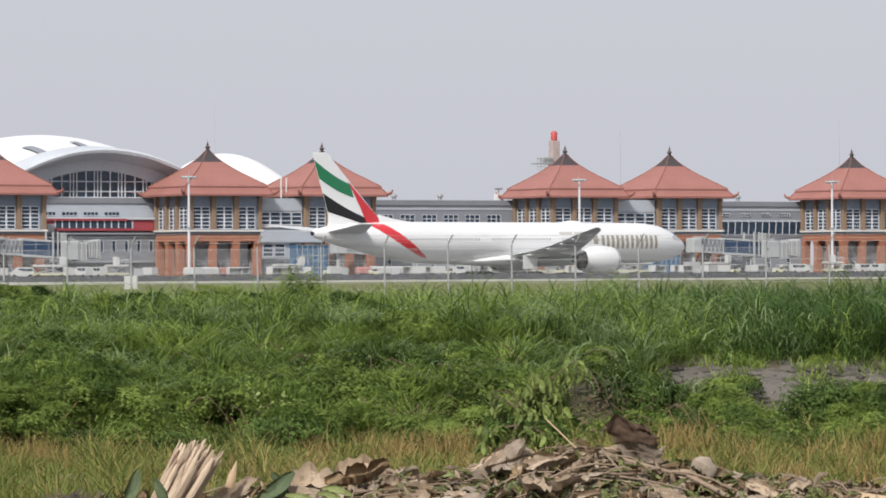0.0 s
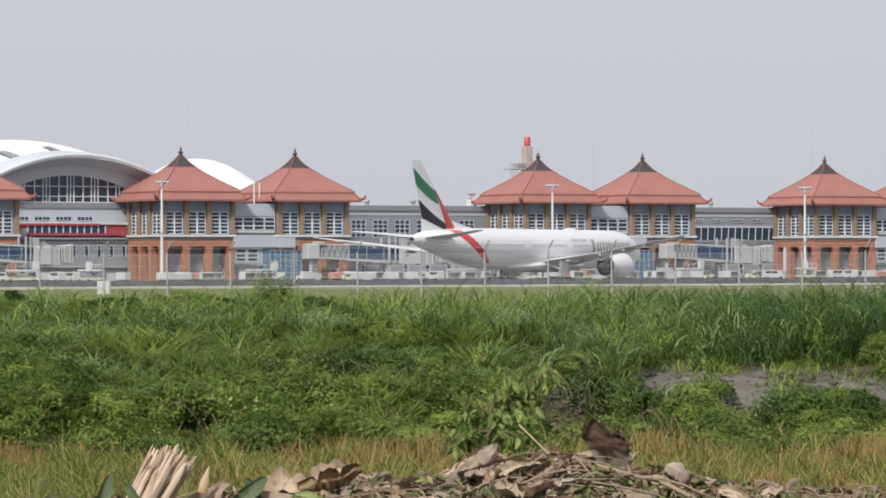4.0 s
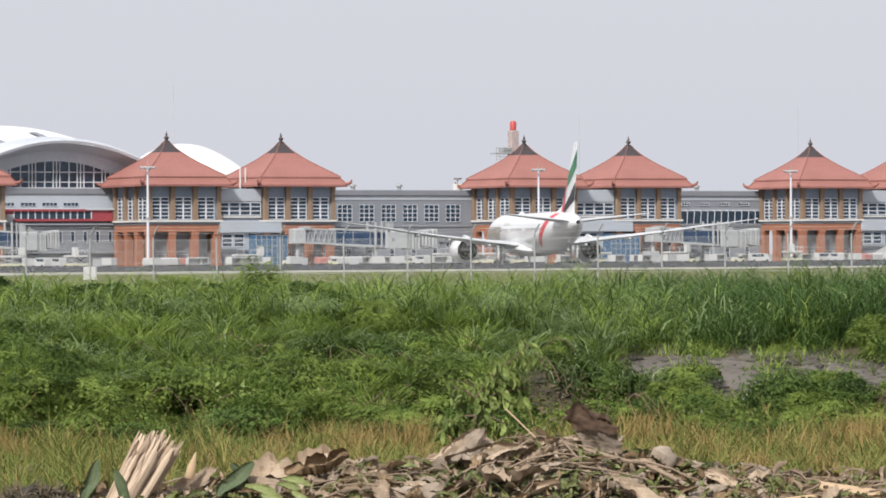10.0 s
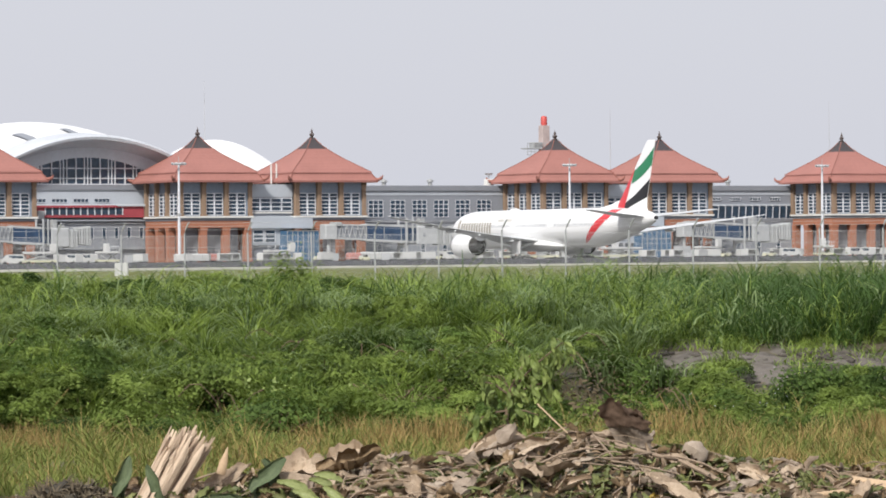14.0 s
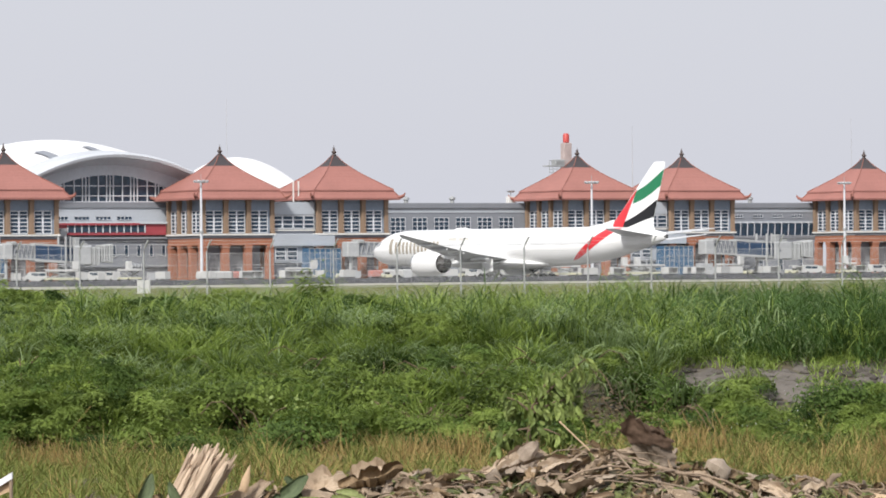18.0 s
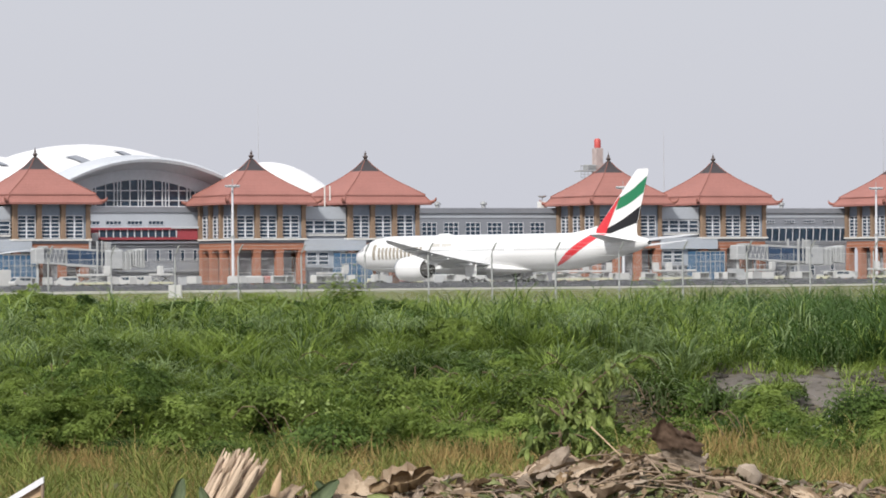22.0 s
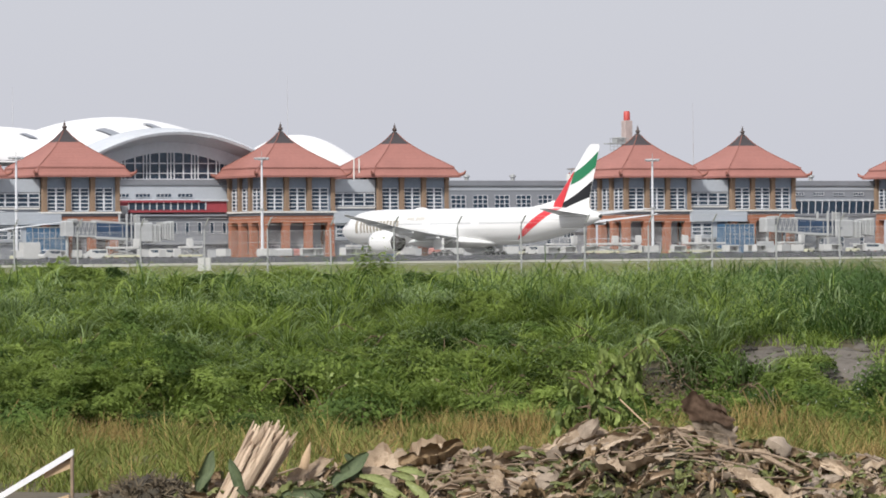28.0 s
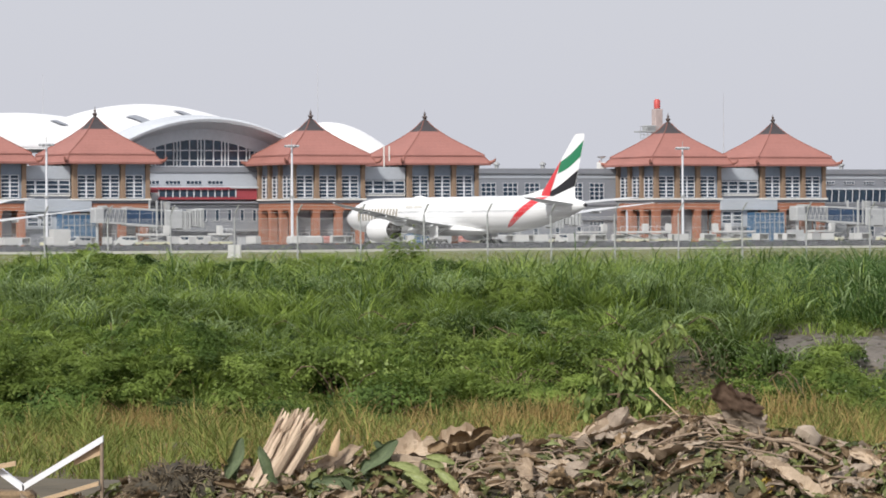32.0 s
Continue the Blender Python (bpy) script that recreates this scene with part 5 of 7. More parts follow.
# clumps of long pale blades that arch out over the creepers
n = 120
tx, ty = rg.uniform(-11.5, 4.0, n), 69.2 + 9.5 * rg.uniform(0, 1, n) ** 1.3
k = np.repeat(np.arange(n), rg.integers(16, 46, n))
x, y = tx[k] + rg.normal(0, 0.2, len(k)), ty[k] + rg.normal(0, 0.2, len(k))
way = np.arctan2(y - ty[k] - 0.12, x - tx[k])
blades("arching_grass", x, y, land(x, y) + 0.25 + 0.25 * canopy(x, y), rg.uniform(0.5, 1.05, len(x)), 0.03, 0.35, 0.95, M_BLADE_PALE, "clumps of pale long-bladed grass arching over the bank", "grass", 91, way=way)

# taller tufts that break the skyline
tx, ty, th = [], [], []
for cx, cy, r0, n, hh in ((5.2, 88, 0.55, 260, 1.75), (9.9, 90, 0.8, 420, 1.75), (2.1, 86, 0.3, 80, 1.5), (-7.6, 84, 0.25, 90, 1.7), (7.6, 82, 0.9, 420, 1.75), (0.8, 90, 0.3, 90, 1.5), (3.2, 92, 0.35, 120, 1.6),
                          (-4.4, 90, 0.3, 70, 1.5), (-2.2, 92, 0.3, 60, 1.5), (11.2, 86, 0.7, 300, 1.7), (-10.2, 90, 0.5, 150, 1.5), (-5.6, 72.5, 0.35, 160, 1.25), (-1.15, 71.8, 0.35, 220, 1.35), (-8.7, 76, 0.6, 200, 1.3), (4.65, 68.0, 0.28, 260, 0.95), (-3.7, 78, 0.5, 160, 1.2), (-3.95, 69.6, 0.22, 170, 1.45), (-4.5, 71.0, 0.3, 120, 1.3)):
    k = rg.normal(0, r0, (n, 2))
    tx.append(cx + k[:, 0]), ty.append(cy + k[:, 1]), th.append(hh * rg.uniform(0.55, 1.1, n))
tx, ty, th = np.concatenate(tx), np.concatenate(ty), np.concatenate(th)
blades("grass_tufts", tx, ty, land(tx, ty) - 0.05, th * 0.95, 0.024, 0.3, 0.6, M_BLADE_DARK, "tall coarse grass tufts standing out of the bank", "grass", 3)

# scrub and creepers that cover the slope in mounds of leafy sprays
def mounds(n, x0, x1, y0, y1, r0, r1, tall, seed, cover, dark=0.333):
    """Umbrella-shaped scrub: tufts of drooping fronds on the crown of each mound, open and dark below. Gives leaf points, the way each leaf faces, the way it grows, and its kind."""
    r = np.random.default_rng(seed)
    cx, cy = r.uniform(x0, x1, n), r.uniform(y0, y1, n)
    ok = (np.abs(cx + 0.6) < 0.126 * cy + 2.0) & (r.uniform(0, 1, n) < cover(cx, cy))
    cx, cy = cx[ok], cy[ok]
    mr = r.uniform(r0, r1, len(cx))
    stand, cap = mr * r.uniform(0.3, 1.0, len(cx)) * tall, mr * r.uniform(0.45, 0.8, len(cx))
    m = np.repeat(np.arange(len(cx)), (26 * mr ** 1.3 + 5).astype(int))           # tufts
    a, e = r.uniform(0, 6.283, len(m)), np.arcsin(r.uniform(0.05, 1.0, len(m)))
    tx, ty = cx[m] + mr[m] * np.cos(a) * np.cos(e), cy[m] + mr[m] * np.sin(a) * np.cos(e)
    tz = land(cx, cy)[m] * 0.6 + land(tx, ty) * 0.4 + stand[m] + cap[m] * np.sin(e) * r.uniform(0.75, 1.15, len(m))
    size = r.uniform(0.14, 0.34, len(m))
    k = np.repeat(np.arange(len(m)), (40 * size + 3).astype(int))                  # fronds
    az = np.where(r.uniform(0, 1, len(k)) < 0.6, a[k] + r.normal(0, 0.8, len(k)), r.uniform(0, 6.283, len(k)))
    el, span = r.uniform(-0.1, 0.75, len(k)), size[k] * r.uniform(0.7, 1.25, len(k))
    per = 16
    w = np.repeat(np.arange(len(k)), per)
    t = np.tile(np.repeat(np.linspace(0.1, 1.0, per // 2), 2), len(k))
    side = np.tile(np.array([-1.0, 1.0] * (per // 2)), len(k))
    dx, dy, dz = np.cos(az) * np.cos(el), np.sin(az) * np.cos(el), np.sin(el)
    off = side * 0.045 * (1.1 - 0.6 * t) * r.uniform(0.4, 1.5, len(w))
    q = np.stack([tx[k][w] + dx[w] * t * span[w] - np.sin(az[w]) * off, ty[k][w] + dy[w] * t * span[w] + np.cos(az[w]) * off,
                  tz[k][w] + (dz[w] * t - 0.7 * t * t) * span[w] + r.normal(0, 0.01, len(w))], 1)
    q[:, 2] = np.maximum(q[:, 2], land(q[:, 0], q[:, 1]) + 0.02)
    nv = np.stack([dx[w] * (0.2 + 0.6 * t), dy[w] * (0.2 + 0.6 * t), np.ones(len(w))], 1)
    al = np.stack([dx[w] * 0.6 - np.sin(az[w]) * side, dy[w] * 0.6 + np.cos(az[w]) * side, -0.35 * np.ones(len(w))], 1)
    kind = (np.where(r.uniform(0, 1, len(cx)) < dark, 0, r.integers(1, 3, len(cx)))[m] + (r.uniform(0, 1, len(m)) < 0.2)) % 3
    return q, nv / np.linalg.norm(nv, axis=1)[:, None], al, kind[k][w]


left = lambda x, y: np.clip((2.1 - x + 2.0 * (patchy(x, y, 2.0, 8) - 0.5)) / 1.5, 0, 1)
runs = [mounds(150, -12.5, 4, 66.3, 70.4, 0.3, 0.75, 0.75, 31, lambda x, y: left(x, y) * 0.8),
        mounds(64, -12.5, 1.5, 70.0, 76.0, 0.3, 0.7, 0.95, 37, lambda x, y: 0.9 + 0 * x, 0.15),
        # foot of the slope: the high dark-leaf share stands in for shadowed bases
        mounds(46, -12.5, 1.5, 63.6, 66.2, 0.3, 0.65, 0.6, 35, lambda x, y: 0.15 + 0.9 * (patchy(x, y, 3.0, 18) > 0.55), 0.8),
        mounds(150, -14, 1.0, 77.0, 94, 0.35, 0.8, 1.4, 32, lambda x, y: 0.9 * np.clip((1.0 - x) / 5, 0.1, 1), 0.2),
        mounds(24, -11.5, -5.0, 65.5, 68.5, 0.6, 1.0, 1.2, 36, lambda x, y: 0.8 + 0 * x, 0.2),
        mounds(90, 3.3, 12.5, 65.9, 69.8, 0.25, 0.55, 0.8, 33, lambda x, y: 0.85 * (patchy(x, y, 2.2, 17) > 0.42)),
        mounds(16, 3.0, 12.0, 69.6, 73.0, 0.25, 0.55, 0.9, 34, lambda x, y: 1.0 + 0 * x)]
pts, face, grow, sort = (np.concatenate([r[k] for r in runs]) for k in range(4))
M_LIGHT = material("young_scrub_leaf", (0.155, 0.23, 0.044), 0.55, vary=0.3, size=1.2, fine=2, island=0.06, tint=(0.35, 0.45, 0.108), through_light=0.45, shine=0.3)
for name, k, mat, size, long, label, category in (("creeper_leaves", 0, M_VINE, 0.032, 2.2, "dark green creepers and scrub matted over the slope", "creeper"),
                                                  ("scrub_leaves", 1, M_BUSH, 0.027, 3.0, "fine green scrub leaves over the slope", "scrub"),
                                                  ("young_scrub", 2, M_LIGHT, 0.027, 3.0, "fresh yellow-green scrub leaves over the slope", "scrub")):
    tagged(new(name, leaves_mesh(name, pts[sort == k], size, mat, 9 + k, 0.8, long, face[sort == k], grow[sort == k])), label, category, kind="stuff")

# a light green vine trailing down the face of the creepers
M_TRAIL = material("trailing_vine_leaf", (0.20, 0.27, 0.06), 0.5, vary=0.2, size=0.5, fine=3, island=0.3, tint=(0.36, 0.44, 0.14), through_light=0.3, shine=0.3)
vp_ = []
for x0, y0, dx, n in ((-3.7, 68.2, 0.9, 60), (-3.3, 67.6, 0.7, 60), (-2.7, 67.3, 0.25, 50), (-2.4, 67.2, -0.1, 40), (-5.0, 67.4, 0.2, 30), (-1.5, 67.6, 0.5, 30), (1.2, 67.2, 0.2, 40)):
    t = rg.uniform(0, 1, n)
    vp_.append(np.stack([x0 + dx * t + rg.normal(0, 0.05, n), y0 - 1.0 * t + rg.normal(0, 0.05, n), land(x0 + dx * t, y0 - 1.0 * t) + 1.0 - 0.75 * t + rg.normal(0, 0.05, n)], 1))
vp_ = np.concatenate(vp_)
tagged(new("trailing_vine", leaves_mesh("trailing_vine", vp_, 0.06, M_TRAIL, 61, 0.2, 1.4)), "light yellow-green vine trailing down the creepers", "vine", kind="stuff")
n = 120
tx, ty = rg.uniform(-12, 1.7, n), rg.uniform(66.8, 74, n)
k = np.repeat(np.arange(n), rg.integers(40, 130, n))
x, y = tx[k] + rg.normal(0, 0.16, len(k)), ty[k] + rg.normal(0, 0.16, len(k))
way = np.arctan2(y - ty[k], x - tx[k])
blades("slope_grass", x, y, land(x, y) + 0.2, rg.uniform(0.6, 1.3, len(x)), 0.026, 0.35, 0.75, M_BLADE, "green grass growing through the creepers", "grass", 16, way=way)
# low filler grass in the dark blade colour, which paints shade under the mounds
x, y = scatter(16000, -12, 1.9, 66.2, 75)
blades("slope_undergrowth", x, y, land(x, y), rg.uniform(0.15, 0.5, len(x)), 0.02, 0.45, 0.5, M_BLADE_DARK, "low grass under the creepers, darkened as their shade", "grass", 24)
d2 = np.stack([rg.normal(-6.3, 0.8, 900), rg.normal(67.6, 0.6, 900)], 1)
d2 = np.concatenate([d2, np.stack([rg.normal(-0.6, 0.5, 450), rg.normal(68.0, 0.6, 450)], 1), np.stack([rg.normal(2.6, 0.6, 500), rg.normal(68.2, 0.8, 500)], 1)])
dz = land(d2[:, 0], d2[:, 1]) + rg.uniform(0.1, 0.65, len(d2))
tagged(new("withered_scrub", leaves_mesh("withered_scrub", np.c_[d2, dz], 0.05, M_DRYLEAF, 12, 0.3, 2.4)), "withered brown leaves caught among the creepers", "scrub", kind="stuff")

# trailing stems on the slope
tr = Shape()
for i in range(70):
    x0, y0 = rs.uniform(-10.5, 4.0), rs.uniform(66.5, 72)
    p, hd = [], rs.uniform(0, 6.28)
    for k in range(5):
        q = (x0 + k * 0.22 * math.cos(hd), y0 - 0.25 + k * 0.1 * math.sin(hd))
        p.append((*q, ground_z(*q) + 0.35 + 0.35 * math.sin(k * 0.8 + i) + 0.1))
    tr.tube(p, [0.012, 0.011, 0.009, 0.007, 0.004], 4)
tagged(part("trailing_stems", tr, M_STEM), "bare brown trailing stems over the slope", "stems", kind="stuff")


def bush(name, x, y, r, h, n, label, leaf=0.06, mat=None, seed=0, group="bushes on the bank"):
    """A rounded, uneven bush: stems and a crown of small leaves in clumps."""
    t = thing(name, label, "bush", group, at=pose(x, y, ground_z(x, y)))
    q = np.random.default_rng(seed + 100)
    heads = []
    for k in range(9):
        a, rad, hh = q.uniform(0, 6.28), r * math.sqrt(q.uniform(0.02, 1)), h * q.uniform(0.45, 1.0)
        e = (rad * math.cos(a), rad * math.sin(a), hh * (1 - 0.35 * (rad / r) ** 2))
        part("stem", Shape().tube([(0.05 * math.cos(a), 0.05 * math.sin(a), -0.05), (e[0] * 0.4, e[1] * 0.4, e[2] * 0.5), e], [0.02, 0.014, 0.006], 5), M_STEM, t)
        heads.append(e)
    c = np.array(heads)[q.integers(0, len(heads), n)]
    pts = c + q.normal(0, 1, (n, 3)) * np.array([r * 0.26, r * 0.26, h * 0.17])
    pts[:, 2] = np.maximum(pts[:, 2], 0.05)
    away = pts - np.array([0, 0, h * 0.25])
    away = away / (np.linalg.norm(away, axis=1)[:, None] + 0.01) + np.array([0, 0, 0.4])
    part("crown", leaves_mesh("crown", pts, leaf, mat or M_BUSH, seed + 200, 0.5, 1.7, away), None, t)
    return t


bush("crest_bush", -3.05, 84.0, 0.55, 1.4, 2400, "leafy green bush on the crest of the bank", seed=1)
bush("slope_bush", 6.6, 69.2, 0.6, 0.75, 2600, "low spreading green bush on the stone slope", 0.045, M_VINE, 2)
bush("slope_bush", 3.3, 70.0, 0.55, 0.95, 3000, "low green bush at the end of the creepers", 0.045, M_VINE, 3)
bush("slope_bush", 4.0, 69.9, 0.4, 0.6, 1500, "low green bush at the edge of the stone slope", 0.045, M_VINE, 16)
bush("slope_bush", 8.6, 68.4, 0.5, 0.7, 1200, "small bush with browned twigs on the slope", 0.045, M_DRYLEAF, 4)
bush("slope_bush", 7.6, 67.6, 0.8, 0.45, 1800, "low green weeds at the foot of the slope", 0.045, seed=5)
bush("slope_bush", 5.6, 67.3, 0.9, 0.4, 1800, "low green weeds at the foot of the slope", 0.045, seed=6)
bush("slope_bush", 2.5, 68.0, 0.55, 0.5, 1500, "sparse green weeds on the bare slope", 0.04, seed=17)
bush("slope_bush", 2.0, 66.6, 0.5, 0.4, 900, "green weeds on the bare slope", 0.035, seed=7)
bush("slope_bush", -9.3, 68.3, 1.1, 1.25, 4400, "dense dark green bush on the slope", 0.045, seed=8)
bush("slope_bush", -11.0, 69.5, 1.0, 1.5, 4000, "dense dark green bush on the slope", 0.045, seed=9)
bush("slope_bush", -3.6, 68.6, 0.9, 0.95, 3000, "leafy green scrub on the slope", 0.045, seed=10)
bush("slope_bush", -1.9, 69.2, 0.9, 1.05, 3000, "leafy green scrub on the slope", 0.045, seed=11)
bush("slope_bush", 0.9, 69.0, 1.0, 0.95, 3000, "leafy green scrub on the slope", 0.045, seed=12)
bush("crest_bush", 8.7, 86, 0.6, 1.5, 1200, "leafy weed standing over the reeds", 0.045, seed=13)
bush("crest_bush", -9.0, 82, 0.8, 1.25, 2600, "leafy green scrub in the tall grass", 0.045, seed=14)
bush("crest_bush", -6.4, 79, 0.8, 1.0, 2600, "leafy green scrub in the tall grass", 0.045, seed=15)

for k, (bx_, by_, br, bh) in enumerate(((-10.2, 65.6, 0.9, 0.9), (-8.2, 65.2, 0.8, 0.8), (-6.9, 65.6, 0.7, 0.65), (-4.9, 65.4, 0.8, 0.7), (-2.6, 65.3, 0.8, 0.75), (-0.4, 65.8, 0.7, 0.6))):
    bush("slope_bush", bx_, by_, br, bh, 2600, "dark green leafy bush at the foot of the slope" if k in (0, 1, 4) else "leafy green bush at the foot of the slope", 0.045, M_VINE if k in (0, 1, 4) else M_BUSH, 40 + k)

# stones of the retaining slope
bed = Shape().sheet(140, 60, lambda a, b: (3.2 + 9.6 * a, 70.0 + 0.5 * math.sin(a * 9) + 4.6 * b, ground_z(3.2 + 9.6 * a, 70.0 + 0.5 * math.sin(a * 9) + 4.6 * b) + 0.02 + 0.07 * noise.noise((a * 38, b * 18, 5)) + 0.03 * noise.noise((a * 110, b * 50, 2)) + 0.10 * noise.noise((a * 9, b * 4, 8)) - 0.14 * (abs(b * 2 - 1) ** 6) - 0.12 * (abs(a * 2 - 1) ** 12)))
tagged(part("bank_mortar", bed, M_STONE, None, "", True), "weathered grey mortar bed of the stone bank", "stone bank", kind="structure")
stones = thing("stone_slope", "weathered grey stone pitching on the bank", "stone bank", kind="structure")
kinds = []
for k in range(6):
    q = random.Random(k)
    rings = []
    for zz, sc in ((-0.6, 0.9), (0.0, 1.0), (0.55, 0.85), (0.8, 0.45)):
        rings.append([(sc * (1 + 0.2 * q.uniform(-1, 1)) * math.cos(a * 0.8976), sc * 0.75 * (1 + 0.2 * q.uniform(-1, 1)) * math.sin(a * 0.8976), zz * 0.5) for a in range(7)])
    kinds.append(Shape().loft(rings).mesh("stone", M_STONE, True))
n = 0
for j in range(14):
    for i in range(40):
        x, y = 3.6 + 0.2 * i + rs.uniform(-0.06, 0.06), 70.6 + 0.26 * j + rs.uniform(-0.08, 0.08)
        if (x < 4.6 and y < 71.6) or rs.random() < 0.22 or (6.0 < x < 7.4 and y < 71.0) or n >= 300:
            continue
        s = rs.uniform(0.06, 0.17)
        ob = part("stone", kinds[rs.randrange(6)], None, stones)
        ob.matrix_basis = pose(x, y, ground_z(x, y) + 0.01, rs.uniform(-14, 14) + 10, rs.uniform(-14, 14), rs.uniform(0, 360)) @ Matrix.Diagonal((s, s, s, 1))
        n += 1
for i in range(24):
    x, y = rs.uniform(1.4, 3.6), rs.uniform(69.6, 71.6)
    s = rs.uniform(0.05, 0.15)
    part("stone", kinds[rs.randrange(6)], None, stones).matrix_basis = pose(x, y, ground_z(x, y), 10, 0, rs.uniform(0, 360)) @ Matrix.Diagonal((s * 1.6, s, s * 0.5, 1))

# weeds along the foot of the stone slope
x, y = scatter(16000, 3.0, 12.5, 65.8, 70.6)
keep = (rg.uniform(0, 1, len(x)) < 0.35 + 0.75 * patchy(x, y, 1.4, 71)) & (y < 69.4 + 1.6 * patchy(x, y * 0.2, 2.2, 72))
x, y = x[keep], y[keep]
blades("bank_weeds", x, y, land(x, y), rg.uniform(0.18, 0.5, len(x)), 0.02, 0.4, 0.4, M_BLADE_DARK, "low green weeds along the foot of the bank", "weeds", 17)
pw = np.stack([x, y, land(x, y) + rg.uniform(0.02, 0.28, len(x))], 1)
tagged(new("weed_leaves", leaves_mesh("weed_leaves", pw, 0.045, M_BUSH, 29, 0.4)), "small green weed leaves at the foot of the bank", "weeds", kind="stuff")

x, y = scatter(9000, 3.2, 12.6, 70.0, 74.6)
keep = patchy(x, y, 1.1, 73) > 0.63 - 0.25 * np.clip((y - 73.2) / 1.0, 0, 1)
x, y = x[keep], y[keep]
blades("bank_tufts", x, y, land(x, y), rg.uniform(0.15, 0.5, len(x)), 0.02, 0.5, 0.7, M_BLADE, "tufts of grass growing between the stones", "weeds", 37)

# dry and low grass in the hollow before the bank
x, y = scatter(85000, -10.5, 10.5, 50, 68.2)
keep = (np.abs(x + 0.5) < 0.126 * y + 1.8) & (rg.uniform(0, 1, len(x)) < 0.45 + 0.7 * patchy(x, y, 1.6, 41))
x, y = x[keep], y[keep]
dry = rg.uniform(0, 1, len(x)) < (0.06 + 0.75 * patchy(x, y * 0.5, 2.4, 43) ** 2) * (0.35 + 0.65 * np.clip((x + 5) / 3, 0, 1))
h = (0.16 + 0.5 * patchy(x, y, 1.8, 44) ** 1.5) * rg.uniform(0.6, 1.3, len(x))
z = land(x, y) - 0.03
blades("dry_grass", x[dry], y[dry], z[dry], h[dry] * 1.15, 0.012, 0.42, 0.3, M_STRAW, "thin straw-coloured dry grass in the hollow", "grass", 6)
blades("low_grass", x[~dry], y[~dry], z[~dry], h[~dry], 0.015, 0.42, 0.4, M_LOW_GREEN, "yellow-green short grass in the hollow", "grass", 7)
# sheaves of straw that stand out
sx = np.concatenate([rg.normal(c, 0.35, 380) for c in (0.1, -0.75, 7.4, 3.9, -6.4, 8.3)])
sy = np.concatenate([rg.normal(c, 0.5, 380) for c in (63.5, 63.0, 64.0, 64.5, 62, 63)])
blades("straw_tufts", sx, sy, land(sx, sy) - 0.03, rg.uniform(0.3, 0.75, len(sx)), 0.012, 0.3, 0.12, M_STRAW, "upright tufts of dry straw", "grass", 8)
for i, (x, y, h, dx) in enumerate(((3.9, 65, 0.75, -0.2), (4.4, 64, 0.85, -0.25), (-6.6, 66, 0.9, 0.5), (8.7, 65.5, 1.1, 0.05), (-8.5, 65, 0.7, 0.3), (-2.45, 66, 0.7, 0.02), (1.3, 66.2, 0.6, 0.1))):
    z = ground_z(x, y)
    tagged(part("dry_stalk", Shape().tube([(x, y, z - 0.05), (x + dx * 0.4, y, z + h * 0.6), (x + dx, y, z + h)], [0.014, 0.011, 0.006], 5), M_STRAW), "single pale dry stalk leaning in the grass", "stalk", "dry stalks")
fl = np.stack([rg.normal(5.3, 0.7, 90), rg.uniform(66.5, 70.5, 90)], 1)
tagged(new("white_flowers", leaves_mesh("white_flowers", np.c_[fl, land(fl[:, 0], fl[:, 1]) + rg.uniform(0.35, 0.5, 90)], 0.02, M_FRAME, 77, 0.8, 1.0)), "tiny white flowers among the weeds", "flowers", kind="stuff")

# ---- heap of cut leaves before the camera ----
M_HEAP = material("rotting_litter", (0.06, 0.05, 0.028), 0.95, vary=0.5, size=0.12, fine=6, bump=0.8)
M_BANANA = material("dry_banana_leaf", (0.34, 0.245, 0.16), 0.75, vary=0.3, size=0.10, fine=9, island=0.35, tint=(0.58, 0.455, 0.33), through_light=0.12, stretch=(1, 5, 1), bump=0.5)
M_BROWN_LEAF = material("brown_dead_leaf", (0.11, 0.073, 0.042), 0.8, vary=0.35, size=0.08, fine=6, island=0.35, tint=(0.34, 0.235, 0.13), through_light=0.1, bump=0.4)
M_DARK_LEAF = material("dark_brown_leaf", (0.085, 0.055, 0.038), 0.85, vary=0.3, size=0.1, fine=6, tint=(0.15, 0.10, 0.07), bump=0.4, shine=0.15)
M_GREY_LEAF = material("grey_dead_leaf", (0.22, 0.165, 0.125), 0.8, vary=0.3, size=0.08, fine=7, island=0.35, tint=(0.48, 0.39, 0.30), through_light=0.1, bump=0.4, stretch=(1, 4, 1))
M_GREEN_LEAF = material("limp_green_leaf", (0.05, 0.07, 0.022), 0.5, vary=0.25, size=0.1, fine=6, island=0.35, tint=(0.24, 0.26, 0.085), through_light=0.2, stretch=(1, 4, 1))
M_BRIGHT_LEAF = material("fresh_green_leaf", (0.24, 0.29, 0.09), 0.5, vary=0.25, size=0.1, fine=6, tint=(0.44, 0.48, 0.20), through_light=0.25, stretch=(1, 4, 1))
M_BLADE_LEAF = material("dull_green_leaf_blade", (0.085, 0.115, 0.06), 0.65, vary=0.25, size=0.1, fine=6, tint=(0.17, 0.215, 0.11), through_light=0.2, stretch=(1, 4, 1), shine=0.25)
M_OLIVE_LEAF = material("olive_wilted_leaf", (0.13, 0.15, 0.05), 0.6, vary=0.3, size=0.1, fine=6, island=0.35, tint=(0.33, 0.34, 0.14), through_light=0.2, stretch=(1, 4, 1), shine=0.3)
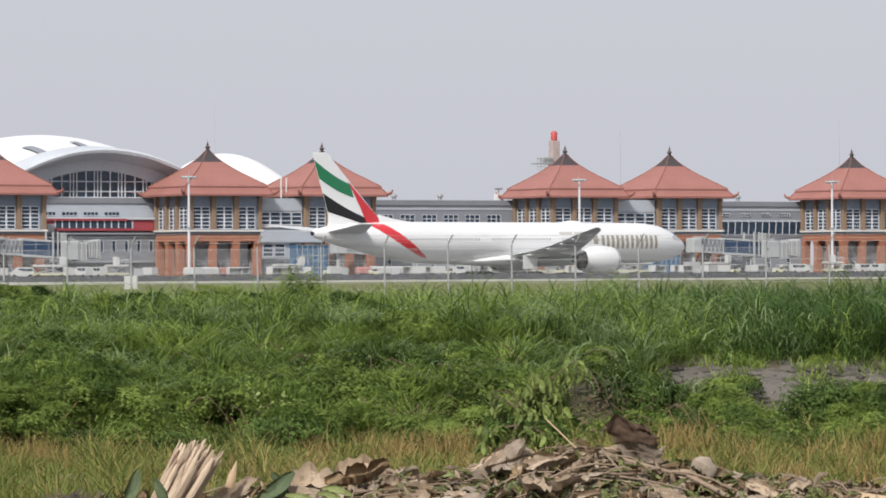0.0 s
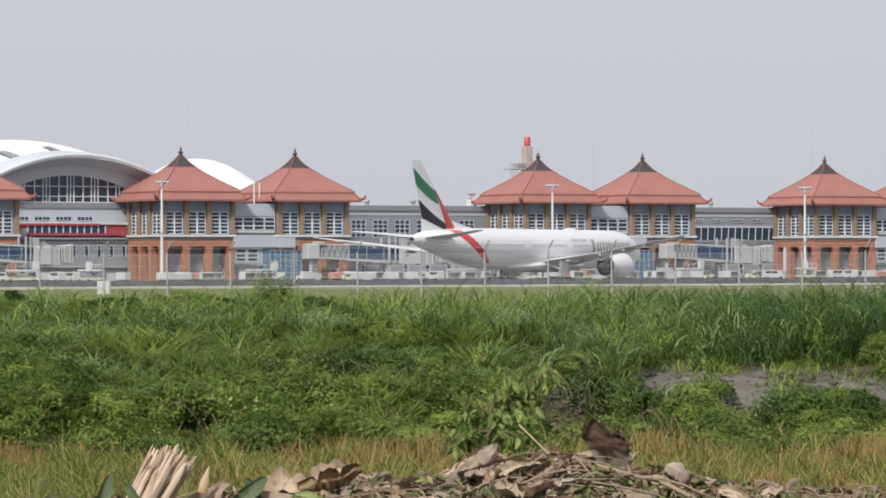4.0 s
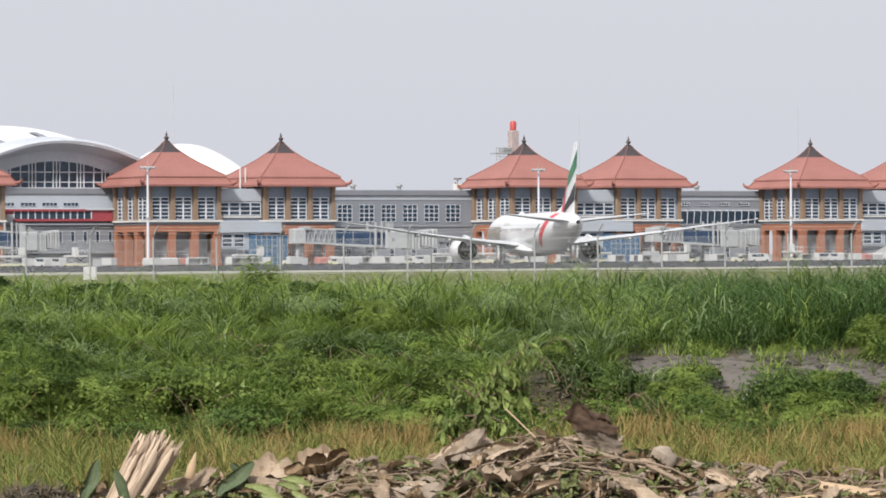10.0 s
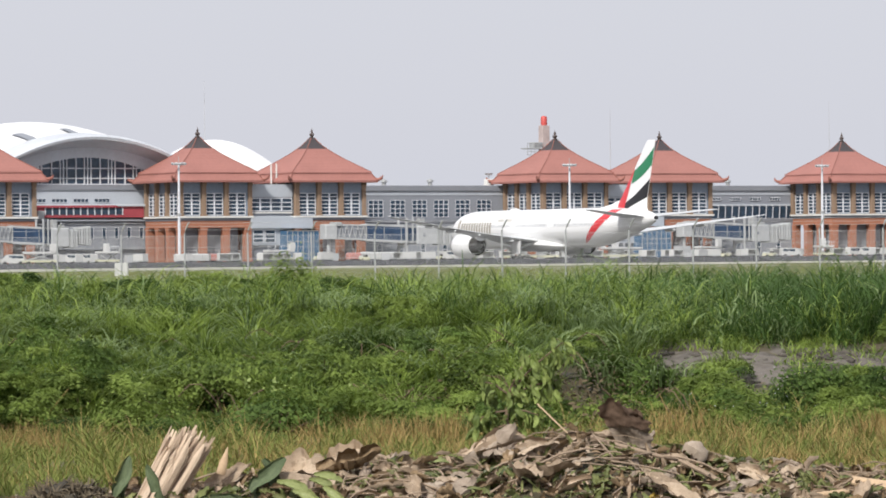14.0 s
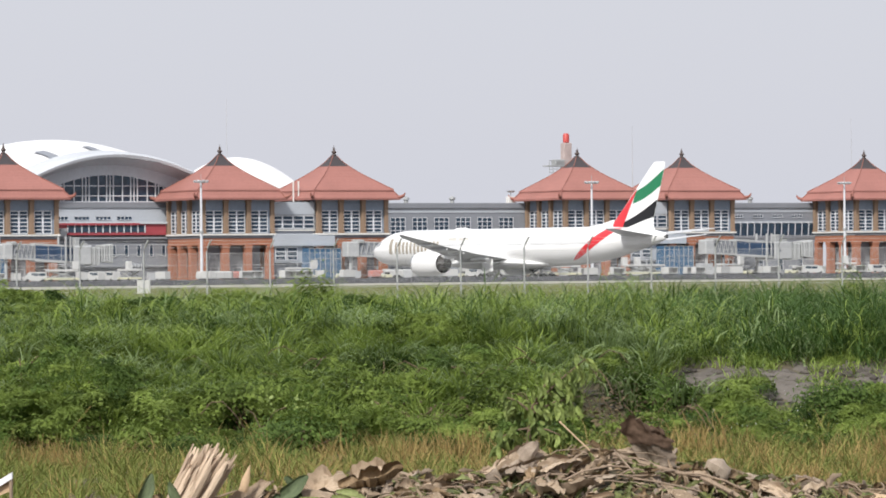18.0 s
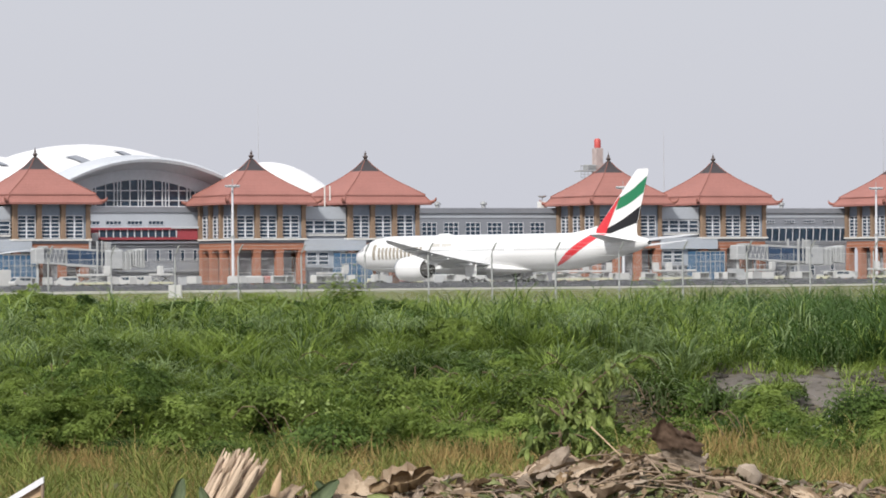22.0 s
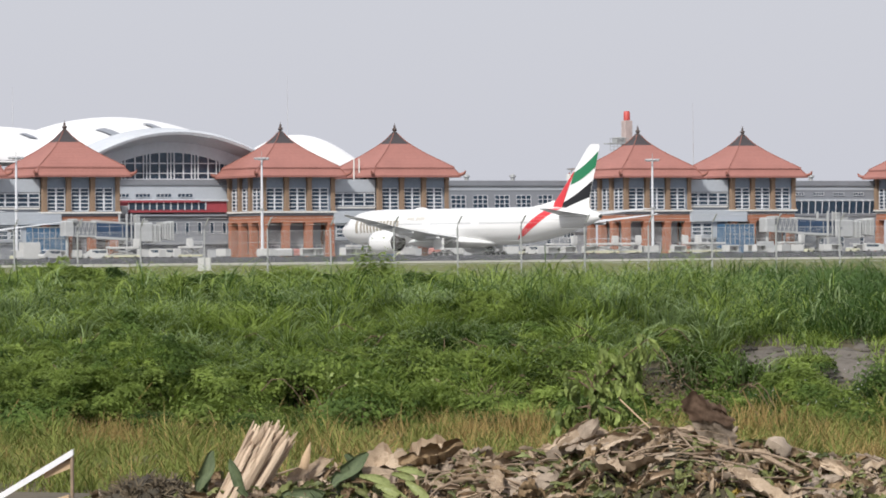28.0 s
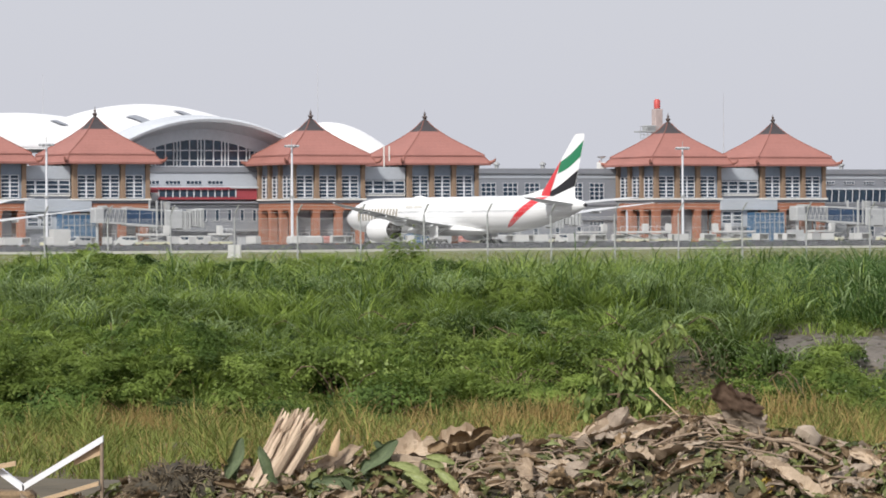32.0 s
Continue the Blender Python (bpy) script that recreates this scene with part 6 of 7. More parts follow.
M_YELLOW_LEAF = material("yellowed_leaf", (0.40, 0.26, 0.04), 0.6, vary=0.25, size=0.08, fine=6, tint=(0.5, 0.38, 0.08), through_light=0.2)
M_PITH = material("split_fibrous_stem", (0.46, 0.32, 0.22), 0.85, vary=0.4, size=0.06, fine=5, tint=(0.74, 0.59, 0.44), stretch=(6, 6, 0.5), bump=0.7, each=0.55)
M_TWIG = material("grey_brown_twig", (0.27, 0.20, 0.14), 0.85, vary=0.3, size=0.08, fine=6)
M_PALE_WOOD = material("pale_cut_wood", (0.52, 0.37, 0.23), 0.75, vary=0.2, size=0.1, fine=7, stretch=(1, 1, 6))
M_WHITE_METAL = material("white_enamelled_metal", (0.80, 0.80, 0.82), 0.35, vary=0.05, size=0.1)
M_DARK_DIRT = material("mossy_dark_root", (0.055, 0.047, 0.034), 0.95, vary=0.4, size=0.06, fine=6, bump=0.8)

M_FLAG = material("grey_tan_leaf_blade", (0.17, 0.13, 0.098), 0.8, vary=0.35, size=0.06, fine=6, tint=(0.32, 0.26, 0.20), through_light=0.1, bump=0.5, stretch=(1, 1, 3), shine=0.15)
M_FIBRE = material("root_fibre", (0.08, 0.062, 0.045), 0.95, vary=0.3, size=0.1, island=0.4, tint=(0.19, 0.15, 0.095))

CREST = [(-3.6, 0.60), (-2.4, 0.64), (-1.9, 0.74), (-1.2, 0.81), (-0.4, 0.90), (0.2, 0.92), (0.5, 1.01), (0.66, 1.05), (0.95, 1.01), (1.3, 0.92), (1.7, 0.86), (2.4, 0.83), (3.4, 0.70)]


def crest(x):
    for (x0, z0), (x1, z1) in zip(CREST, CREST[1:]):
        if x0 <= x <= x1:
            return z0 + (z1 - z0) * smooth(0, 1, (x - x0) / (x1 - x0))
    return 0.6


def heap_z(x, y):
    d = (y - 20.3) / (1.5 if y < 20.3 else 1.4)
    b = noise.noise((x * 4, y * 4, 1)) * 0.05 + noise.noise((x * 11, y * 11, 2)) * 0.025
    return 0.38 + (crest(x) - 0.42 + b) * max(0.0, 1 - d * d) ** 0.7


heap = thing("compost_heap", "heap of dead banana leaves, twigs and cut stems", "leaf heap", at=pose(0, 20.3, 0))
part("heap_core", Shape().sheet(110, 40, lambda a, b: (-3.6 + 7.0 * a, -1.5 + 2.9 * b, heap_z(-3.6 + 7.0 * a, 18.8 + 2.9 * b))), M_HEAP, heap, "dark rotting litter", True)


def leaf_mesh(seed, long, wide, curl, fold, mat, ragged=0.3, crush=1.0):
    """A curled, crumpled and torn leaf, along +x from its stalk, with a little thickness."""
    q = random.Random(seed)
    ph = q.uniform(0, 40)
    N, K = 20, 8
    edge = [[1 + 0.35 * q.uniform(-ragged, ragged * 0.5) - (0.5 if q.random() < ragged * 0.35 else 0) for _ in range(N + 1)] for _ in (0, 1)]

    def fn(a, b):
        i, v = round(a * N), b * 2 - 1
        w = wide * 0.5 * (math.sin(math.pi * min(1, a * 0.93 + 0.05)) ** 0.6) * (edge[int(v > 0)][i] if abs(v) > 0.3 else 1)
        c = curl * a
        x = long * (math.sin(c) / curl if abs(curl) > 0.01 else a)
        z = long * ((1 - math.cos(c)) / curl if abs(curl) > 0.01 else 0)
        roll = fold * v * abs(v)
        y, up = w * v * math.cos(roll), w * abs(v) * math.sin(abs(roll)) * (1 if fold > 0 else -1)
        crump = crush * (0.24 * wide * noise.noise((a * 4 + ph, v * 1.6, ph)) + 0.10 * wide * noise.noise((a * 11, v * 4 + ph, 3)))
        rib = 0.012 * wide * math.sin(a * 60 + abs(v) * 5)
        return (x, y + 0.12 * wide * noise.noise((a * 3, ph, 9)), z + up + crump + rib)
    s = Shape().sheet(N, K, fn)
    back = Shape().sheet(N, K, lambda a, b: Vector(fn(a, b)) - Vector((0, 0, 0.003)))
    s.add(back.v, [tuple(reversed(f)) for f in back.f])
    return s if mat is None else s.mesh("dead_leaf", mat, True)


KINDS = ((M_BANANA, 0.44, 0.20, 0.3, 0.5), (M_BANANA, 0.36, 0.22, -0.5, -0.5), (M_BANANA, 0.40, 0.10, -0.5, 0.9), (M_BROWN_LEAF, 0.30, 0.15, -0.6, 0.6), (M_BROWN_LEAF, 0.28, 0.10, -0.5, 0.9), (M_GREY_LEAF, 0.38, 0.18, 0.3, -0.6),
         (M_GREY_LEAF, 0.30, 0.11, -0.7, 0.8), (M_GREEN_LEAF, 0.30, 0.085, -0.7, 0.5), (M_GREEN_LEAF, 0.22, 0.09, -0.6, 0.5), (M_BROWN_LEAF, 0.22, 0.12, -0.9, 0.7), (M_BANANA, 0.26, 0.09, -0.8, 0.8), (M_OLIVE_LEAF, 0.22, 0.07, -0.9, 0.5))
SHAPES = [leaf_mesh(k, *v[1:], None) for k, v in enumerate(KINDS)]
LEAVES = [s.mesh("dead_leaf", v[0], True) for s, v in zip(SHAPES, KINDS)]
q = random.Random(3)


def leaf_pose(s0, s1, lift):
    """A leaf laid on the near side of the heap, turned at random in the plane of the slope and kept under the crest."""
    while True:
        x = q.uniform(-2.65, 2.8)
        y = 20.40 - 1.5 * q.random()
        s = q.uniform(s0, s1)
        m = pose(x, y - 20.3, heap_z(x, y) + lift * q.random()) @ pose(0, 0, 0, q.uniform(5, 70), q.uniform(-22, 22), 0) @ pose(0, 0, 0, 0, 0, q.uniform(0, 360)) @ pose(0, 0, 0, q.uniform(-25, 25), q.uniform(-5, 25), 0)
        m = m @ Matrix.Diagonal((s, s * q.uniform(0.6, 1.0), s, 1))
        tip = m @ Vector((0.42, 0, 0))
        if tip.z < heap_z(tip.x, min(tip.y + 20.3, 20.3)) + 0.09:
            return x, m


MIX = (0, 1, 2, 2, 5, 10, 10, 3, 3, 4, 4, 4, 6, 6, 7, 7, 7, 7, 8, 8, 8, 8, 9, 9, 9, 9, 10, 11, 11, 11)
layers = {}
for i in range(2300):
    x, m = leaf_pose(0.3, 0.8, 0.09)
    k = q.choice(MIX + (11, 11, 11, 7, 7, 8, 8))
    sh = layers.setdefault(KINDS[k][0].name, (Shape(), KINDS[k][0]))[0]
    sh.add([(m @ Vector(v)) + Vector((0, 0, 0.005)) for v in SHAPES[k].v], SHAPES[k].f)
for name in sorted(layers):
    ob = part("leaf_layer", layers[name][0], layers[name][1], heap, "", True)
    ob["kind"] = "stuff"
for i in range(290):
    x, m = leaf_pose(0.3, 0.85, 0.12)
    k = q.choice(MIX)
    k = (9 if x < -1.5 else 11 if x > 0.5 else k) if k in (0, 1, 5) else 8 if x > 0.5 and k == 6 else k
    part("dead_leaf", LEAVES[k], None, heap).matrix_basis = m

# small litter, too fine to count
x, y = rg.uniform(-2.9, 3.0, 8000), 20.5 - 1.25 * rg.uniform(0, 1, 8000) ** 1.2
z = np.array([heap_z(a, b) for a, b in zip(x, y)]) + rg.uniform(0, 0.02, len(x))
for name, mat, sl in (("brown_litter", M_BROWN_LEAF, slice(0, 4200)), ("green_litter", M_GREEN_LEAF, slice(4200, 6000)), ("tan_litter", M_BANANA, slice(6000, 7100)), ("grey_litter", M_GREY_LEAF, slice(7100, 8000))):
    ob = new(name, leaves_mesh(name, np.stack([x[sl], y[sl] - 20.3, z[sl]], 1), 0.028, mat, len(name), 0.3))
    ob.parent = heap
    ob["kind"] = "stuff"


def special(name, mesh_, x, z, dy, rx, ry, rz, s=1.0, label=""):
    ob = part(name, mesh_, None, heap, label)
    ob.matrix_basis = pose(x, dy - 0.22, z + 0.015, rx, ry, rz) @ Matrix.Diagonal((s, s, s, 1))
    return ob


big = leaf_mesh(40, 0.56, 0.24, 0.25, 0.4, M_BANANA, 0.4, 1.1)
big2 = leaf_mesh(41, 0.50, 0.20, -0.4, -0.6, M_BANANA, 0.25, 0.95)
grey = leaf_mesh(42, 0.46, 0.19, 0.4, -0.7, M_GREY_LEAF, 0.45, 0.95)
lush = leaf_mesh(43, 0.26, 0.085, -0.5, 0.5, M_BRIGHT_LEAF, 0.06, 0.45)
deep = leaf_mesh(44, 0.26, 0.098, -0.35, 0.6, M_BLADE_LEAF, 0.05, 0.4)
special("dry_banana_leaf", big, -0.80, 0.885, -0.15, 42, -4, 4, 0.9, "broad tan dried banana leaf")
curled = leaf_mesh(46, 0.36, 0.17, 0.5, 1.1, M_BROWN_LEAF, 0.35, 1.0)
special("curled_banana_leaf", curled, -0.60, 0.90, -0.22, 52, -6, 6, 0.95, "brown banana leaf curled over itself")
special("dry_banana_leaf", big2, -0.78, 0.87, -0.35, 28, 4, -8, 0.85, "broad tan dried banana leaf")
special("dry_banana_leaf", big, -0.34, 0.86, -0.25, 50, 0, 14, 0.62)
special("dry_banana_leaf", big2, -0.22, 0.80, -0.45, 45, 4, 168, 0.6)
special("dry_banana_leaf", grey, -0.22, 0.74, -0.6, 35, -6, 10, 0.95, "crumpled grey-tan leaf")
special("dry_banana_leaf", grey, 0.14, 0.93, -0.2, 40, -26, 8, 0.7, "folded pale grey leaf")
broad = leaf_mesh(47, 0.40, 0.26, 0.3, -0.4, M_GREY_LEAF, 0.25, 0.7)
tan = leaf_mesh(48, 0.38, 0.20, -0.5, 0.8, M_BANANA, 0.2, 0.8)
special("dry_banana_leaf", broad, -0.08, 0.80, -0.55, 58, 6, 4, 0.85, "broad crumpled grey-pink dead leaf")
special("dry_banana_leaf", broad, 0.30, 0.78, -0.60, 55, 8, 150, 0.7)
special("dry_banana_leaf", tan, -0.18, 0.89, -0.30, 55, 10, 20, 0.6, "pale tan folded leaf")
special("dry_banana_leaf", tan, 0.20, 0.97, -0.22, 50, -24, 10, 0.75)
special("dry_banana_leaf", tan, 0.40, 0.99, -0.25, 60, -10, -10, 0.5)
special("dry_banana_leaf", tan, -0.30, 0.76, -0.66, 50, 5, 12, 0.8)
special("dry_banana_leaf", big2, 0.62, 1.02, -0.3, 30, 5, 190, 0.45)
special("dry_banana_leaf", grey, 1.0, 0.86, -0.7, 48, 2, 12, 0.35)
special("dry_banana_leaf", grey, 1.42, 0.82, -0.5, 50, 4, 4, 0.4)
for x, z, dy, rx, ry, rz, k in ((-0.78, 0.85, -0.62, 40, 10, 6, 0.85), (-0.70, 0.81, -0.70, 35, 22, -12, 0.9), (-0.62, 0.86, -0.60, 50, 12, 20, 0.7), (-0.66, 0.77, -0.80, 30, 30, 8, 0.8),
                                (-0.55, 0.83, -0.72, 45, 35, -20, 0.75), (-0.60, 0.88, -0.52, 55, 4, 4, 0.6), (-0.74, 0.76, -0.82, 35, 40, 14, 0.7)):
    special("fresh_leaf", lush, x, z, dy, rx, ry, rz, k, "limp bright green leaf")
special("fresh_leaf", lush, -0.05, 0.92, -0.22, 40, -10, 30, 0.6)
special("fresh_leaf", lush, 1.0, 0.80, -0.95, 60, 50, 20, 0.55)
special("fresh_leaf", lush, 1.3, 0.70, -0.95, 60, 20, 40, 0.5)
special("green_leaf_blade", deep, -1.60, 0.77, -0.35, 80, -66, 20, 0.85, "upright dull green leaf blade")
special("green_leaf_blade", deep, -1.56, 0.76, -0.30, 70, -84, -10, 0.75)
special("green_leaf_blade", deep, -1.33, 0.76, -0.62, 60, -120, 0, 0.8)
special("green_leaf_blade", deep, -0.92, 0.80, -0.45, 70, -42, 10, 0.95, "drooping dark green leaf blade")
special("green_leaf_blade", deep, -0.86, 0.95, -0.40, 60, 62, 0, 0.9)
special("green_leaf_blade", deep, -1.18, 0.74, -0.60, 65, -10, 0, 0.9)
special("green_leaf_blade", deep, -1.02, 0.78, -0.60, 60, 48, 0, 0.8)
special("green_leaf_blade", deep, -0.92, 0.80, -0.40, 70, 30, -10, 0.9)
special("green_leaf_blade", deep, -1.12, 0.74, -0.55, 60, 10, 30, 0.9)
special("green_leaf_blade", deep, 0.45, 0.92, -0.4, 60, 20, 200, 0.7)
yel = leaf_mesh(45, 0.12, 0.08, 0.8, 0.4, M_YELLOW_LEAF)
for x, z, dy in ((0.40, 0.75, -0.8), (0.47, 0.70, -0.85), (1.05, 0.78, -0.75), (0.95, 0.72, -0.8)):
    special("yellow_leaf", yel, x, z, dy, 70, 40, 30 * x * 10, 1.0)

# split stem standing in the heap
sp = [Shape().loft([[(w * math.cos(a * 1.257) * k, w * 0.35 * math.sin(a * 1.257) * k, zz) for a in range(5)] for zz, k in ((-0.02, 0.8), (0.15, 1.0), (0.36, 0.9), (0.44, t))]).mesh("splinter", M_PITH) for w, t in ((0.009, 0.4), (0.005, 0.3), (0.014, 0.35), (0.020, 0.3), (0.004, 0.2))]
stump = part("split_stem", Shape().loft([[(r * math.cos(a * 0.698), r * 0.7 * math.sin(a * 0.698), zz) for a in range(9)] for zz, r in ((-0.05, 0.075), (0.1, 0.095), (0.3, 0.095), (0.38, 0.075))]), M_PITH, heap, "split pale fibrous banana stem")
stump.matrix_basis = pose(-1.425, -0.55, 0.71, 4, 29, 0)
for i in range(240):
    a, r = q.uniform(0, 6.28), q.uniform(0.02, 0.095)
    part("splinter", sp[i % 5], None, stump).matrix_basis = pose(r * math.cos(a), r * 0.8 * math.sin(a), q.uniform(-0.02, 0.06), q.uniform(-5, 5), 28 * r * math.cos(a) + q.uniform(-4.0, 4.0), q.uniform(-50, 50)) @ Matrix.Diagonal((1, 1, q.uniform(0.62, 1.02) - 1.2 * max(0.0, -r * math.cos(a)), 1))
part("stem_sheath", Shape().loft([[(r * math.cos(a * 0.9), r * 0.5 * math.sin(a * 0.9) + o, zz) for a in range(7)] for zz, r, o in ((0, 0.045, 0), (0.06, 0.04, 0), (0.11, 0.018, 0.01), (0.14, 0.004, 0.02))]), M_PALE_WOOD, heap, "pale curled sheath", True).matrix_basis = pose(-1.085, -0.35, 0.88, 0, 16, 0) @ Matrix.Diagonal((0.55, 0.6, 1.0, 1))
husk = Shape().lathe([(-0.06, 0.01), (-0.05, 0.045), (-0.02, 0.066), (0.02, 0.07), (0.045, 0.05), (0.06, 0.012)], 16, "z", caps=True)
husk.v = [tuple(Vector(v) * (1 + 0.35 * noise.noise((v[0] * 22, v[1] * 22, v[2] * 22)) + 0.2 * noise.noise((v[0] * 60, v[1] * 60, v[2] * 60)))) for v in husk.v]
part("pale_husk", husk, M_GREY_LEAF, heap, "pale grey crumpled husk", True).matrix_basis = pose(1.32, -0.25, 0.955, 10, 30, 20)
clod = part("root_clod", Shape().lathe([(-0.05, 0.12), (-0.02, 0.14), (0.0, 0.15), (0.03, 0.148), (0.055, 0.14), (0.08, 0.13), (0.105, 0.105), (0.13, 0.07), (0.15, 0.01)], 28, "z", caps=True), M_DARK_DIRT, heap, "dark mossy clod of roots", True)
clod.matrix_basis = pose(-1.84, -0.5, 0.68) @ Matrix.Diagonal((1.6, 0.9, 1.0, 1))
clod.data = clod.data.copy()
for v in clod.data.vertices:
    v.co *= 1 + 0.45 * noise.noise(v.co * 16) + 0.3 * noise.noise(v.co * 40)
fibre = Shape()
for i in range(700):
    a, e, L = q.uniform(0, 6.28), math.asin(q.random()), q.uniform(0.03, 0.10)
    p = Vector((0.225 * math.cos(a) * math.cos(e), 0.125 * math.sin(a) * math.cos(e), 0.135 * math.sin(e)))
    d = (p * 5 + Vector((q.uniform(-1, 1), q.uniform(-1, 1), q.uniform(-1.2, 0.8)))).normalized() * L
    fibre.tube([p, p + d * 0.6, p + d + Vector((0, 0, -0.015))], [0.006, 0.004, 0.001], 3)
ob = part("root_fibre", fibre, M_FIBRE, heap, "shaggy brown root fibres")
ob.matrix_basis = pose(-1.84, -0.5, 0.70)
ob["kind"] = "stuff"


def stick(name, p0, p1, r, mat, bend=0.02, label=""):
    a, b = Vector(p0), Vector(p1)
    m = (a + b) / 2 + Vector((0, 0, bend))
    return part(name, Shape().tube([a, a.lerp(m, 0.6), m.lerp(b, 0.4), b], [r, r * 0.95, r * 0.85, r * 0.6], 7), mat, heap, label, True)


stick("stick", (0.52, -0.25, 1.215), (0.71, -0.3, 1.03), 0.0045, M_PALE_WOOD, 0, "thin pale stick")
stick("cut_wood", (0.55, -0.6, 0.925), (0.80, -0.65, 0.835), 0.019, M_PALE_WOOD, 0, "pale freshly cut wood")
stick("branch", (0.75, -0.3, 1.06), (1.25, -0.5, 0.93), 0.013, M_TWIG, -0.01, "grey-brown branch")
stick("branch", (1.22, -0.5, 0.94), (1.70, -0.8, 0.66), 0.013, M_TWIG, 0.02)
stick("branch", (-0.80, -0.6, 0.72), (-0.38, -0.7, 0.71), 0.016, M_TWIG, 0.02)
stick("branch", (0.38, -0.7, 0.68), (0.66, -0.6, 0.86), 0.011, M_TWIG, 0.02)
stick("log", (2.08, -0.5, 0.82), (2.75, -0.6, 0.73), 0.034, M_PALE_WOOD, 0.0, "pale barked cut log")
stick("log", (1.55, -0.75, 0.72), (2.05, -0.7, 0.79), 0.02, M_PALE_WOOD, 0.0)
for i in range(180):
    x, y = q.uniform(-1.3, 2.7), 20.35 - 1.0 * q.random() ** 1.3
    a, L = q.uniform(0, 6.28), q.uniform(0.12, 0.42)
    z = heap_z(x, y) + 0.05
    x2, y2 = x + L * math.cos(a), y + 0.5 * L * math.sin(a)
    stick("twig", (x, y - 20.3, z), (x2, y2 - 20.3, heap_z(x2, y2) + q.uniform(0.03, 0.09)), q.uniform(0.002, 0.006), M_TWIG, q.uniform(-0.01, 0.05))

# the loose dark leaf that flutters on the heap
flag = thing("loose_dead_leaf", "torn grey-brown dead leaf with a dark folded top", "leaf")


def flag_sheet(a, b):
    """The upright leaf: narrow at its foot, broad and rippled above, with a torn upper edge."""
    w = 0.18 + 0.06 * smooth(0, 0.6, b) - 0.03 * smooth(0.7, 1, b)
    ragged = 0.03 * noise.noise((b * 7, 5.0 if a > 0.5 else 2.0, 1)) * abs(2 * a - 1)
    x = (a - 0.5) * w + ragged - 0.11 * b + 0.06
    torn = smooth(0.5, 1.0, b) * (0.06 * noise.noise((a * 3.5, 1.7, 4.2)) + 0.025 * noise.noise((a * 11, 3, 1)) - 0.04 * (2 * abs(a - 0.5)) ** 3)
    crumple = 0.025 * noise.noise((a * 3, b * 3, 2.0)) + 0.010 * noise.noise((a * 8, b * 8, 6.0))
    return (x, 0.018 * math.sin(a * 7 + b * 2) - 0.03 * b + 0.03 * a * a - 0.02 * b * b + crumple, 0.225 * b + 0.02 * b * (0.5 - a) + torn)


for nm, b0, b1, lift, mt, lb in (("blade", 0.0, 0.62, 0.0, M_FLAG, "grey-tan leaf blade"), ("folded_top", 0.46, 1.0, -0.012, M_DARK_LEAF, "dark brown torn top")):
    def fn(a, b):
        edge = (0.09 * noise.noise((a * 4, 2.0, 7.5)) + 0.06 * noise.noise((a * 13, 2.0, 7.5))) * (1 - b) if lift else 0.0
        return Vector(flag_sheet(a, b0 + edge + (b1 - b0 - edge) * b)) + Vector((0, lift, 0))
    sh = Shape().sheet(30, 14, fn)
    bk = Shape().sheet(30, 14, lambda a, b: fn(a, b) + Vector((0, 0.003, 0)))
    sh.add(bk.v, [tuple(reversed(f)) for f in bk.f])
    part(nm, sh, mt, flag, lb, True)

# broken white frame with wooden slats
fr = thing("broken_frame", "broken white metal frame with wooden slats beside the heap", "scrap frame", at=pose(0, 20, 0))
part("metal_bar", Shape().loft([[(-2.66 + 0.41 * k, y, 0.725 + 0.245 * k + z) for y, z in ((-0.025, -0.017), (0.025, -0.017), (0.025, 0.017), (-0.025, 0.017))] for k in (0, 1)]), M_WHITE_METAL, fr, "bright white metal bar")
part("metal_bar", Shape().loft([[(-2.85 + 0.2 * k, y, 0.865 - 0.15 * k + z) for y, z in ((-0.025, -0.02), (0.025, -0.02), (0.025, 0.02), (-0.025, 0.02))] for k in (0, 1)]), M_WHITE_METAL, fr, "bright white metal bar")
part("rail", Shape().loft([[(-2.6 + 0.34 * k, y, 0.742 + 0.205 * k + z) for y, z in ((0.03, 0.01), (0.06, 0.01), (0.06, 0.035), (0.03, 0.035))] for k in (0, 1)]), M_GREY_TRIM, fr)
part("upright", Shape().slab(-2.265, -2.25, -0.02, 0.02, 0.45, 0.955, 0.003), M_TWIG, fr, "dark wooden upright")
part("slat", Shape().loft([[(-2.58 + 0.31 * k, y, 0.655 + 0.09 * k + z) for y, z in ((-0.05, -0.01), (-0.02, -0.01), (-0.02, 0.012), (-0.05, 0.012))] for k in (0, 1)]), M_PALE_WOOD, fr, "pale wooden slat")
part("slat", Shape().loft([[(-2.40 + 0.14 * k, y, 0.855 + 0.055 * k + z) for y, z in ((0.0, -0.02), (0.02, -0.02), (0.02, 0.02 + 0.02 * k), (0.0, 0.02))] for k in (0, 1)]), M_PALE_WOOD, fr)
part("slat", Shape().loft([[(-2.95 + 0.26 * k, y, 0.80 + 0.05 * k + z) for y, z in ((-0.06, -0.012), (-0.03, -0.012), (-0.03, 0.012), (-0.06, 0.012))] for k in (0, 1)]), M_PALE_WOOD, fr)
part("foot_block", Shape().slab(-2.95, -2.6, -0.1, 0.1, 0.35, 0.71, 0.02), M_BROWN_LEAF, fr, "rusty brown block")

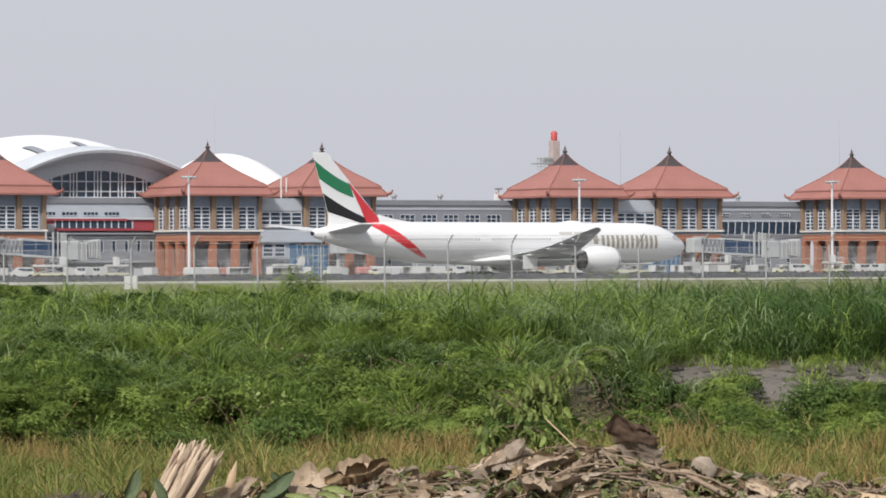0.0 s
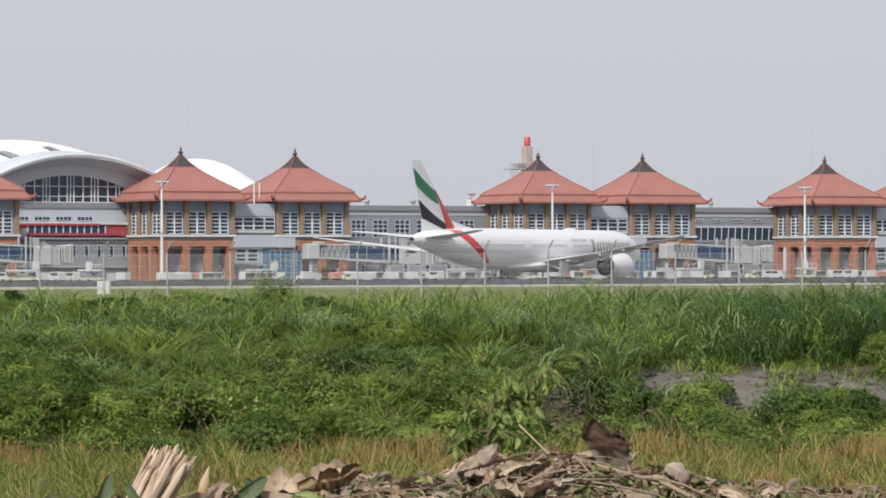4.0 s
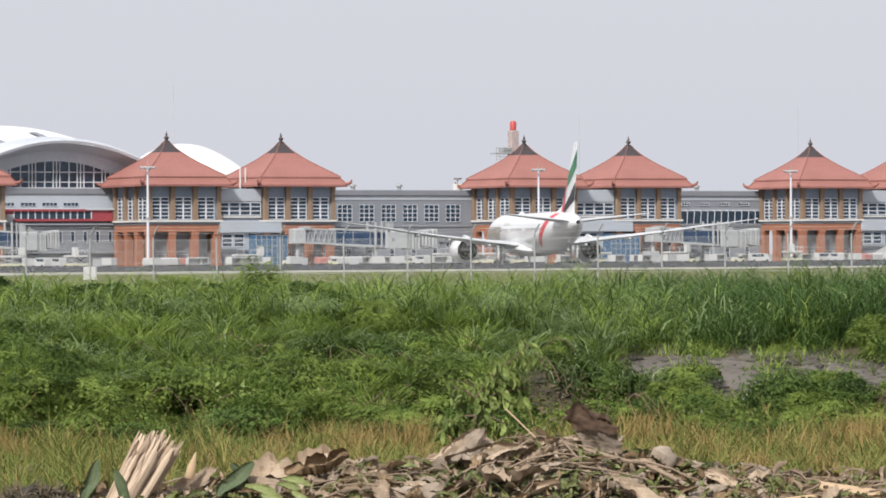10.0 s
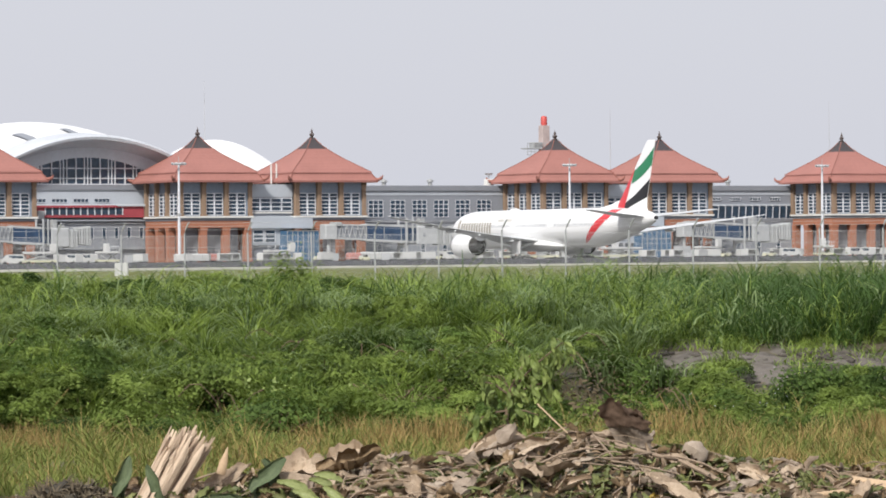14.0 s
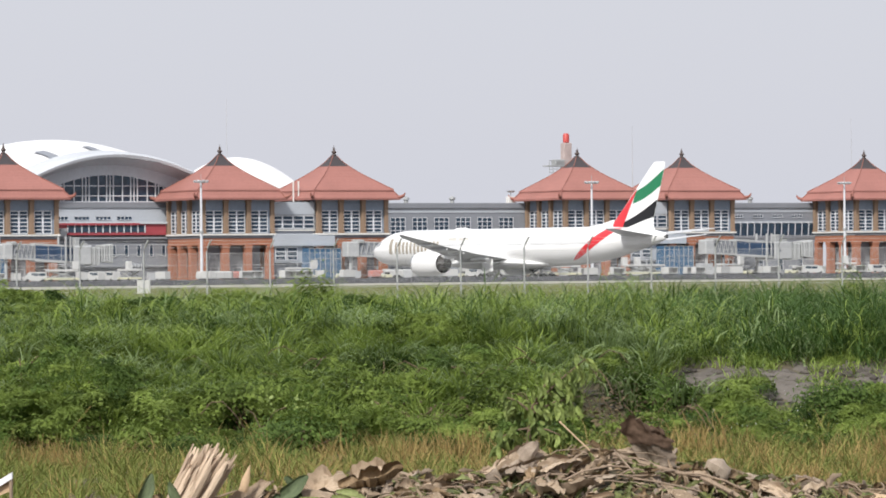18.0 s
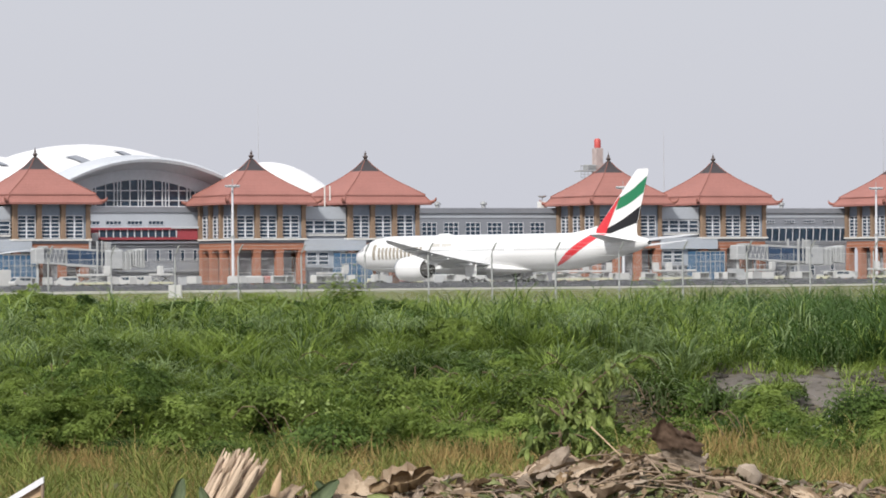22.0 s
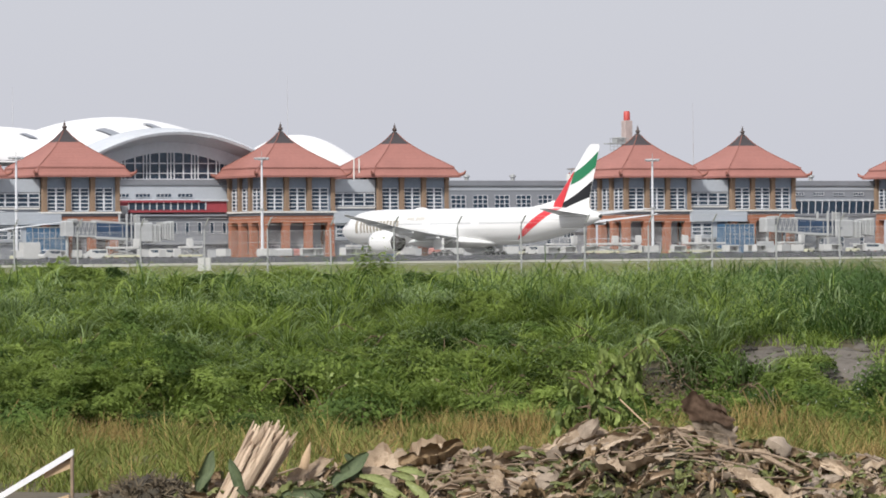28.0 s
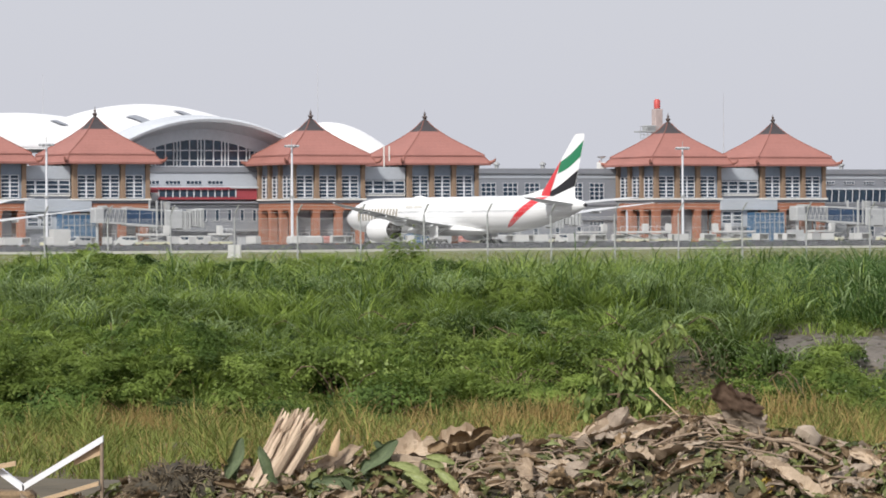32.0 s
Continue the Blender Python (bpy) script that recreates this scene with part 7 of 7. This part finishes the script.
# ---- sapling behind the heap ----
SAP = Vector((0.50, 26.0, ground_z(0.50, 26.0)))
sap = thing("sapling", "thin young sapling with broad green leaves in the wind", "sapling", at=Matrix.Translation(SAP))
part("trunk", Shape().tube([(0, 0, -0.1), (-0.02, 0, 0.3), (-0.03, 0, 0.5), (-0.01, 0, 0.68)], [0.022, 0.019, 0.014, 0.007], 7), M_STEM, sap, "thin reddish-brown stem", True)
M_SAP = material("sapling_leaf", (0.07, 0.12, 0.025), 0.5, vary=0.25, size=0.2, fine=5, tint=(0.38, 0.46, 0.14), through_light=0.35, each=0.5, shine=0.25)
sl = [leaf_mesh(60 + k, 0.105, 0.046, -c, 0.3, M_SAP, 0.03) for k, c in enumerate((0.9, 0.5, 1.3))]
BRANCHES = []
for k, (z, az, el, L, n) in enumerate(((0.66, 0, 40, 0.50, 40), (0.64, 15, 18, 0.36, 28), (0.66, 350, 58, 0.30, 18), (0.66, 165, 28, 0.20, 18), (0.55, 185, -12, 0.22, 22), (0.46, 195, -28, 0.20, 16), (0.55, 350, -18, 0.24, 20), (0.60, 75, 40, 0.20, 18), (0.44, 10, -30, 0.16, 12))):
    d = Vector((math.cos(radians(az)) * math.cos(radians(el)), 0.35 * math.sin(radians(az)) - 0.15, math.sin(radians(el))))
    b = part("branch", Shape().tube([(0, 0, 0), d * L * 0.5 + Vector((0, 0, 0.02)), d * L], [0.008, 0.006, 0.003], 5), M_STEM, sap, "")
    b.matrix_basis = pose(-0.02, 0, z)
    for j in range(n):
        f = 0.15 + 0.85 * (j / n) ** 0.75
        s = q.uniform(0.7, 1.15)
        lf = part("leaf", sl[j % 3], None, b)
        lf.matrix_basis = Matrix.Translation(d * L * f + Vector((q.uniform(-0.06, 0.06), q.uniform(-0.08, 0.08), q.uniform(-0.07, 0.06)))) @ pose(0, 0, 0, 0, 0, (180 if d.x < 0 else 0) + q.uniform(-80, 80)) @ pose(0, 0, 0, 0, q.uniform(25, 85), 0) @ pose(0, 0, 0, q.uniform(-70, 70), 0, 0) @ Matrix.Diagonal((s, s, s, 1))
    BRANCHES.append((b, z))


# ---- what moves ----
def motions():
    walk(plane, [(t, pose(x, y, APRON_Z, 0, 0, yaw)) for t, x, y, yaw in PLANE])
    for k, (b, z) in enumerate(BRANCHES):
        w = random.Random(k)
        rows = []
        for i in range(41):
            gust = 0.6 + 0.4 * math.sin(i * 0.5 + k)
            rows.append((i * 0.8, pose(-0.02, 0, z, 6 * gust * w.uniform(-1, 1), 9 * gust * w.uniform(-1, 1) - 2, 10 * gust * w.uniform(-1, 1))))
        walk(b, rows)
    w = random.Random(77)
    rows = []
    for i in range(41):
        lift = w.uniform(-7, 7)
        rows.append((i * 0.8, pose(0.955, 19.98, 1.0, lift, 5 + w.uniform(-4, 4), w.uniform(-9, 9)) ))
    walk(flag, rows)


motions()
